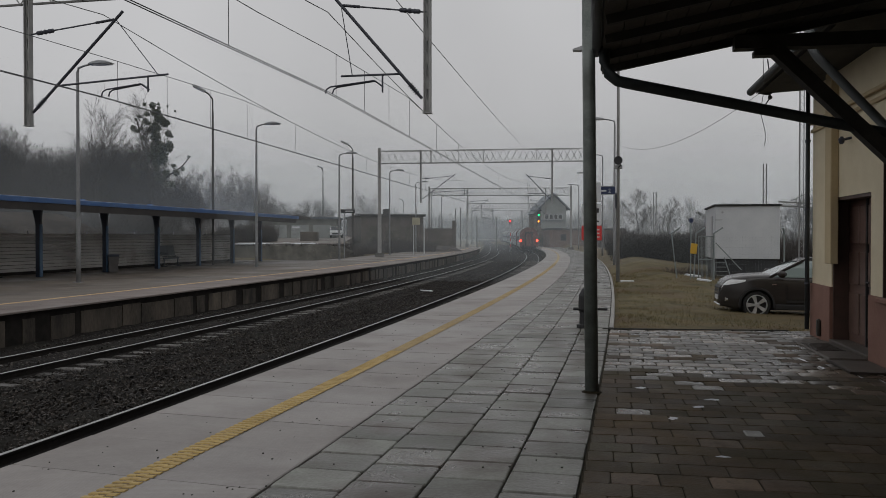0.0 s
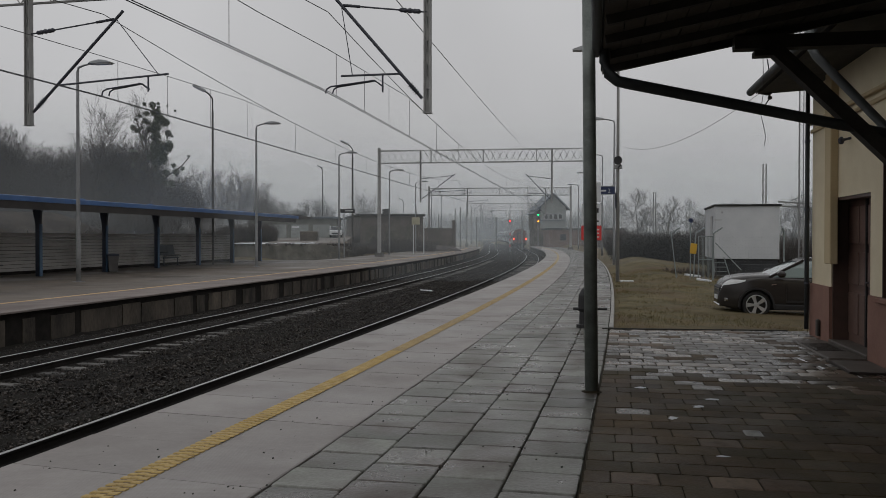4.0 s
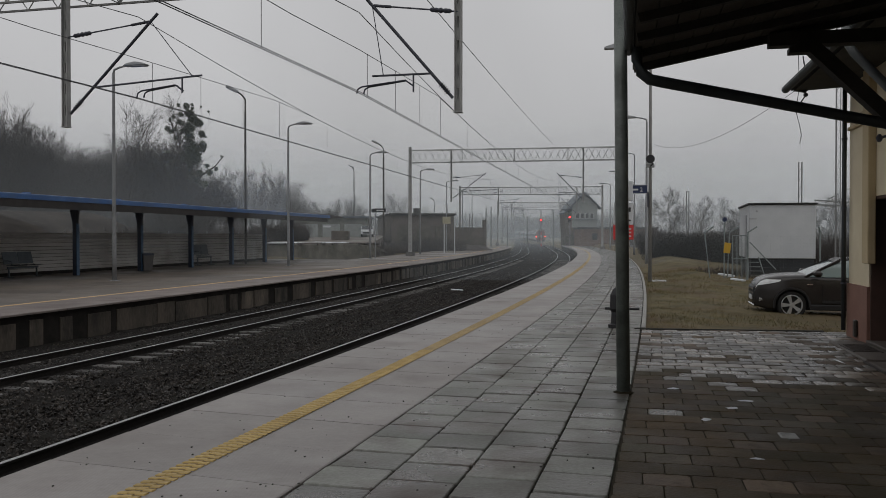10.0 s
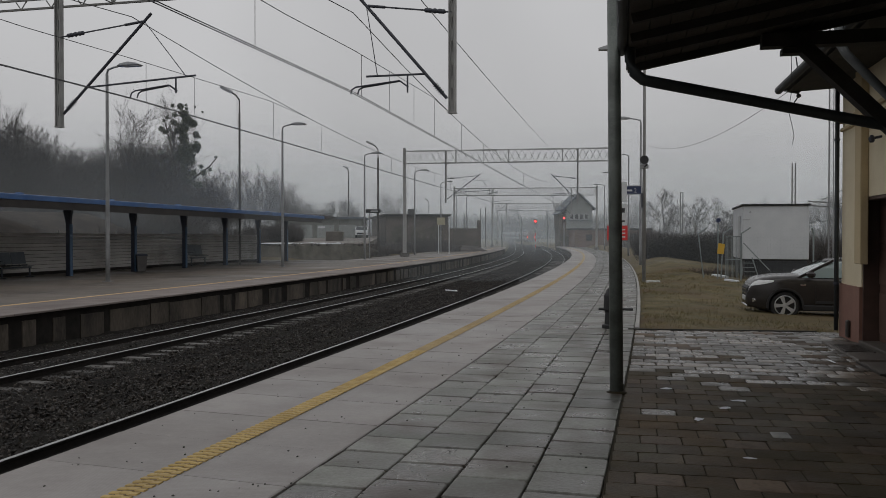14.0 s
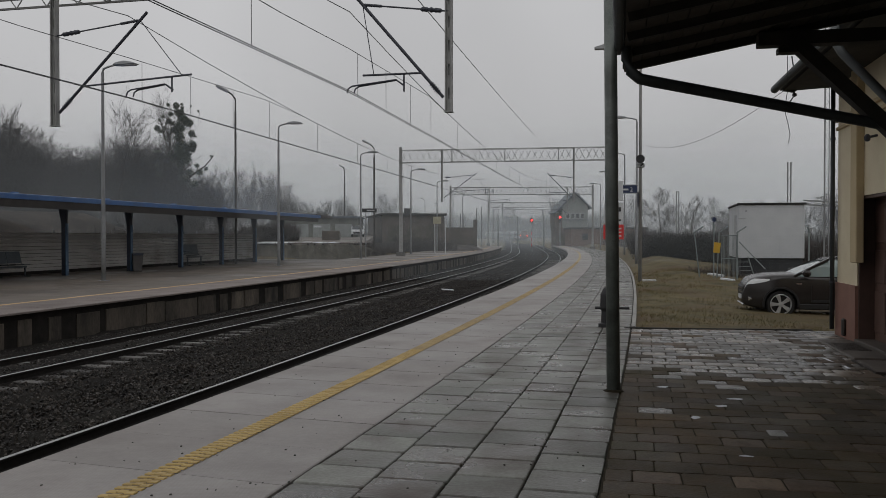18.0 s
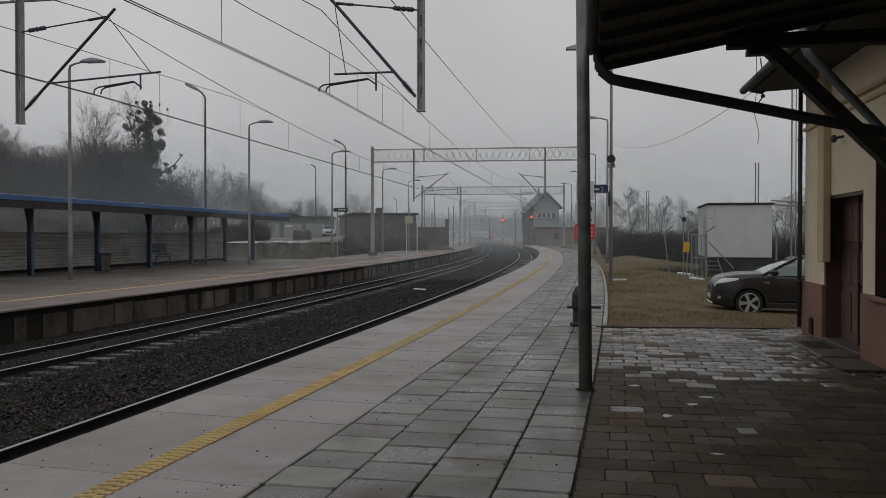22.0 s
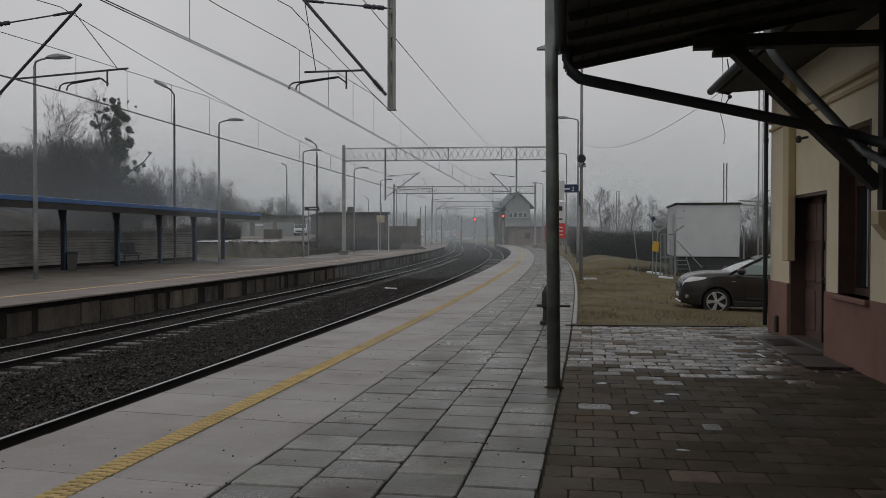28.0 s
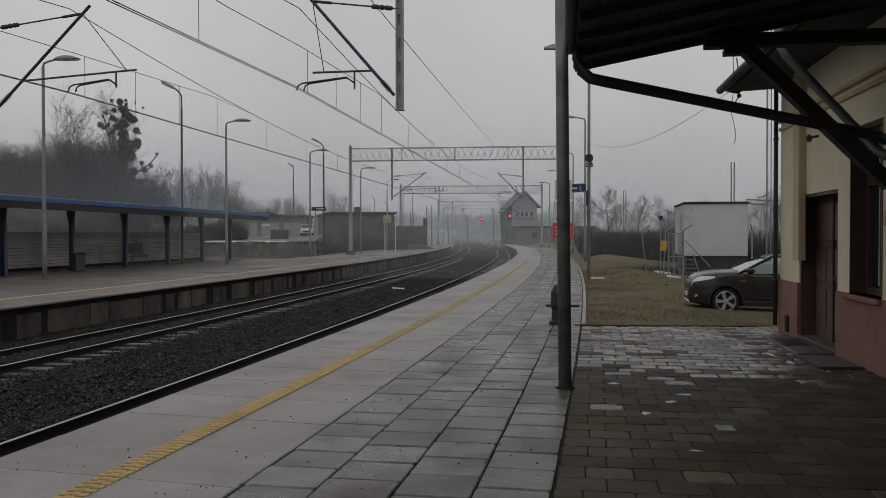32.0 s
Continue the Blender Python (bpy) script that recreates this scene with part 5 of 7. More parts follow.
def gantry(s, masts, drops, truss_z, height, full=True):
    t = thing("catenary_gantry", "grey steel lattice gantry spanning both tracks with hinged brackets", "gantry", arc_pose(s, 0), "gantries over the tracks")
    bm = B()
    truss(bm, (masts[0], 0, truss_z), (masts[1], 0, truss_z), height, 0.7, 16 if full else 14, 0.02 if s < 100 else 0.028)
    part("lattice_beam", bm, M_MAST, t)
    for n in masts:
        bm = B()
        mast_post(bm, n, -0.2, truss_z + height + 0.3)
        p = part("mast", bm, M_DROP, t)
        bm = B()
        box(bm, n - 0.35, n + 0.35, -0.35, 0.35, -0.3, 0.35, 0.03)
        part("footing", bm, M_SLEEPER, p)
    for x, tip, z0, ext, wire_n, hang_n in drops:
        bm = B()
        drop_post(bm, x, z0, truss_z + height)
        part("drop_post", bm, M_DROP, t)
        cantilever(t, x, tip, z0, ext, wire_n, hang_n)
    return t


gantry(18.45, (-14.6, 12.5), [(0.48, -1.42, 4.35, 0.0, -1.78, -0.5), (-9.04, -6.78, 4.33, 1.3, -7.15, -5.98)], 7.25, 1.1)
gantry(75.6, (-14.75, 3.95), [(0.6, -1.5, 4.75, 0.0, -1.7, -0.6), (-11.0, -8.1, 4.85, 1.3, -7.3, -6.4)], 8.35, 1.1)
gantry(124.0, (-16.2, 4.2), [(0.6, -1.5, 4.8, 0.0, -1.7, -0.6), (-10.6, -7.8, 4.8, 1.2, -7.3, -6.4)], 7.8, 1.05)
gantry(176.0, (-12.5, 5.5), [(0.6, -1.5, 4.6, 0.0, -1.7, -0.6), (-9.6, -7.2, 4.6, 1.0, -7.3, -6.4)], 7.6, 1.0)
gantry(228.0, (-12.5, 5.5), [(0.6, -1.5, 4.6, 0.0, -1.7, -0.6), (-9.6, -7.2, 4.6, 1.0, -7.3, -6.4)], 7.6, 1.0)


def overhead_wires():
    ends = {-1.52: [-1.35, -1.72, -1.55, -1.6, -1.5, -1.5], -7.05: [-6.9, -7.1, -7.1, -7.1, -7.05, -7.05]}
    for n, label in ((-1.52, "over the near track"), (-7.05, "over the far track")):
        t = thing("catenary", "thin contact and carrying wires with droppers " + label, "overhead wires", group="overhead wires", kind="structure")
        cz = 4.85 if n > -3 else 4.92
        rise = 1.72 if n > -3 else 1.88
        low = 0.72
        feet = [arc(s, e, cz) for s, e in zip(SUPPORT_S, ends[n])]

        def line(k, u, top):
            p = feet[k].lerp(feet[k + 1], u)
            return p + Vector((0, 0, low + (rise - low) * (2 * u - 1) ** 2)) if top else p
        for k in range(len(feet) - 1):
            for off in (-0.035, 0.035):
                bm = B()
                tube(bm, [line(k, i / 6, False) + Vector((off, 0, 0)) for i in range(7)], 0.009, 5)
                part("contact_wire", bm, M_WIRE, t)
            bm = B()
            tube(bm, [line(k, i / 14, True) for i in range(15)], 0.010, 5)
            part("carrying_wire", bm, M_WIRE, t)
            if k < 4:
                for i in range(11):
                    u = (i + 0.5) / 11
                    if (k == 0 and u > 0.75) or (k == 1 and u < 0.2):
                        continue
                    bm = B()
                    rod(bm, line(k, u, True), line(k, u, False), 0.006, seg=4)
                    part("dropper", bm, M_WIRE, t)
        # stitch wire hung below the bracket, with its own droppers
        pts = [line(0, 0.72, False) + Vector((0, 0, 0.95)), line(0, 0.86, False) + Vector((0, 0, 0.84)), line(0, 0.94, False) + Vector((0, 0, 0.84)), feet[1] + Vector((0, 0, 0.92)), line(1, 0.07, False) + Vector((0, 0, 1.06)), line(1, 0.14, False) + Vector((0, 0, 1.2)), line(1, 0.2, True)]
        bm = B()
        tube(bm, pts, 0.008, 5)
        part("stitch_wire", bm, M_WIRE, t)
        for a, b, f in ((0, 1, 0.35), (1, 2, 0.1), (1, 2, 0.75), (3, 4, 0.15), (3, 4, 0.75), (4, 5, 0.4), (5, 6, 0.1)):
            p = pts[a].lerp(pts[b], f)
            bm = B()
            rod(bm, p, Vector((p.x, p.y, cz)), 0.006, seg=4)
            part("dropper", bm, M_WIRE, t)
    t = thing("feeder_cable", "single feeder wire running between the gantries", "cable", kind="structure")
    bm = B()
    a, b = Vector((-0.98, 18.2, 6.76)), Vector((7.29, 75.0, 9.5))
    tube(bm, [a.lerp(b, i / 10) - Vector((0, 0, 0.5 * (i / 10) * (1 - i / 10))) for i in range(11)], 0.010, 5)
    tube(bm, [Vector((-9.0, -38, 9.0)).lerp(a, i / 8) for i in range(9)], 0.010, 5)
    part("wire", bm, M_WIRE, t)


overhead_wires()


# ---- signals ----
def signal(name_label, m, lenses, shutters):
    t = thing("railway_signal", name_label, "signal", m, "railway signals")
    bm = B()
    for sx in (-0.12, 0.12):
        bar(bm, (sx * 0.7, 0, -0.2), (sx * 0.7, 0, 7.4 if not shutters else 6.6), 0.045, 0.045)
    for k in range(20):
        bar(bm, (-0.12, 0, 0.1 + k * 0.3), (0.12, 0, 0.25 + k * 0.3), 0.02, 0.02)
    part("mast", bm, M_STEEL, t)
    bm = B()
    box(bm, -0.24, 0.24, 0.06, 0.26, min(z for z, _ in lenses) - 0.4, max(z for z, _ in lenses) + 0.4, 0.05)
    part("head_backing", bm, M_BLACK, t, "black signal head")
    for k in range(0 if shutters else 5):
        bm = B()
        box(bm, -0.07, 0.07, -0.06, -0.035, 0.9 + k * 0.5, 1.4 + k * 0.5)
        part("mast_stripe", bm, M_WHITE if k % 2 else M_RED, t)
    flaps = []
    for z, mt in lenses:
        bm = B()
        rod(bm, (0, 0.06, z), (0, -0.03, z), 0.15, 0.15, 18)
        part("lens", bm, mt, t)
        bm = B()
        for k in range(7):
            a0_, a1_ = math.pi * k / 7, math.pi * (k + 1) / 7
            p = [Vector((0.19 * math.cos(a), y, z + 0.19 * math.sin(a))) for a, y in ((a0_, 0.06), (a1_, 0.06), (a1_, -0.22), (a0_, -0.22))]
            poly(bm, p, (0, 0, 0.012))
        part("hood", bm, M_BLACK, t)
        if (z, mt) in shutters:
            # added flap: swings over a lens that always glows, to put it out
            bm = B()
            rod(bm, (0.2, -0.05, 0), (0.2, -0.065, 0), 0.18, 0.18, 18)
            f = part("shutter", bm, M_BLACK, t, "black flap on a side hinge, added to blank an always-lit lens")
            f.location = (-0.2, 0, z)
            flaps.append((f, z, mt))
    return t, flaps


# the mast's front looks back along the track towards the camera
sig_a, flaps_a = signal("mast signal between the tracks, showing red", pose(11.85, 150, -0.86, 0, 0, 4), [(5.45, M_SIGRED)], [])
lens_b = [(6.65 - 0.08, M_SIGGREEN), (5.45, M_SIGAMBER), (6.02, M_SIGRED)]
sig_b, flaps_b = signal("mast signal beside the track, green and amber turning red", pose(16.85, 150, -0.86, 0, 0, 6), lens_b, lens_b)


# ---- train ----
def coach(last):
    t = thing("railway_coach", "pale grey coach with dark red end and lit tail lamps" if last else "pale grey passenger coach with a row of dark windows", "railway coach", group="coaches of the train")
    L, W = 24.0, 1.42
    prof = [(-W, 0.95), (-W, 2.9), (-1.32, 3.35), (-1.05, 3.72), (-0.6, 3.95), (0, 4.02), (0.6, 3.95), (1.05, 3.72), (1.32, 3.35), (W, 2.9), (W, 0.95)]
    bm = B()
    poly(bm, [Vector((x, 0.15, z)) for x, z in prof], (0, L - 0.3, 0))
    part("body", bm, M_COACHSIDE, t, smooth=False)
    for sx in (-1, 1):
        bm = B()
        box(bm, sx * W - 0.012, sx * W + 0.012, 0.2, L - 0.2, 1.75, 2.75)
        part("window_band", bm, M_COACHBAND, t, "blue-grey band")
        for k in range(11):
            bm = B()
            box(bm, sx * W - 0.02, sx * W + 0.02, 1.6 + k * 1.95, 2.9 + k * 1.95, 1.9, 2.65)
            part("window", bm, M_GLASS, t)
    for y in (0.0, L - 0.15):
        bm = B()
        poly(bm, [Vector((x * 0.985, y, z)) for x, z in prof], (0, 0.15, 0))
        e = part("end_wall", bm, M_COACH, t, "dark red end wall")
        bm = B()
        yy = y - 0.12 if y == 0 else y + 0.27
        box(bm, -0.62, 0.62, min(y, yy), max(y, yy), 1.0, 3.3, 0.05)
        g = part("gangway", bm, M_UNDER, e, "black rubber gangway frame")
        bm = B()
        box(bm, -0.42, 0.42, yy - 0.02, yy + 0.02, 1.1, 3.05)
        part("gangway_door", bm, M_COACH, t)
        for sx in (-1, 1):
            bm = B()
            d = -0.6 if y == 0 else 0.75
            rod(bm, (sx * 0.88, y, 0.98), (sx * 0.88, y + d * 0.8, 0.98), 0.09, seg=10)
            rod(bm, (sx * 0.88, y + d * 0.8, 0.98), (sx * 0.88, y + d, 0.98), 0.24, seg=14)
            part("buffer", bm, M_UNDER, e)
    if last:
        for sx in (-1, 1):
            bm = B()
            rod(bm, (sx * 1.3, -0.02, 1.95), (sx * 1.3, -0.10, 1.95), 0.16, 0.14, 14)
            part("tail_lamp", bm, M_TAIL, t, "lit red tail lamp")
    bm = B()
    box(bm, -1.2, 1.2, 0.3, L - 0.3, 0.7, 0.95)
    box(bm, -0.9, 0.9, 8, 16, 0.35, 0.7, 0.05)
    part("underframe", bm, M_UNDER, t)
    for y in (3.2, L - 3.2):
        bm = B()
        for sx in (-1, 1):
            box(bm, sx * 1.0 - 0.08, sx * 1.0 + 0.08, y - 1.6, y + 1.6, 0.4, 0.75, 0.03)
        box(bm, -1.0, 1.0, y - 0.2, y + 0.2, 0.4, 0.7)
        bg = part("bogie", bm, M_UNDER, t)
        for dy in (-1.25, 1.25):
            bm = B()
            for sx in (-1, 1):
                rod(bm, (sx * 0.68, y + dy, 0.46), (sx * 0.82, y + dy, 0.46), 0.46, seg=18)
            rod(bm, (-0.7, y + dy, 0.46), (0.7, y + dy, 0.46), 0.08, seg=8)
            part("wheelset", bm, M_UNDER, bg)
    return t


COACHES = [coach(True)]
_second = coach(False)
COACHES.append(_second)
COACHES += [copy_thing(_second, Matrix()) for _ in range(5)]
# where the tail of the train is, along the near track
TAIL = [(0, 135.0), (1.5, 149.0), (3, 165.0), (5, 192.0), (7, 219.0), (9, 246.0), (12, 280.0), (14.5, 304.0), (18, 335.0), (21, 357.0), (24, 377.0), (28, 398.0), (32, 424.0)]


# ---- signal box and brick building beyond the platform's end ----
def signal_box():
    t = thing("signal_box", "two-storey grey-green signal box with a steep slate roof", "signal box", pose(20.5, 158, 0.2, 0, 0, 6))
    bm = B()
    box(bm, -2.4, 2.4, 0, 6.5, -0.5, 7.3)
    part("wall", bm, M_TOWERWALL, t)
    bm = B()
    poly(bm, [Vector((-3.2, -0.5, 6.7)), Vector((-0.1, -0.5, 9.75)), Vector((0.1, -0.5, 9.75)), Vector((3.2, -0.5, 6.7)), Vector((3.05, -0.5, 6.6)), Vector((0, -0.5, 9.45)), Vector((-3.05, -0.5, 6.6))], (0, 7.5, 0))
    part("roof", bm, M_TOWERROOF, t, "steep blue-grey slate roof")
    bm = B()
    poly(bm, [Vector((-2.4, 0, 7.3)), Vector((2.4, 0, 7.3)), Vector((0, 0, 9.45))], (0, 0.3, 0))
    part("gable", bm, M_TOWERWALL, t)
    bm = B()
    poly(bm, [Vector((-4.1, -0.3, 5.9)), Vector((-2.3, -0.3, 7.2)), Vector((-2.3, -0.3, 7.0)), Vector((-4.0, -0.3, 5.75))], (0, 5.0, 0))
    part("side_roof", bm, M_TOWERROOF, t)
    # dark brick colour here paints the shade on the tower's left side
    bm = B()
    box(bm, -3.7, -2.4, 0.1, 4.5, 3.2, 5.9)
    part("bay", bm, M_BRICK_DK, t, "side bay coloured dark for the tower's shaded side")
    # added block that carries the painted shade down to the ground
    bm = B()
    box(bm, -3.5, -1.62, -0.12, 4.5, -0.5, 3.2)
    part("shade_block", bm, M_BRICK_DK, t, "dark block added for the tower's shaded lower side")
    bm = B()
    for dx in (-0.9, 0.9):
        bar(bm, (-3.3, -0.2, 7.1), (-3.3 + dx, -0.2, 8.0), 0.06, 0.06)
    bar(bm, (-3.3, -0.2, 6.4), (-3.3, -0.2, 8.3), 0.09, 0.09)
    bar(bm, (-4.1, -0.2, 7.45), (-2.5, -0.2, 7.45), 0.06, 0.06)
    part("aerial", bm, M_MAST, t, "small forked aerial")
    for i in range(4):
        bm = B()
        box(bm, -1.7 + i * 0.9, -1.0 + i * 0.9, -0.06, 0.02, 4.9, 5.9)
        w = part("window", bm, M_WHITE, t, "white framed window")
        bm = B()
        box(bm, -1.63 + i * 0.9, -1.07 + i * 0.9, -0.075, -0.05, 4.98, 5.82)
        part("pane", bm, M_GLASS, w)
    bm = B()
    box(bm, -2.5, 2.5, -0.12, 0.0, 4.55, 4.7)
    part("string_course", bm, M_TOWERROOF, t)
    t = thing("brick_outbuilding", "long low red brick outbuilding with a flat roof", "building", pose(18.9, 151, 0, 0, 0, 4))
    bm = B()
    box(bm, 0, 13.5, 0, 6, -0.6, 3.1)
    part("wall", bm, M_BRICK, t)
    bm = B()
    box(bm, -0.2, 13.7, -0.25, 6.2, 3.1, 3.4, 0.03)
    part("roof", bm, M_TILE, t)
    for i in range(3):
        bm = B()
        box(bm, 2 + i * 4, 3 + i * 4, -0.04, 0.02, 1.2, 2.3)
        part("window", bm, M_GLASS, t)


signal_box()


# ---- near side: signs, poles, hut, car ----
def speaker_pole():
    t = thing("loudspeaker_pole", "grey steel pole with a horn loudspeaker and a platform sign", "pole", arc_pose(35.6, 4.55))
    bm = B()
    tube(bm, [(0, 0, -0.1), (0, 0, 8.9), (-0.1, 0, 9.15), (-0.9, 0, 9.25)], [0.075, 0.055, 0.045, 0.04], 10)
    part("pole", bm, M_DROP, t, smooth=True)
    bm = B()
    poly(bm, [Vector((-0.8, -0.16, 9.2)), Vector((-0.8, -0.16, 9.34)), Vector((-1.4, -0.16, 9.4)), Vector((-1.8, -0.16, 9.28)), Vector((-1.8, -0.16, 9.22))], (0, 0.32, 0))
    part("lamp_head", bm, M_LAMPGREY, t, "flat grey lamp head")
    bm = B()
    rod(bm, (0.0, -0.05, 4.78), (0.0, -0.30, 4.78), 0.07, 0.17, 16)
    rod(bm, (0, -0.1, 4.5), (0.12, -0.1, 4.62), 0.05, seg=8)
    part("horn", bm, M_BLACK, t, "dark round horn loudspeaker")
    bm = B()
    box(bm, -0.17, 0.17, -0.14, 0.06, 4.46, 4.62, 0.02)
    part("bracket", bm, M_LAMPGREY, t)
    bm = B()
    box(bm, -0.84, -0.12, -0.06, -0.02, 3.46, 3.76, 0.006)
    b = part("platform_sign", bm, M_SIGNBLUE, t, "navy platform board with the number 2")
    bm = B()
    for q in ((-0.85, -0.11, 3.76, 3.79), (-0.85, -0.11, 3.43, 3.46)):
        box(bm, q[0], q[1], -0.065, -0.015, q[2], q[3])
    part("sign_rim", bm, M_LAMPGREY, b)
    bm = B()
    box(bm, -0.70, -0.46, -0.066, -0.061, 3.56, 3.63)
    part("word_bar", bm, M_WHITE, b)
    cu = bpy.data.curves.new("numeral", "FONT")
    cu.body, cu.size, cu.extrude = "2", 0.24, 0.003
    cu.materials.append(M_WHITE)
    num = new("numeral", cu)
    num.parent = b
    num.matrix_basis = pose(-0.40, -0.066, 3.51, 90, 0, 0)
    bm = B()
    box(bm, -0.11, -0.06, -0.1, 0.0, 2.9, 3.5, 0.01)
    part("junction_box", bm, M_DARKIRON, t)
    t2 = thing("concrete_marker", "low white concrete marker block in the grass", "marker block", arc_pose(35.3, 4.95, -0.06))
    bm = B()
    box(bm, -0.32, 0.22, -0.1, 0.1, -0.05, 0.09, 0.02)
    part("block", bm, M_WHITE, t2)


def notice_boards():
    t = thing("notice_board", "white and red notice panels on a steel post", "notice board", arc_pose(32.3, 3.56))
    bm = B()
    rod(bm, (0, 0, -0.05), (0, 0, 3.8), 0.045, seg=10)
    part("post", bm, M_STEEL, t)
    for x0, x1, z0, z1, mt, nm, lb in ((-0.36, 0.36, 1.62, 2.15, M_RED, "red_panel", "bright red lower panel"), (-0.34, 0.34, 2.16, 2.95, M_WHITE, "white_panel", "white middle panel"), (-0.30, 0.33, 3.02, 3.72, M_WHITE, "white_panel", "white top panel")):
        bm = B()
        box(bm, x0, x1, -0.07, -0.04, z0, z1, 0.008)
        p = part(nm, bm, mt, t, lb)
        if mt is M_RED:
            bm = B()
            for k in range(3):
                box(bm, -0.28, 0.28, -0.074, -0.069, 1.72 + k * 0.13, 1.77 + k * 0.13)
            part("text_bar", bm, M_WHITE, p)
        elif z0 < 3:
            bm = B()
            box(bm, -0.26, 0.26, -0.074, -0.069, 2.28, 2.34)
            box(bm, 0.10, 0.26, -0.074, -0.069, 2.62, 2.78)
            part("text_bar", bm, M_BLACK, p)


def platform_pump():
    t = thing("water_hydrant", "black cast iron hydrant with a cross handle on the platform", "hydrant", arc_pose(17.4, 3.80))
    bm = B()
    lathe(bm, [(0.16, 0.0), (0.16, 0.06), (0.11, 0.08), (0.10, 0.30), (0.13, 0.33)], 14)
    part("base", bm, M_BLACK, t)
    bm = B()
    lathe(bm, [(0.10, 0.30), (0.13, 0.36), (0.12, 0.62), (0.06, 0.74), (0.02, 0.77)], 14)
    part("dome", bm, M_BLACK, t)
    bm = B()
    rod(bm, (-0.22, 0, 0.36), (0.42, 0, 0.36), 0.025, seg=8)
    part("cross_handle", bm, M_BLACK, t)


speaker_pole()
notice_boards()
platform_pump()


def equipment_hut():
    t = thing("equipment_hut", "pale grey flat-roofed railway equipment cabin on a dark base", "cabin", pose(12.48, 40, -0.3, 0, 0, -12.7))
    bm = B()
    box(bm, 0.30, 3.16, 0, 5.5, 1.02, 3.50, 0.02)
    part("shell", bm, M_HUT, t, "pale grey wall panels")
    bm = B()
    box(bm, 0.23, 3.25, -0.08, 5.6, 3.50, 3.58, 0.01)
    part("roof_edge", bm, M_BLACK, t, "thin black roof edge")
    bm = B()
    box(bm, 0.4, 3.1, 0.08, 5.4, -0.2, 1.02)
    part("base", bm, M_HUTBASE, t, "dark base")
    bm = B()
    box(bm, 0.29, 0.62, -0.012, 0.02, 2.83, 2.87)
    part("panel_seam", bm, M_LAMPGREY, t)
    bm = B()
    rod(bm, (0.62, -0.02, 3.2), (0.62, 0.02, 3.2), 0.05, seg=10)
    part("vent", bm, M_LAMPGREY, t)
    bm = B()
    box(bm, 0.27, 0.30, 1.2, 2.1, 1.05, 3.05)
    part("door", bm, M_LAMPGREY, t)
    bm = B()
    for k in range(5):
        bar(bm, (0.35 - k * 0.02, -0.3, 0.05 + k * 0.2), (0.95 - k * 0.06, -0.3, 0.05 + k * 0.2), 0.03, 0.03)
    bar(bm, (0.3, -0.3, -0.1), (0.22, -0.1, 1.1), 0.04, 0.04)
    bar(bm, (1.05, -0.3, -0.1), (0.7, -0.1, 1.1), 0.04, 0.04)
    part("step_ladder", bm, M_FENCE, t, "small steel ladder")


def fence():
    t = thing("chain_link_fence", "leaning grey wire fence with angled posts and a yellow sign", "fence")
    pts = [(10.05, 36.4), (10.75, 36.5), (11.5, 36.2), (14.6, 36.4), (16.3, 37.0), (18.5, 38.0)]
    for i, (x, y) in enumerate(pts):
        lean = (-0.28, 0.1, 0.02, 0.0, 0.02, 0.0)[i]
        bm = B()
        tube(bm, [(x, y, -0.4), (x + lean, y, 1.9), (x + lean + (0.35 if i < 3 else -0.1), y - 0.1, 2.15)], 0.035, 8)
        part("post", bm, M_FENCE, t)
    for (xa, ya), (xb, yb) in zip(pts, pts[1:]):
        bm = B()
        a, b = Vector((xa, ya, 0)), Vector((xb, yb, 0))
        for k in range(14):
            z = -0.15 + k * 0.145
            tube(bm, [a + Vector((0, 0, z)), b + Vector((0, 0, z))], 0.0009, 3, False)
        k = int((b - a).length / 0.14)
        for i in range(k):
            p = a.lerp(b, i / k)
            tube(bm, [p + Vector((0, 0, -0.2)), p + Vector((0, 0, 1.8))], 0.0009, 3, False)
        part("wire_mesh", bm, M_FENCE, t)
    bm = B()
    bar(bm, (11.6, 36.2, 1.5), (12.7, 36.2, 0.35), 0.04, 0.04)
    part("stay", bm, M_FENCE, t)
    bm = B()
    tube(bm, [(10.85, 36.1, -0.3), (10.85, 36.1, 1.78), (11.5, 36.1, 1.78), (11.5, 36.1, -0.3)], 0.026, 6)
    g = part("gate", bm, M_FENCE, t, "narrow barred steel gate")
    for z in (-0.2, 0.8):
        bm = B()
        bar(bm, (10.85, 36.1, z), (11.5, 36.1, z), 0.04, 0.04)
        part("gate_rail", bm, M_FENCE, g)
    for k in range(1, 12):
        bm = B()
        rod(bm, (10.86 + k * 0.053, 36.1, -0.2), (10.86 + k * 0.053, 36.1, 1.77), 0.008, seg=4)
        part("gate_bar", bm, M_FENCE, g)
    bm = B()
    box(bm, -0.14, 0.14, -0.01, 0.01, -0.22, 0.22, 0.01, pose(10.70, 36.30, 1.25, 0, 7, 0))
    part("warning_sign", bm, M_SIGNYEL, t, "yellow rectangular warning sign")
    t = thing("round_sign", "small round dark blue sign on a thin post", "sign", pose(10.6, 36.4, -0.3))
    bm = B()
    rod(bm, (0, 0, -0.1), (0, 0, 2.6), 0.025, seg=8)
    part("post", bm, M_FENCE, t)
    bm = B()
    rod(bm, (0, -0.03, 2.75), (0, -0.05, 2.75), 0.095, seg=18)
    part("disc", bm, M_SIGNBLUE, t)


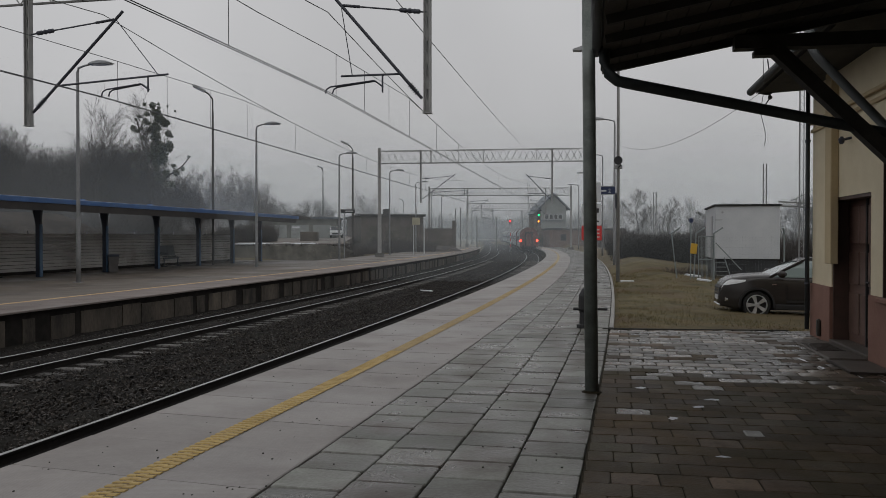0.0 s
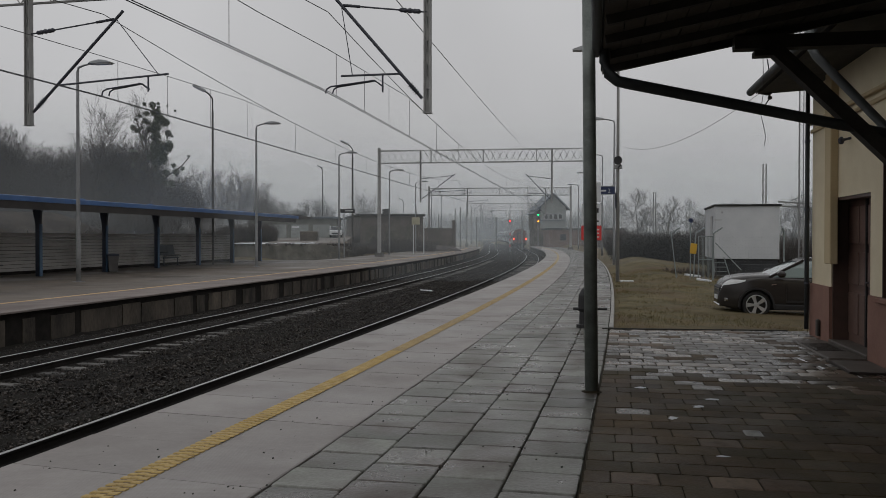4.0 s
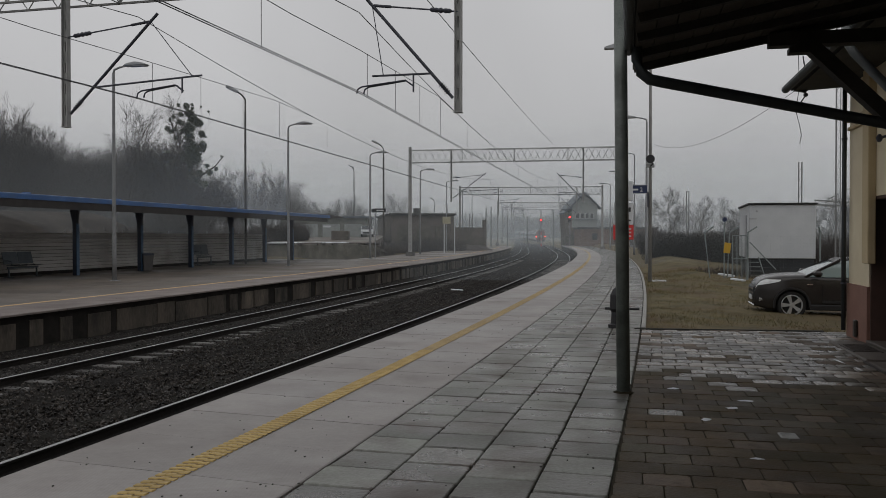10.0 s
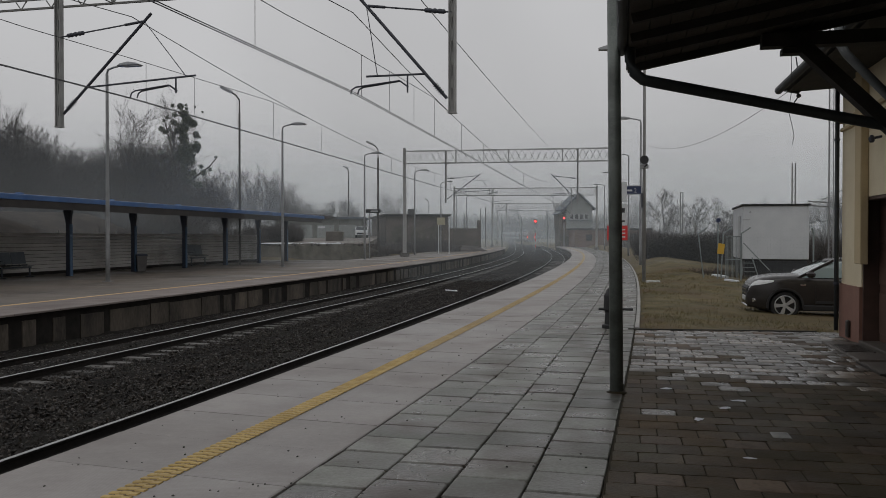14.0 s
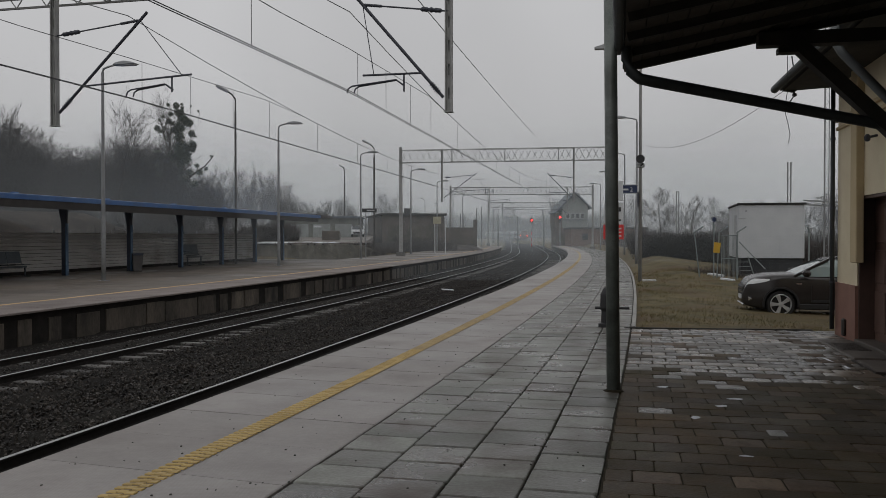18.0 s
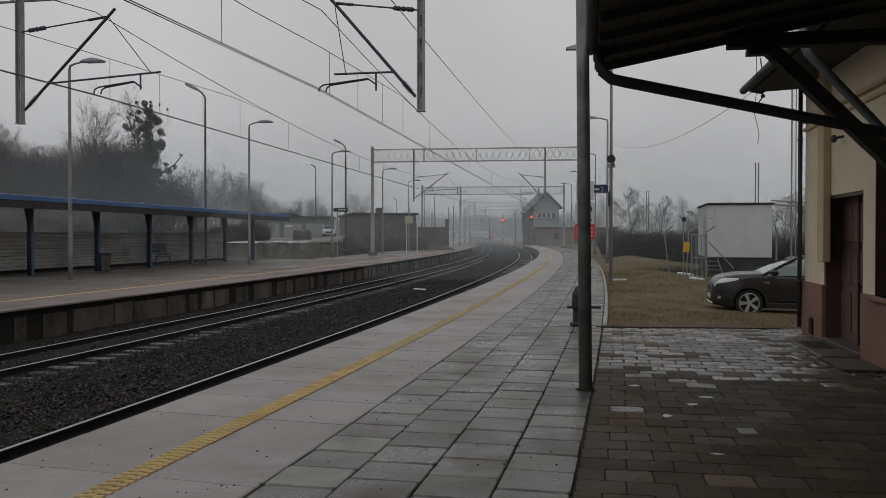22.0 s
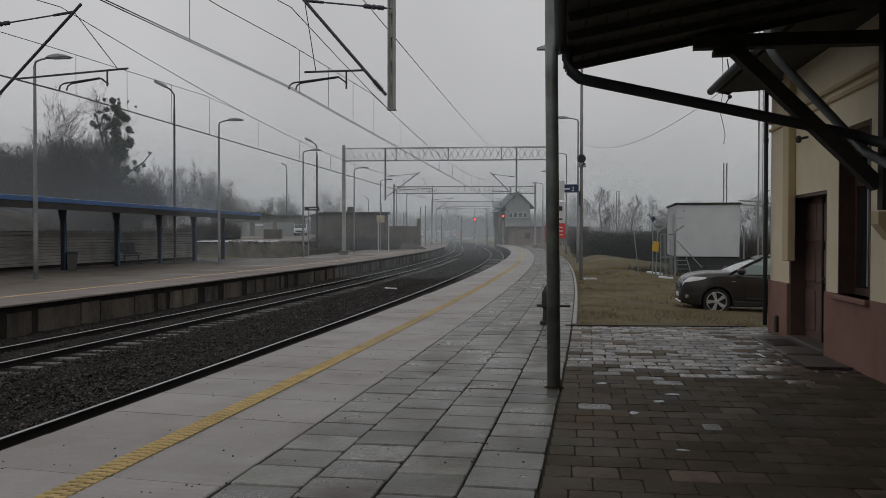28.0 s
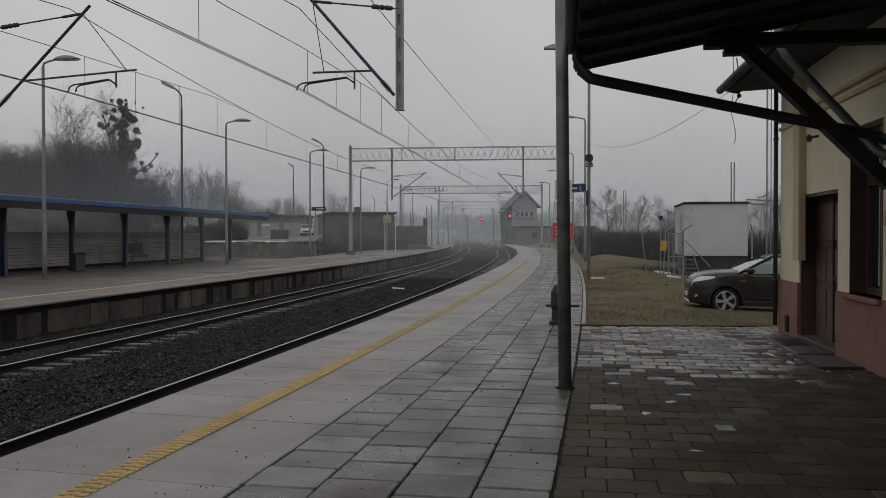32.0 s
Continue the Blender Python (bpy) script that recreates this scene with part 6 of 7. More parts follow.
def sleepers_in_grass():
    for k, (x, y, l, a) in enumerate(((10.92, 37.2, 0.9, -66), (10.75, 35.0, 0.8, -70))):
        t = thing("concrete_slab_fragment", "whitish broken concrete strip lying in the grass", "concrete strip", pose(x, y, ground_z(x, y) + 0.03, 0, 3, a), "broken strips by the fence")
        bm = B()
        box(bm, -l / 2, l / 2, -0.09, 0.09, -0.05, 0.05, 0.02)
        part("strip", bm, M_SNOW, t)




def ice_and_litter():
    local = random.Random(31)
    for x, y, w, d in ICE:
        t = thing("ice_remnant", "thin white remnant of ice on the paving", "ice", pose(x, y, 0.006, 0, 0, local.uniform(-20, 20)), "ice on the paving")
        bm = B()
        k = 11
        w, d = w * 0.75, d * 0.75
        ring = [bm.verts.new((w / 2 * (0.5 + 0.7 * local.random()) * math.cos(i * math.tau / k), d / 2 * (0.5 + 0.7 * local.random()) * math.sin(i * math.tau / k), 0)) for i in range(k)]
        c = bm.verts.new((0, 0, 0.012))
        for i in range(k):
            bm.faces.new((ring[i], ring[(i + 1) % k], c))
        part("crust", bm, M_SNOW, t)
    t = thing("white_plate", "small white plate lying on the ballast", "plate", pose(-0.78, 40.4, -0.80, 3, 4, 12))
    bm = B()
    box(bm, -0.28, 0.28, -0.14, 0.14, -0.02, 0.02, 0.01)
    part("sheet", bm, M_WHITE, t)


ICE = [(2.19, 8.06, 0.16, 0.22), (2.60, 8.60, 0.22, 0.16), (2.84, 8.98, 0.26, 0.12), (2.26, 9.69, 0.20, 0.16), (2.18, 6.63, 0.18, 0.05), (5.04, 11.9, 0.07, 0.6), (5.0, 11.2, 0.08, 0.5)]


def metal_cover():
    t = thing("metal_cover", "small pale metal cover set between the pavers", "cover", pose(2.72, 7.43, 0.004, 0, 0, -10))
    bm = B()
    box(bm, -0.075, 0.075, -0.10, 0.10, -0.03, 0.004, 0.006)
    c = part("plate", bm, M_DROP, t, "dull zinc plate")
    for k in range(4):
        b2 = B()
        box(b2, -0.06, 0.06, -0.078 + k * 0.042, -0.062 + k * 0.042, 0.003, 0.008)
        part("tread_bar", b2, M_DROP, c)


ice_and_litter()
metal_cover()
equipment_hut()
fence()
sleepers_in_grass()


def far_poles():
    for x, y, h, r in ((22.9, 92.0, 6.9, 0.07), (25.2, 95.0, 3.8, 0.06), (23.2, 88.0, 3.6, 0.05)):
        t = thing("slim_mast", "thin distant steel mast", "mast", pose(x, y, -0.3), "distant masts")
        bm = B()
        [rod(bm, (dx, 0, 0), (dx, 0, h), 0.05) for dx in (-0.13, 0.13)] if r > 0.06 else rod(bm, (0, 0, 0), (0, 0, h), r)
        if r > 0.06:
            [bar(bm, (-0.13, 0, k), (0.13, 0, k), 0.05, 0.05) for k in (1.5, 4.0, h - 0.05)]
        part("mast", bm, M_MAST, t)
    for x, h in ((-0.75, 6.2), (-0.2, 6.2), (2.42, 7.3), (3.4, 7.5), (6.57, 5.7), (10.38, 5.7), (15.4, 6.3), (18.2, 7.4), (24.9, 9.2), (20.6, 6.8), (-6.0, 6.6)):
        t = thing("slim_mast", "thin hazy mast beside the far tracks", "mast", pose(x, 165, -0.9), "distant masts")
        bm = B()
        rod(bm, (0, 0, 0), (0, 0, h + 0.9), 0.13, 0.10, 8)
        part("mast", bm, M_MAST, t)
    t = thing("lattice_mast", "distant twin lattice catenary mast with a cross beam", "mast", pose(23.05, 61.0, -0.3))
    bm = B()
    for dx in (-0.11, 0.11):
        rod(bm, (dx, 0, 0), (dx, 0, 7.3), 0.045, seg=6)
    for k in range(12):
        bar(bm, (-0.11, 0, k * 0.6), (0.11, 0, k * 0.6 + 0.3), 0.03, 0.03)
    part("mast", bm, M_MAST, t)
    bm = B()
    bar(bm, (1.0, 0, 4.6), (6.0, 0, 4.3), 0.1, 0.1)
    bar(bm, (1.0, 0, 4.3), (6.0, 0, 4.0), 0.1, 0.1)
    bar(bm, (2.0, 0, 4.7), (3.6, 0, 5.5), 0.06, 0.06)
    part("cross_beam", bm, M_MAST, t)
    t = thing("radio_mast", "tall slender lattice mast behind the station house", "mast", pose(13.13, 31.2, -0.3))
    bm = B()
    for dx, dy in ((-0.085, 0), (0.085, 0), (0, 0.15)):
        rod(bm, (dx, dy, 0), (dx, dy, 11), 0.018, seg=6)
    for k in range(40):
        bar(bm, (-0.085, 0, k * 0.27), (0.085, 0, k * 0.27 + 0.14), 0.012, 0.012)
        bar(bm, (0.085, 0, k * 0.27 + 0.14), (-0.085, 0, k * 0.27 + 0.27), 0.012, 0.012)
    part("mast", bm, M_STEEL, t)


far_poles()


def hanging_cables():
    t = thing("slack_cable", "thin slack cable from the pole to the station roof with loose ends", "cable", kind="structure")
    a, b = Vector((7.3, 35.5, 5.6)), Vector((5.75, 15.3, 4.36))
    bm = B()
    tube(bm, [a.lerp(b, i / 20) - Vector((0, 0, 4 * 0.55 * (i / 20) * (1 - i / 20))) for i in range(21)], 0.005, 5)
    part("span", bm, M_WIRE, t)
    bm = B()
    tube(bm, [(3.90, 10.4, 3.95), (3.91, 10.4, 3.5), (3.87, 10.4, 3.25), (3.91, 10.4, 3.1), (3.94, 10.4, 2.95), (3.92, 10.4, 2.84)], 0.004, 5)
    part("loose_end", bm, M_WIRE, t)
    bm = B()
    tube(bm, [(5.78, 15.2, 4.9), (5.84, 15.2, 4.5), (5.82, 15.2, 4.2), (5.72, 15.2, 4.05)], 0.012, 5)
    bmesh.ops.create_icosphere(bm, subdivisions=1, radius=0.045, matrix=Matrix.Translation((5.83, 15.2, 4.22)))
    part("insulated_hook", bm, M_WIRE, t)


hanging_cables()


def car(m):
    t = thing("parked_car", "grey-brown metallic compact crossover car parked on the grass", "car", m)
    hubs = (1.33, -1.34)
    R, zc = 0.40, 0.34

    def arch(x):
        return [(x + R * math.cos(math.pi * k / 10), zc + R * math.sin(math.pi * k / 10)) for k in range(11)]
    tops = [(-2.14, 0.80), (-2.05, 1.02), (-1.8, 1.10), (-1.2, 1.10), (0.2, 1.085), (1.05, 1.105), (1.55, 1.08), (1.85, 1.03), (2.02, 0.96), (2.12, 0.85), (2.18, 0.64)]

    def top(x):
        for (xa, za), (xb, zb) in zip(tops, tops[1:]):
            if x <= xb:
                k = max(0.0, (x - xa) / (xb - xa))
                return za + (zb - za) * k
        return tops[-1][1]

    def half(x):
        w = 0.872
        if x > 1.2:
            w -= 0.30 * ((x - 1.2) / 0.98) ** 3
        if x < -1.4:
            w -= 0.16 * ((-1.4 - x) / 0.74) ** 3
        return w + 0.022 * max(0.0, 1 - min(abs(x - hub) for hub in hubs) / 0.55)

    def low(x):
        z = 0.23 + 0.05 * max(0.0, x - 1.8) / 0.3
        for hub in hubs:
            if abs(x - hub) < R:
                z = max(z, zc + math.sqrt(R * R - (x - hub) ** 2))
        return z

    def shoulder(x, z):
        """The body's half-width at a height above its waist."""
        k = min(1.0, max(0.0, (z - 0.60) / (top(x) - 0.60)))
        return half(x) * (1 - k ** 6) ** (1 / 6)
    bm = B()
    prev, first = None, None
    for i in range(109):
        x = -2.14 + 4.32 * i / 108
        w, zt, zl = half(x), top(x), low(x)
        zm = max(0.60, zl + 0.01)
        zm = min(zm, zt - 0.01)
        side = []
        for k in range(11):
            a = math.pi / 2 * k / 10
            side.append((w * math.sin(a) ** (1 / 3), zm + (zt - zm) * math.cos(a) ** (1 / 3)))
        for k in range(1, 6):
            z = zm + (zl - zm) * k / 5
            side.append((w * (1 - 0.07 * ((zm - z) / 0.4) ** 2) + (0.012 if 0.40 < z < 0.5 else 0), z))
        side.append((w - 0.16, zl + 0.002))
        row = [bm.verts.new((x, -y, z)) for y, z in side[::-1]] + [bm.verts.new((x, y, z)) for y, z in side[1:]]
        if prev:
            for j in range(len(row) - 1):
                bm.faces.new((prev[j], prev[j + 1], row[j + 1], row[j]))
        else:
            bm.faces.new(row)
        prev = row
    bm.faces.new(prev[::-1])
    body = part("body", bm, M_CARPAINT, t, "grey-brown painted body", True)
    # glasshouse
    low_g = [(1.12, 1.02), (-2.0, 1.08)]
    bm = B()
    sec = []
    for z, xf, xr, hw in ((1.03, 1.10, -2.02, 0.815), (1.27, 0.60, -1.86, 0.72), (1.43, 0.20, -1.70, 0.63)):
        sec.append([bm.verts.new(p) for p in ((xf, -hw * 0.86, z), (xf - 0.14, -hw, z), (xr + 0.1, -hw, z), (xr, -hw * 0.86, z), (xr, hw * 0.86, z), (xr + 0.1, hw, z), (xf - 0.14, hw, z), (xf, hw * 0.86, z))])
    for a, b in zip(sec, sec[1:]):
        for j in range(8):
            bm.faces.new((a[j], a[(j + 1) % 8], b[(j + 1) % 8], b[j]))
    bm.faces.new(sec[-1])
    part("glasshouse", bm, M_CARGLASS, t, "car windows with the sky's reflection put into a pale tint")
    bm = B()
    lathe_pts = [(0.28, 1.42, 0.62), (0.10, 1.495, 0.56), (-0.6, 1.53, 0.56), (-1.4, 1.50, 0.56), (-1.76, 1.42, 0.60)]
    prev = None
    for x, z, hw in lathe_pts:
        row = [bm.verts.new((x, y * hw, z - (0.05 if abs(y) == 1 else 0))) for y in (-1, -0.85, 0, 0.85, 1)]
        if prev:
            for j in range(4):
                bm.faces.new((prev[j], prev[j + 1], row[j + 1], row[j]))
        prev = row
    bmesh.ops.solidify(bm, geom=bm.faces[:], thickness=0.03)
    part("roof", bm, M_CARPAINT, t)
    for sy in (-1, 1):
        bm = B()
        bar(bm, (1.02, sy * 0.80, 1.03), (0.20, sy * 0.625, 1.45), 0.07, 0.06)
        part("pillar", bm, M_CARPAINT, t)
        bm = B()
        bar(bm, (-0.25, sy * 0.815, 1.03), (-0.32, sy * 0.63, 1.44), 0.08, 0.05)
        part("pillar", bm, M_CARPAINT, t)
        bm = B()
        bar(bm, (-1.9, sy * 0.80, 1.07), (-1.6, sy * 0.625, 1.44), 0.16, 0.06)
        part("pillar", bm, M_CARPAINT, t)
        bm = B()
        box(bm, 0.66, 0.86, min(sy * 0.88, sy * 1.06), max(sy * 0.88, sy * 1.06), 1.04, 1.19, 0.05)
        part("wing_mirror", bm, M_CARPAINT, t)
        bm = B()
        prev = None
        for i in range(13):
            x = 1.58 + 0.56 * i / 12
            zu = min(0.965, top(x) - 0.04)
            zl = min(zu - 0.008, 0.935 - 0.13 * (i / 12) ** 0.7)
            row = [bm.verts.new((x + 0.008, sy * (shoulder(x, z) + 0.007), z)) for z in (zl, (zl + zu) / 2, zu)]
            if prev:
                for j in range(2):
                    bm.faces.new((prev[j], prev[j + 1], row[j + 1], row[j]) if sy < 0 else (row[j], row[j + 1], prev[j + 1], prev[j]))
            prev = row
        part("headlight", bm, M_HEADLAMP, t, "clear headlight")
        bm = B()
        rod(bm, (1.92, sy * 0.62, 0.46), (2.06, sy * 0.69, 0.46), 0.05, seg=12)
        part("fog_lamp", bm, M_CHROME, t)
        bm = B()
        for x in (0.62, -0.3):
            box(bm, x, x + 0.012, sy * 0.868, sy * 0.89, 0.4, 0.84)
        box(bm, -0.95, 0.62, min(sy * 0.875, sy * 0.895), max(sy * 0.875, sy * 0.895), 0.40, 0.46)
        part("door_seam", bm, M_BLACK, t)
        bm = B()
        box(bm, -0.18, 0.02, min(sy * 0.865, sy * 0.905), max(sy * 0.865, sy * 0.905), 0.90, 0.935, 0.01)
        part("door_handle", bm, M_CARPAINT, t)
        bm = B()
        box(bm, 0.86, 0.98, min(sy * 0.872, sy * 0.892), max(sy * 0.872, sy * 0.892), 0.84, 0.87)
        part("side_repeater", bm, M_CHROME, t)
    bm = B()
    box(bm, 2.05, 2.185, -0.52, 0.52, 0.50, 0.80, 0.05)
    g = part("grille", bm, M_BLACK, t, "black front grille")
    for z in (0.60, 0.70):
        b2 = B()
        box(b2, 2.185, 2.20, -0.44, 0.44, z, z + 0.018)
        part("grille_bar", b2, M_CHROME, g)
    for sy in (-1, 1):
        # black plastic cladding along the sill and round the arches
        bm = B()
        box(bm, -0.92, 0.91, min(sy * 0.83, sy * 0.895), max(sy * 0.83, sy * 0.895), 0.22, 0.36, 0.02)
        part("sill_cladding", bm, M_BLACK, t, "black plastic sill")
        for hub in hubs:
            bm = B()
            prev = None
            for q in range(15):
                an = math.pi * (q - 0.6) / 12.8
                row = [bm.verts.new((hub + rr * math.cos(an), sy * (half(hub) + dy), zc + rr * math.sin(an))) for rr, dy in ((0.385, -0.06), (0.388, 0.012), (0.435, 0.014), (0.44, -0.02))]
                if prev:
                    for j in range(3):
                        bm.faces.new((prev[j], prev[j + 1], row[j + 1], row[j]))
                prev = row
            part("arch_cladding", bm, M_BLACK, t, "black plastic wheel arch trim")
    bm = B()
    box(bm, 2.18, 2.205, -0.26, 0.26, 0.43, 0.54, 0.006)
    part("number_plate", bm, M_WHITE, t)
    bm = B()
    box(bm, 2.02, 2.20, -0.55, 0.55, 0.27, 0.33, 0.02)
    part("bumper_trim", bm, M_CHROME, t, "silver lower bumper trim")
    bm = B()
    box(bm, -1.9, 1.9, -0.63, 0.63, 0.2, 0.92)
    part("underbody", bm, M_BLACK, t)
    for x in hubs:
        for sy in (-1, 1):
            c = Vector((x, sy * 0.76, zc))
            rot = Matrix.Translation(c) @ Matrix.Rotation(radians(90) * -sy, 4, "X")
            bm = B()
            lathe(bm, [(0.22, -0.10), (0.31, -0.11), (0.338, -0.08), (0.34, 0.08), (0.315, 0.11), (0.256, 0.11), (0.24, 0.06)], 28, rot)
            w = part("wheel", bm, M_TYRE, t, "black tyre with a five-spoke silver alloy rim")
            b2 = B()
            lathe(b2, [(0.22, 0.02), (0.258, 0.105), (0.244, 0.114), (0.222, 0.05)], 28, rot)
            for k in range(5):
                for d in (-0.10, 0.10):
                    a = k * math.tau / 5
                    bar(b2, rot @ Vector((0.05 * math.cos(a), 0.05 * math.sin(a), 0.085)), rot @ Vector((0.235 * math.cos(a + d), 0.235 * math.sin(a + d), 0.098)), 0.056, 0.024, rot.to_3x3() @ Vector((0, 0, 1)))
            lathe(b2, [(0.06, 0.06), (0.062, 0.10), (0.03, 0.108)], 14, rot)
            part("rim", b2, M_ALLOY, w)
            b2 = B()
            lathe(b2, [(0.20, -0.02), (0.205, 0.02), (0.02, 0.03)], 20, rot)
            part("brake_disc", b2, M_UNDER, w)
    return t


car(pose(9.3, 21.8, -0.30, 0, 0, 169))


# ---- the goods yard beyond the far platform ----
def yard():
    t = thing("retaining_wall", "low grey stained retaining wall with melting snow on top", "wall", kind="structure")
    bm = B()
    pts = [Vector((-18.6, 72.0, 0)), Vector((-14.5, 74.0, 0)), Vector((-9.4, 79.5, 0)), Vector((-7.6, 82.5, 0))]
    prev = None
    for i in range(91):
        k = i / 30
        j = min(int(k), 2)
        c = pts[j].lerp(pts[j + 1], k - j)
        n1, n2 = noise.noise((i * 0.31, 1, 0)), noise.noise((i * 0.9, 4, 0))
        ht = 1.1 + 0.10 * n1 + 0.07 * n2 - (1.0 * max(0.0, k - 1.7) / 1.3)
        row = [bm.verts.new(c + Vector(p)) for p in ((0.35 + 0.1 * n2, -0.75 - 0.15 * n1, -0.7), (0.1 + 0.06 * n1, -0.4, ht * 0.55 + 0.06 * n2), (0.05 * n2, -0.28 - 0.1 * n2, ht - 0.08), (-0.1, -0.1, ht), (-0.4, 0.9, ht - 0.02), (-0.4, 0.9, -0.7))]
        if prev:
            for q in range(5):
                bm.faces.new((prev[q], prev[q + 1], row[q + 1], row[q]))
        prev = row
    part("wall_body", bm, M_YARDWALL, t)
    local = random.Random(8)
    bm = B()
    for i in range(160):
        k = 2.4 * local.random()
        j = min(int(k), 2)
        c = pts[j].lerp(pts[j + 1], k - j) + Vector((local.uniform(-0.4, 0.2), local.uniform(-0.5, 0.6), 1.08))
        bmesh.ops.create_icosphere(bm, subdivisions=1, radius=local.uniform(0.04, 0.15), matrix=Matrix.Translation(c))
    part("rubble", bm, M_SCRUB, t, "broken earth and rubble along the wall's top")
    bm = B()
    poly(bm, [Vector((-18.6, 72.2, 1.15)), Vector((-14.5, 74.2, 1.15)), Vector((-9.4, 79.7, 1.15)), Vector((-12.0, 112, 1.7)), Vector((-14.5, 140, 2.0)), Vector((-36, 140, 2.0)), Vector((-34, 72, 1.15))], (0, 0, -1.6))
    part("raised_ground", bm, M_ASPHALT, t)
    local = random.Random(5)
    for k, (x, y, w, d) in enumerate(((-17.2, 73.0, 1.6, 0.9), (-15.4, 74.4, 1.1, 0.5), (-13.0, 76.2, 1.1, 0.35), (-12.0, 78.2, 0.8, 0.35), (-16.6, 76.0, 2.2, 1.4), (-14.6, 79.0, 1.6, 0.8))):
        t = thing("snow_patch", "patch of old melting snow on the yard", "snow", pose(x, y, 1.14, 0, 0, 20), "snow patches")
        bm = B()
        ring = [bm.verts.new((w * (0.7 + 0.5 * local.random()) * math.cos(i * math.tau / 14), d * (0.7 + 0.5 * local.random()) * math.sin(i * math.tau / 14), 0.01)) for i in range(14)]
        c = bm.verts.new((0, 0, 0.12))
        for i in range(14):
            bm.faces.new((ring[i], ring[(i + 1) % 14], c))
        part("snow_crust", bm, M_SNOW, t)
    # brick goods shed and its lower annex
    t = thing("goods_shed", "long dark brick goods shed with a flat roof", "shed", pose(-11.4, 118, 0, 0, 0, 12))
    bm = B()
    box(bm, 0, 8.8, 0, 20, -0.5, 4.7)
    part("wall", bm, M_BRICK_DK, t)
    bm = B()
    box(bm, -0.3, 9.1, -0.4, 20.3, 4.7, 5.0, 0.03)
    box(bm, 3.6, 4.4, 3, 4, 5.0, 5.8)
    part("roof", bm, M_TILE, t)
    for k in range(3):
        bm = B()
        box(bm, 0.8 + k * 2.7, 2.6 + k * 2.7, -0.05, 0.03, 0.3, 3.2)
        part("door", bm, M_YARDWALL, t)
    t = thing("brick_wall_end", "weathered dark brick yard wall", "wall", pose(-2.9, 108, 0, 0, 0, 10))
    bm = B()
    box(bm, 0, 4.6, 0, 0.5, -0.5, 2.9)
    box(bm, 4.2, 4.6, -0.1, 0.6, -0.5, 3.9)
    part("wall_body", bm, M_BRICK_DK, t)
    # pale shed behind the shelter
    t = thing("yard_building", "pale green flat-roofed yard building", "building", pose(-25.5, 112, 1.2, 0, 0, 2))
    bm = B()
    box(bm, 0, 11.4, 0, 8, -0.6, 3.0)
    part("wall", bm, M_SHED, t)
    bm = B()
    box(bm, -0.2, 11.7, -0.4, 8.3, 3.0, 3.22)
    part("roof", bm, M_TOWERROOF, t)
    for k in range(3):
        bm = B()
        box(bm, 2.6 + k * 2.9, 4.9 + k * 2.9, -0.05, 0.03, -0.2, 2.2)
        part("gate", bm, M_TOWERWALL, t)
    bm = B()
    box(bm, 5.6, 6.6, -0.07, 0.03, 1.75, 2.0)
    part("sign_plate", bm, M_WHITE, t)
    # two vehicles parked in the yard
    for x, y, a, mt, zb, lb, h in ((-13.9, 111, -84, M_WHITE, 1.70, "small white car parked in the yard", 1.5), (-14.25, 91, 96, M_BRICK_DK, 1.12, "dark red-brown trailer parked in the yard", 1.45)):
        t = thing("parked_vehicle", lb, "vehicle", pose(x, y, zb, 0, 0, a), "vehicles in the yard")
        bm = B()
        if mt is M_WHITE:
            poly(bm, [Vector((-1.6, -0.8, 0.35)), Vector((-1.6, -0.8, 0.85)), Vector((-1.3, -0.8, 1.4)), Vector((0.5, -0.8, 1.45)), Vector((1.0, -0.8, 0.95)), Vector((1.8, -0.8, 0.8)), Vector((1.85, -0.8, 0.35))], (0, 1.6, 0))
        else:
            box(bm, -1.9, 1.9, -0.9, 0.9, 0.1, h * 0.85, 0.06)
        part("body", bm, mt, t)
        bm = B()
        if mt is M_WHITE:
            poly(bm, [Vector((-1.2, -0.82, 0.9)), Vector((-1.05, -0.82, 1.3)), Vector((0.42, -0.82, 1.34)), Vector((0.8, -0.82, 0.95))], (0, 0.03, 0))
        else:
            box(bm, -1.8, 1.8, -0.7, 0.7, -0.05, 0.1)
        part("window" if mt is M_WHITE else "chassis", bm, M_GLASS if mt is M_WHITE else M_BLACK, t)
        if mt is M_WHITE:
            bm = B()
            poly(bm, [Vector((0.56, -0.68, 1.41)), Vector((0.56, 0.68, 1.41)), Vector((1.01, 0.74, 0.98)), Vector((1.01, -0.74, 0.98))], (0.02, 0, 0.02))
            part("windscreen", bm, M_GLASS, t)
            bm = B()
            box(bm, 1.84, 1.87, -0.55, 0.55, 0.42, 0.62)
            part("grille", bm, M_BLACK, t)
        for wx in (-1.1, 1.15):
            for wy in (-0.72, 0.72):
                bm = B()
                rod(bm, (wx, wy - 0.09, 0.30), (wx, wy + 0.09, 0.30), 0.30, seg=16)
                part("wheel", bm, M_TYRE, t)
    # small posts and a white board at the end of the platform
    t = thing("info_board", "pale information board on two thin posts", "notice board", arc_pose(88.5, -13.2), "")
    for x in (-0.55, 0.55):
        bm = B()
        rod(bm, (x, 0, -0.1), (x, 0, 3.6), 0.05, seg=8)
        part("leg", bm, M_WHITE, t)
    bm = B()
    box(bm, -0.72, 0.12, -0.06, 0.0, 3.05, 3.8, 0.02)
    part("panel", bm, M_NOTICE, t, "pale yellowish panel")
    t = thing("direction_sign", "small dark sign fixed between lamp and mast", "sign", arc_pose(66.0, -15.5))
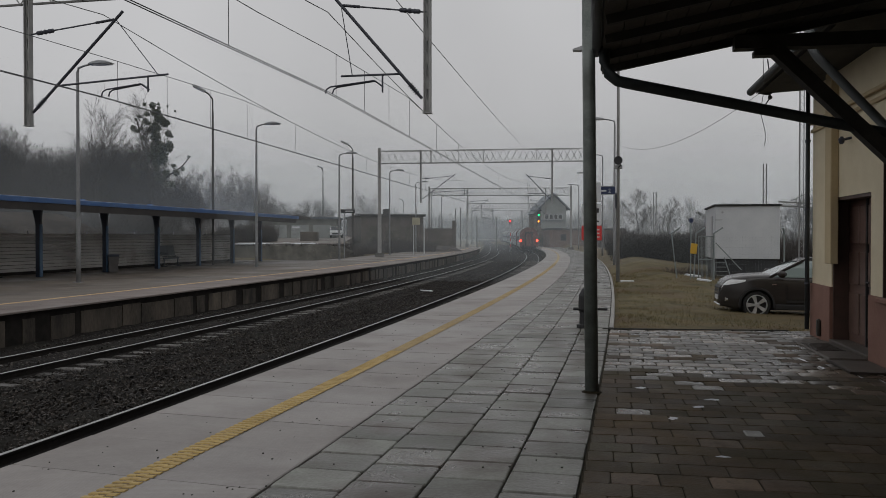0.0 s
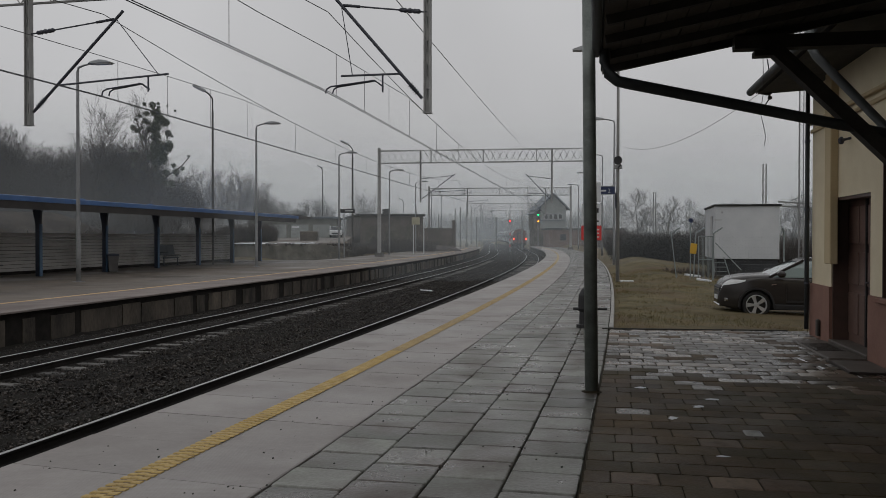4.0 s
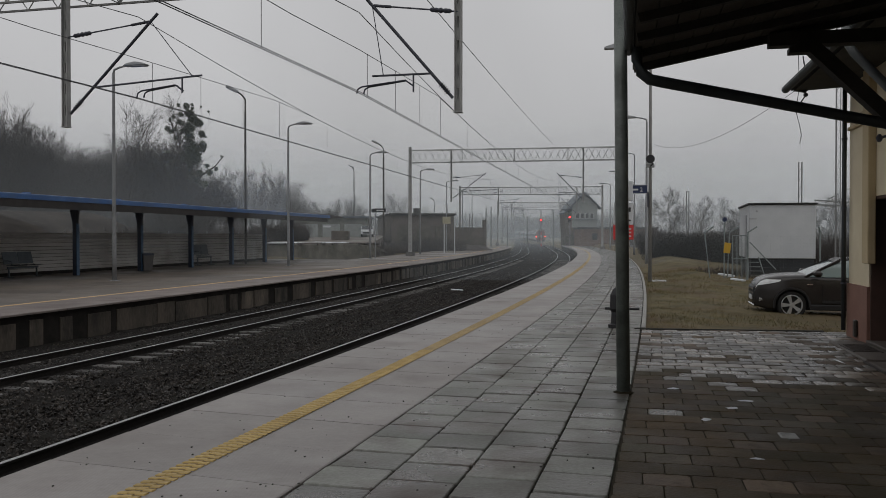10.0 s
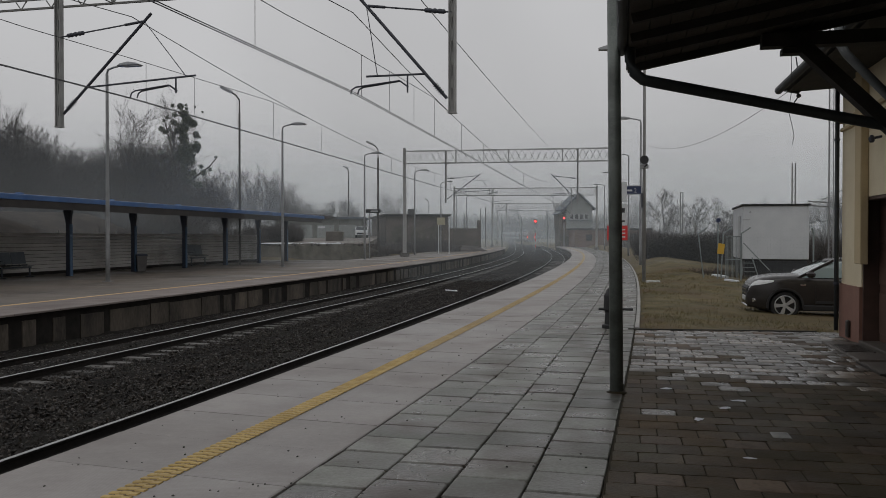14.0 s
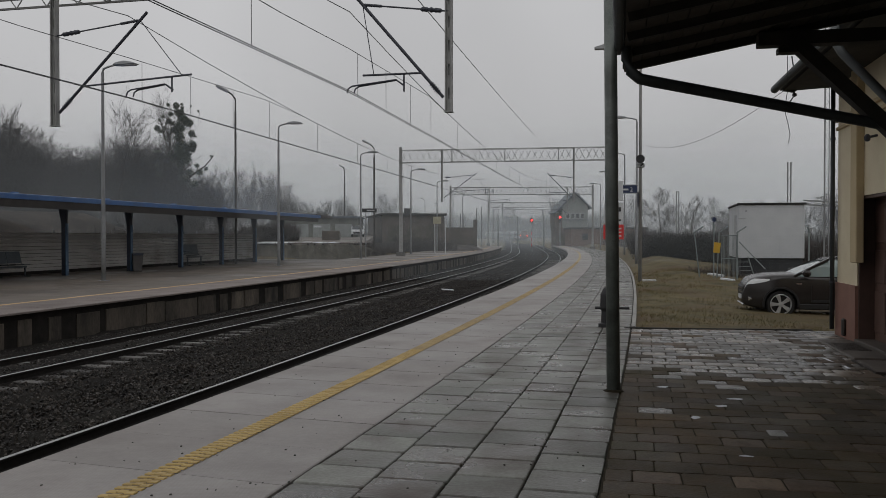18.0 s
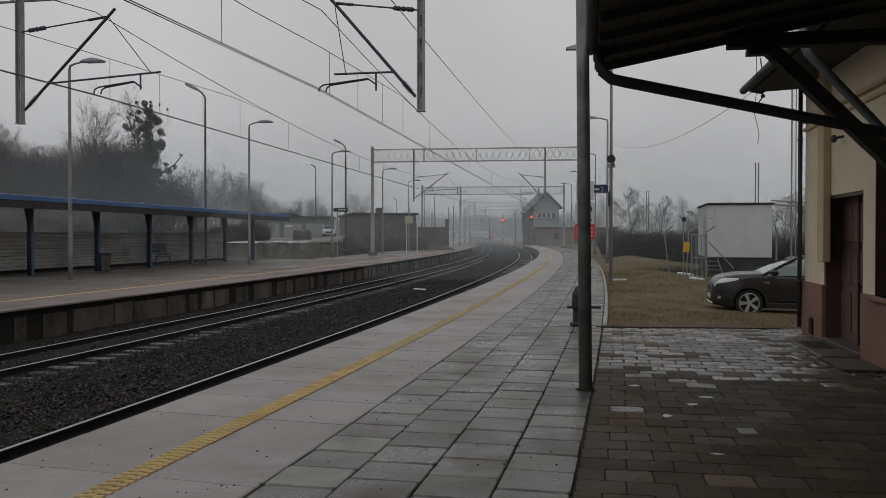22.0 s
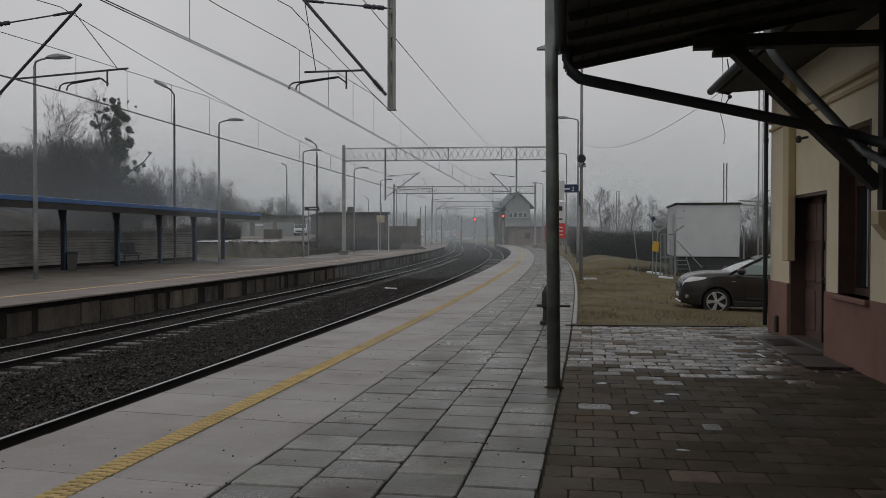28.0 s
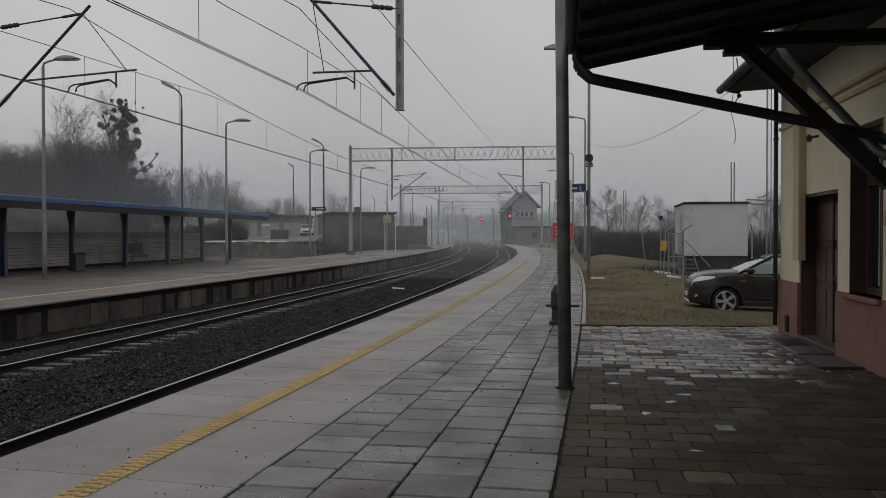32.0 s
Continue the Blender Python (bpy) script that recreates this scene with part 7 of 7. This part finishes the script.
    bm = B()
    rod(bm, (0, 0, -0.05), (0, 0, 3.9), 0.04, seg=8)
    part("post", bm, M_STEEL, t)
    bm = B()
    box(bm, -0.3, 0.9, -0.06, 0.0, 3.65, 3.95, 0.02)
    p = part("panel", bm, M_BLACK, t)
    bm = B()
    box(bm, 0.1, 0.7, -0.068, -0.061, 3.77, 3.84)
    part("text_bar", bm, M_WHITE, p)
    t = thing("sand_heap", "low brown heap of earth at the platform end", "heap", arc_pose(108, -13.5, -0.1))
    bm = B()
    bmesh.ops.create_uvsphere(bm, u_segments=18, v_segments=9, radius=1.0)
    for v in bm.verts:
        v.co = Vector((v.co.x * 3.2, v.co.y * 2.0, max(-0.1, v.co.z * 0.8))) + Vector((0, 0, 0.25 * noise.noise(v.co * 2.5)))
    part("mound", bm, M_SCRUB, t)


yard()


# ---- the bank behind the shelter ----
def bank():
    bm = B()
    prof = ((-24.6, 0.0), (-26.5, 0.9), (-28.5, 2.3), (-31.0, 3.2), (-38.0, 3.5), (-60.0, 2.8), (-95.0, 1.0), (-96.0, -1.2))
    prev = None
    for i in range(48):
        s = -14 + i * 1.6
        drop = min(1.0, max(0.0, (61 - s) / 8))
        row = []
        for j, (n, z) in enumerate(prof):
            k = noise.noise((s * 0.25, n * 0.25, 2))
            row.append(bm.verts.new(arc(s, n + 0.5 * k, z * (drop + (1 - drop) * 0.2) + 0.25 * k * (0 < j < 7) - 0.05)))
        if prev:
            for j in range(len(prof) - 1):
                bm.faces.new((prev[j], prev[j + 1], row[j + 1], row[j]))
        prev = row
    setting("bank", bm, M_BANK, "brown earth bank with dead grass behind the shelter", "bank", smooth=True)


bank()


# ---- trees ----
def branch_mesh(name, seed, height, spread, counts, trunk_r, material, lean=0.0, up=0.55, start=0.25, thin=0.003):
    """A bare tree: tapered three- to six-sided limbs, each carrying shorter ones."""
    local = random.Random(seed)
    verts, faces = [], []

    def limb(p, d, length, r, level):
        sides = 6 if level == 0 else 4 if level == 1 else 3
        steps = 5 if level < 2 else 3 if level < 3 else 2
        pts, q, dd = [p], p.copy(), d.copy()
        for i in range(steps):
            dd = (dd + Vector((local.uniform(-1, 1), local.uniform(-1, 1), local.uniform(-0.4, 0.7))) * (0.12 if level == 0 else 0.32) + Vector((0, 0, 0.0 if level == 0 else 0.06))).normalized()
            q = q + dd * length / steps
            pts.append(q.copy())
        base = len(verts)
        for i, c in enumerate(pts):
            rr = max(thin, r * (1 - 0.75 * i / steps))
            t = dd
            u = t.cross(Vector((0.3, 0.2, 0.9)))
            u = u.normalized() if u.length > 0.05 else Vector((1, 0, 0))
            v = t.cross(u)
            for k in range(sides):
                a = k * math.tau / sides
                verts.append(tuple(c + (u * math.cos(a) + v * math.sin(a)) * rr))
        for i in range(steps):
            for k in range(sides):
                faces.append((base + i * sides + k, base + i * sides + (k + 1) % sides, base + (i + 1) * sides + (k + 1) % sides, base + (i + 1) * sides + k))
        if level < len(counts):
            for i in range(counts[level]):
                f = start + (1 - start) * (i + local.random()) / counts[level] if level == 0 else 0.25 + 0.75 * (i + local.random()) / counts[level]
                f = min(f, 0.98)
                j = min(int(f * steps), steps - 1)
                o = pts[j].lerp(pts[j + 1], f * steps - j)
                a = local.uniform(0, math.tau)
                side = Vector((math.cos(a), math.sin(a), 0))
                nd = (dd * up + side * spread + Vector((0, 0, 0.35))).normalized() if level == 0 else (d * 0.8 + Vector((local.uniform(-1, 1), local.uniform(-1, 1), local.uniform(-0.5, 0.9))) * 0.9).normalized()
                nl = length * ((0.62 - 0.3 * f) if level == 0 else local.uniform(0.35, 0.6))
                limb(o, nd, nl, r * (1 - 0.7 * f) * (0.36 if level == 0 else 0.5), level + 1)

    limb(Vector((0, 0, -0.4)), Vector((lean, 0, 1)).normalized(), height, trunk_r, 0)
    me = bpy.data.meshes.new(name)
    me.from_pydata(verts, [], faces)
    me.materials.append(material)
    return me


CROWN = [branch_mesh("crown", 20 + i, h, sp, c, 0.0001 + r, M_TWIG, 0.03 * (i - 1), 0.5, st, 0.0085) for i, (h, sp, c, r, st) in enumerate((
    (12.0, 0.9, (20, 8, 5, 3), 0.15, 0.22), (10.0, 1.1, (20, 8, 5, 3), 0.13, 0.15), (13.0, 0.7, (22, 7, 5, 3), 0.14, 0.22), (7.0, 1.1, (20, 8, 5, 3), 0.09, 0.05), (11.0, 0.55, (14, 7, 4, 2), 0.17, 0.42)))]


FAR_CROWN = [branch_mesh("crown", 60 + i, h, sp, c, r, M_TWIG, 0.0, 0.5, 0.2, 0.009) for i, (h, sp, c, r) in enumerate(((9.0, 1.0, (14, 7, 5, 4), 0.12), (9.0, 0.8, (15, 7, 5, 4), 0.12)))]


def bare_tree(x, y, k, scale, turn, label, group, z=0.0, slim=1.0):
    t = thing("bare_tree", label, "tree", pose(x, y, z, 0, 0, turn), group)
    m = Matrix.Diagonal((scale * slim, scale * slim, scale, 1))
    share("crown", FAR_CROWN[k - 5] if k > 4 else CROWN[k], t, m)
    bm = B()
    rod(bm, (0, 0, -0.5), (0.03, 0, 1.6 * scale), 0.22 * scale, 0.17 * scale, 8)
    part("trunk", bm, M_BARK, t)
    return t


def leaf_clump(verts, faces, c, r, count, size, local, squash=1.0):
    for i in range(count):
        d = Vector((local.gauss(0, 1), local.gauss(0, 1), local.gauss(0, 1))).normalized() * r * local.random() ** 0.35
        p = Vector(c) + Vector((d.x, d.y, d.z * squash))
        u = Vector((local.uniform(-1, 1), local.uniform(-1, 1), local.uniform(-1, 1))).normalized() * size * local.uniform(0.6, 1.3)
        v = u.cross(Vector((local.uniform(-1, 1), local.uniform(-1, 1), local.uniform(-1, 1)))).normalized() * size * 0.6
        b = len(verts)
        verts += [tuple(p - u), tuple(p + v), tuple(p + u), tuple(p - v)]
        faces.append((b, b + 1, b + 2, b + 3))


def raw_part(name, verts, faces, material, parent, label=""):
    me = bpy.data.meshes.new(name)
    me.from_pydata(verts, [], faces)
    me.materials.append(material)
    ob = new(name, me)
    ob.parent = parent
    if label:
        tagged(ob, label)
    return ob


def ivy_tree():
    t = thing("ivy_clad_tree", "tall bare tree thick with ivy and round mistletoe clumps", "tree", pose(-25.2, 75, 1.0))
    share("crown", branch_mesh("crown", 91, 12.2, 0.34, (13, 6, 5, 4), 0.22, M_TWIG, 0.01, 0.75, 0.42, 0.007), t, Matrix.Diagonal((0.7, 0.7, 0.8, 1)))
    bm = B()
    rod(bm, (0, 0, -1.2), (0.05, 0, 3.2), 0.34, 0.24, 10)
    part("trunk", bm, M_BARK, t)
    for path in (((-0.2, 0, 4.5), (-0.8, 0.1, 7.0), (-1.3, 0.1, 9.2), (-1.8, 0, 11.2)), ((0.1, 0, 5.2), (1.0, 0.2, 6.2), (2.2, 0.1, 7.0), (3.0, 0, 7.9)), ((-0.4, 0, 5.6), (-1.4, 0, 7.6), (-2.3, 0, 8.4))):
        bm = B()
        tube(bm, path, [0.10, 0.07, 0.05, 0.03][:len(path)], 6)
        part("limb", bm, M_BARK, t)
    local = random.Random(41)
    # ivy round the stem: x, z, half-width, half-height
    for x, z, rx, rz in ((0.0, 6.4, 0.28, 0.9), (0.05, 7.6, 0.5, 0.8), (0.15, 8.4, 0.75, 0.9), (0.35, 7.7, 0.6, 0.7), (1.1, 8.7, 0.35, 0.55), (-0.1, 9.6, 0.45, 0.5), (-0.1, 10.4, 0.4, 0.5), (0.3, 11.1, 0.5, 0.45), (0.75, 10.8, 0.45, 0.35), (-0.1, 11.7, 0.45, 0.35), (-1.5, 7.1, 0.7, 0.55), (-0.8, 7.8, 0.28, 0.55), (-1.8, 6.4, 0.42, 0.4), (-2.1, 8.3, 0.36, 0.12), (0.8, 6.4, 0.36, 0.32), (0.4, 5.8, 0.5, 0.35), (1.2, 5.4, 0.5, 0.3)):
        v2, f2 = [], []
        for i in range(int(900 * rx * rz / 0.3)):
            d = Vector((local.gauss(0, 1), local.gauss(0, 1), local.gauss(0, 1))).normalized() * local.random() ** 0.4
            lump = 1 + 0.35 * noise.noise((d.x * 2.2 + x * 3, d.y * 2.2, d.z * 2.2 + z))
            leaf_clump(v2, f2, (x + d.x * rx * lump, d.y * rx * 0.8, z + d.z * rz * lump), 0.05, 1, 0.085, local)
        raw_part("ivy", v2, f2, M_IVY, t, "dark grey-green ivy wrapping the stem")
    for x, z, r in ((-1.2, 12.5, 0.18), (-0.5, 12.4, 0.31), (0.1, 12.5, 0.15), (0.3, 12.1, 0.17), (0.9, 12.3, 0.11), (-0.9, 11.6, 0.26), (-1.6, 11.4, 0.17), (-1.85, 11.1, 0.15), (-0.9, 10.9, 0.28), (-0.55, 10.7, 0.17), (-2.2, 10.4, 0.28), (-1.75, 10.1, 0.22), (-1.4, 10.3, 0.17), (-1.25, 9.5, 0.2), (-0.7, 10.2, 0.31), (0.0, 10.4, 0.32), (0.9, 9.9, 0.31), (1.35, 9.6, 0.11), (1.6, 11.85, 0.11), (1.8, 6.45, 0.32), (2.15, 6.8, 0.19), (2.9, 7.8, 0.12), (1.5, 7.0, 0.22)):
        v2, f2 = [], []
        leaf_clump(v2, f2, (x, local.uniform(-0.5, 0.5), z), r, int(330 * (r / 0.3) ** 2), 0.06, local)
        raw_part("mistletoe", v2, f2, M_IVY, t)


ivy_tree()
CROWN_TALL = [max(v.co.z for v in me.vertices) for me in CROWN]
# single trees
bare_tree(-27.7, 66, 4, 13.4 / max(v.co.z for v in CROWN[4].vertices), 20, "slender bare birch-like tree", "bare trees", 0.5, 0.78)
for x, y, sc in ((-34.6, 61, 0.86), (-37.5, 63, 0.95), (-40.5, 62, 1.0)):
    bare_tree(x, y, 1, sc, x * 50, "broad bare tree at the edge of the thicket", "bare trees", 0.5, 0.72)
for u, h in ((-0.406, 9.0), (-0.395, 10.4), (-0.37, 10.8), (-0.357, 9.0), (-0.345, 7.6), (-0.455, 9.0), (-0.49, 10.5)):
    bare_tree(u * 69, 69, 1 if h > 10 else 0, (h - 1.5) / CROWN_TALL[1 if h > 10 else 0], u * 9000, "bare spreading tree at the edge of the thicket", "bare trees", 1.5, 0.85)
for x, sc in ((-23.3, 0.72), (-20.6, 0.6), (-25.5, 0.6)):
    bare_tree(x, 150, 3, sc * 1.3, x * 70, "rounded hazy tree behind the yard", "distant trees")
bare_tree(-15.6, 170, 1, 0.85, 30, "rounded hazy tree behind the yard", "distant trees")
# the thicket on the bank behind the shelter: real trees, one by one


def stepped(table, x):
    """Straight lines between the (x, value) pairs of a short table."""
    for (xa, va), (xb, vb) in zip(table, table[1:]):
        if x <= xb:
            return va + (vb - va) * max(0.0, (x - xa) / (xb - xa))
    return table[-1][1]


local = random.Random(77)
# the crown line's height over the bank, by how far a tree stands to the side of the line of sight (x over y)
CROWN_LINE = [(-0.95, 14.5), (-0.56, 12.8), (-0.52, 11.6), (-0.495, 9.8), (-0.47, 9.0), (-0.43, 9.2), (-0.41, 10.2), (-0.36, 10.4), (-0.335, 8.4), (-0.307, 6.8), (-0.285, 5.4)]
for i in range(150):
    u = -0.95 + 0.67 * ((i * 0.618) % 1.0)
    y = (61 if u < -0.45 else 77) + 18 * local.random()
    x = u * y
    z = 2.1 if x < -27 else 1.0
    k = (i + i // 4) % 4
    sc = (stepped(CROWN_LINE, u) * y / 68 - z) / CROWN_TALL[k] * local.uniform(0.7, 1.02)
    bare_tree(x, y, k, sc, local.uniform(0, 360), "bare winter tree in a dense brown thicket", "thicket on the bank", z, 0.8)
FAR_LINE = [(-0.6, 15.0), (-0.30, 15.0), (-0.225, 13.6), (-0.19, 12.0), (-0.165, 6.0), (-0.1, 4.5)]
for i in range(60):
    u = -0.5 + 0.38 * ((i * 0.618 + 0.3) % 1.0)
    y = 126 + 30 * local.random()
    bare_tree(u * y, y, i % 4, stepped(FAR_LINE, u) / CROWN_TALL[i % 4] * local.uniform(0.62, 1.0), local.uniform(0, 360), "pale distant bare tree", "distant trees", 0.0, 0.6)
for i in range(40):
    x = -95 + 170 * ((i * 0.618 + 0.1) % 1.0)
    if -16 < x < 34:
        continue
    bare_tree(x, 250 + 60 * local.random(), i % 4, local.uniform(0.7, 1.2), local.uniform(0, 360), "far bare tree beyond the tracks", "far trees")
for x, y, k, sc in ((25.3, 110, 5, 0.70), (29.2, 110, 6, 0.60), (36.0, 118, 3, 0.62), (31.0, 128, 3, 0.7), (46, 135, 1, 0.6), (50, 128, 3, 0.8), (39.5, 120, 2, 0.4), (41.5, 121, 3, 0.55), (54, 125, 1, 0.7), (30, 100, 3, 0.6), (34.5, 92, 3, 0.62), (38, 90, 3, 0.7), (41, 92, 3, 0.66), (44, 90, 3, 0.7), (47, 92, 3, 0.66)):
    bare_tree(x, y, k, sc, rng.uniform(0, 360), "bare tree behind the equipment hut", "trees behind the hut", -0.2)


def scrub(name, label, category, areas, count, length, material, seed, lean=0.5):
    """Thin upright twigs over some strips of ground: (x0, x1, y0, y1, z, scale)."""
    local = random.Random(seed)
    verts, faces = [], []
    total = sum(abs((a[1] - a[0]) * (a[3] - a[2])) for a in areas)
    for x0, x1, y0, y1, z, sc in areas:
        for i in range(int(count * abs((x1 - x0) * (y1 - y0)) / total)):
            p = Vector((local.uniform(x0, x1), local.uniform(y0, y1), z))
            d = Vector((local.uniform(-lean, lean), local.uniform(-lean, lean), 1)).normalized()
            L = length * sc * local.uniform(0.4, 1.1) * (0.85 + 0.35 * noise.noise((p.x * 0.16, p.y * 0.05, seed)))
            w = L * 0.0028 + 0.006
            q = p + d * L * 0.55
            e = q + (d + Vector((local.uniform(-0.5, 0.5), local.uniform(-0.5, 0.5), 0))).normalized() * L * 0.5
            b = len(verts)
            s = Vector((w, w * local.uniform(-1, 1), 0))
            verts += [tuple(p - s), tuple(p + s), tuple(q + s * 0.7), tuple(q - s * 0.7), tuple(e)]
            faces += [(b, b + 1, b + 2, b + 3), (b + 3, b + 2, b + 4)]
            for k in range(8):
                o = p.lerp(q, local.uniform(0.25, 1.0))
                g = o + Vector((local.uniform(-1, 1), local.uniform(-1, 1), local.uniform(0.2, 1.0))).normalized() * L * local.uniform(0.2, 0.45)
                b = len(verts)
                verts += [tuple(o - s * 0.6), tuple(o + s * 0.6), tuple(g)]
                faces.append((b, b + 1, b + 2))
    me = bpy.data.meshes.new(name)
    me.from_pydata(verts, [], faces)
    me.materials.append(material)
    return tagged(new(name, me), label, category, "", "stuff")


scrub("bank_scrub", "dense leafless brown scrub on the bank behind the shelter", "scrub", [(-75, -33, 59, 74, 2.2, 1.0), (-33, -23, 63, 74, 2.0, 0.72), (-23, -18, 66, 74, 0.8, 0.8), (-40, -22, 52, 60, 1.4, 0.45), (-32, -26, 20, 34, 1.2, 0.28), (-30, -22, 34, 52, 0.9, 0.28)], 105000, 3.9, M_SCRUB, 4, 1.2)
scrub("shed_scrub", "dark leafless bushes beside the yard building", "scrub", [(-22.0, -17.3, 84, 88, 0.9, 1.0)], 5000, 3.3, M_SCRUB, 5)
scrub("yard_scrub", "dry brown weeds along the yard's edge", "scrub", [(-13, -7.5, 79, 82, 0.0, 0.5), (-13, -7.0, 88, 104, 0.0, 0.6), (-10, -5, 106, 117, 0.0, 0.8), (-12, -1, 103, 112, -0.1, 1.0), (-17, -9, 80, 84, 0.0, 0.8)], 15000, 2.0, M_SCRUB, 6)
scrub("far_scrub", "low hazy band of far scrub", "scrub", [(-120, -10, 160, 200, 0.0, 1.0), (24, 120, 130, 170, -0.2, 1.0)], 13000, 5.0, M_SCRUB, 8)
scrub("hedge_brush", "pale grey leafless brush above the hedge", "scrub", [(13.5, 24, 63, 70, 0.3, 1.0)], 9000, 3.0, M_TWIG, 12)
scrub("far_woods", "hazy grey-blue belt of woodland beyond the tracks", "woods", [(-130, 110, 640, 680, 0.5, 1.0)], 40000, 22.0, M_TWIG, 14, 0.5)
scrub("fence_scrub", "dry weeds and twigs along the fence", "scrub", [(12, 19, 36, 38, -0.3, 0.6), (16.4, 30, 44, 60, 0.0, 1.7), (10.4, 12.2, 37.5, 40, -0.1, 0.6)], 12000, 1.3, M_SCRUB, 9)


def hedge():
    t = thing("hedge", "long dark dense hedge beyond the grass", "hedge", pose(0, 0, 0))
    local = random.Random(15)
    verts, faces = [], []
    for i in range(340):
        u = i / 339
        x = 12.1 + 4.6 * u + local.uniform(-0.3, 0.3)
        y = 59 - 3 * u + local.uniform(-1.0, 1.0)
        h = 1.45 + 0.2 * math.sin(i * 0.21) - 0.4 * max(0.0, 0.12 - u) / 0.12
        leaf_clump(verts, faces, (x, y, 0.35 + local.uniform(0.0, h - 0.3)), 0.42, 130, 0.05, local)
    raw_part("foliage", verts, faces, M_HEDGE, t)
    bm = B()
    for i in range(24):
        u = i / 23
        rod(bm, (12.1 + 4.6 * u, 59 - 3 * u, -0.4), (12.1 + 4.6 * u, 59 - 3 * u, 1.0), 0.05, 0.03, 5)
    part("stems", bm, M_BARK, t)


hedge()


def grass_tufts():
    local = random.Random(21)
    verts, faces = [], []
    for i in range(62000):
        y = 16.0 + 26 * local.random() ** 1.5
        x = local.uniform(2.6, 17)
        n = offset_of(x, y)
        if n < 4.42:
            continue
        # tufts stand close in patches, with trodden earth between
        lush = noise.noise((x * 0.55, y * 0.55, 8)) + 0.5 * noise.noise((x * 1.7, y * 1.7, 2))
        if lush < local.uniform(-0.55, 0.2):
            continue
        z = ground_z(x, y)
        h = local.uniform(0.03, 0.085) * (1.0 + max(0.0, lush) * 1.3)
        a = local.uniform(0, math.tau)
        s = Vector((math.cos(a), math.sin(a), 0)) * (0.0025 + 0.00014 * y)
        p = Vector((x, y, z - 0.01))
        e = p + Vector((local.uniform(-0.07, 0.07), local.uniform(-0.07, 0.07), h))
        b = len(verts)
        verts += [tuple(p - s), tuple(p + s), tuple(e)]
        faces.append((b, b + 1, b + 2))
    me = bpy.data.meshes.new("grass")
    me.from_pydata(verts, [], faces)
    me.materials.append(M_BLADE)
    tagged(new("grass", me), "short dull winter grass with brown blades", "grass", "", "stuff")


grass_tufts()


# ---- mist over the yard and the far tracks, as upright sheets ----
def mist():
    # each sheet veils what lies behind it, so the haze steps up with distance
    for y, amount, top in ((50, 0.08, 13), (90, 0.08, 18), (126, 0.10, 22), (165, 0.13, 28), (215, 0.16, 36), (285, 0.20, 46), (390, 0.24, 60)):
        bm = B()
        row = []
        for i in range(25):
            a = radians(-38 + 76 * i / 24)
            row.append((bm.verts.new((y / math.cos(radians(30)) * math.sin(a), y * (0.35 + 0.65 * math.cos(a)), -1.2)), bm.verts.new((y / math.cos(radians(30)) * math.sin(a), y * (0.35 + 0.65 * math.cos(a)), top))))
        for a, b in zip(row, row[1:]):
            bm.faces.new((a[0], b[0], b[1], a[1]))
        ob = setting("mist_sheet", bm, mist_material("thin_mist", amount, top), "thin upright sheet standing in for mist haze over the tracks", "mist", "stuff")
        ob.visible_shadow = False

    # a further sheet before the thicket, added to lighten it as haze would
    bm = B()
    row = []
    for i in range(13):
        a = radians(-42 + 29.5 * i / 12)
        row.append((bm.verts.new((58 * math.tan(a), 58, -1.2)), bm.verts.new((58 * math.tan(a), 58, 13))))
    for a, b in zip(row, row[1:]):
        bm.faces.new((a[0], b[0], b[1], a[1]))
    ob = setting("mist_sheet", bm, mist_material("thicket_veil", 0.13, 16), "thin sheet added to pale the thicket with haze", "mist", "stuff")
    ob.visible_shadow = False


mist()


# ---- what moves ----
def tail_pose(s):
    return arc_pose(s, -1.52, RAIL_Z)


def motions():
    for i, c in enumerate(COACHES):
        walk(c, [(t, tail_pose(s + 25.2 * i)) for t, s in TAIL])
    # the added flaps cover or bare the glowing lenses as the signal changes
    closed, opened = 0, -88
    for f, z, mt in flaps_b:
        a, b = (opened, closed) if mt is not M_SIGRED else (closed, opened)
        rows = [(0, a), (8.0, a), (8.2, (a + b) / 2), (8.4, b), (32, b)] if mt is not M_SIGRED else [(0, a), (8.5, a), (8.7, (a + b) / 2), (8.9, b), (32, b)]
        walk(f, [(t, pose(-0.2, 0, z, 0, 0, r)) for t, r in rows])


motions()
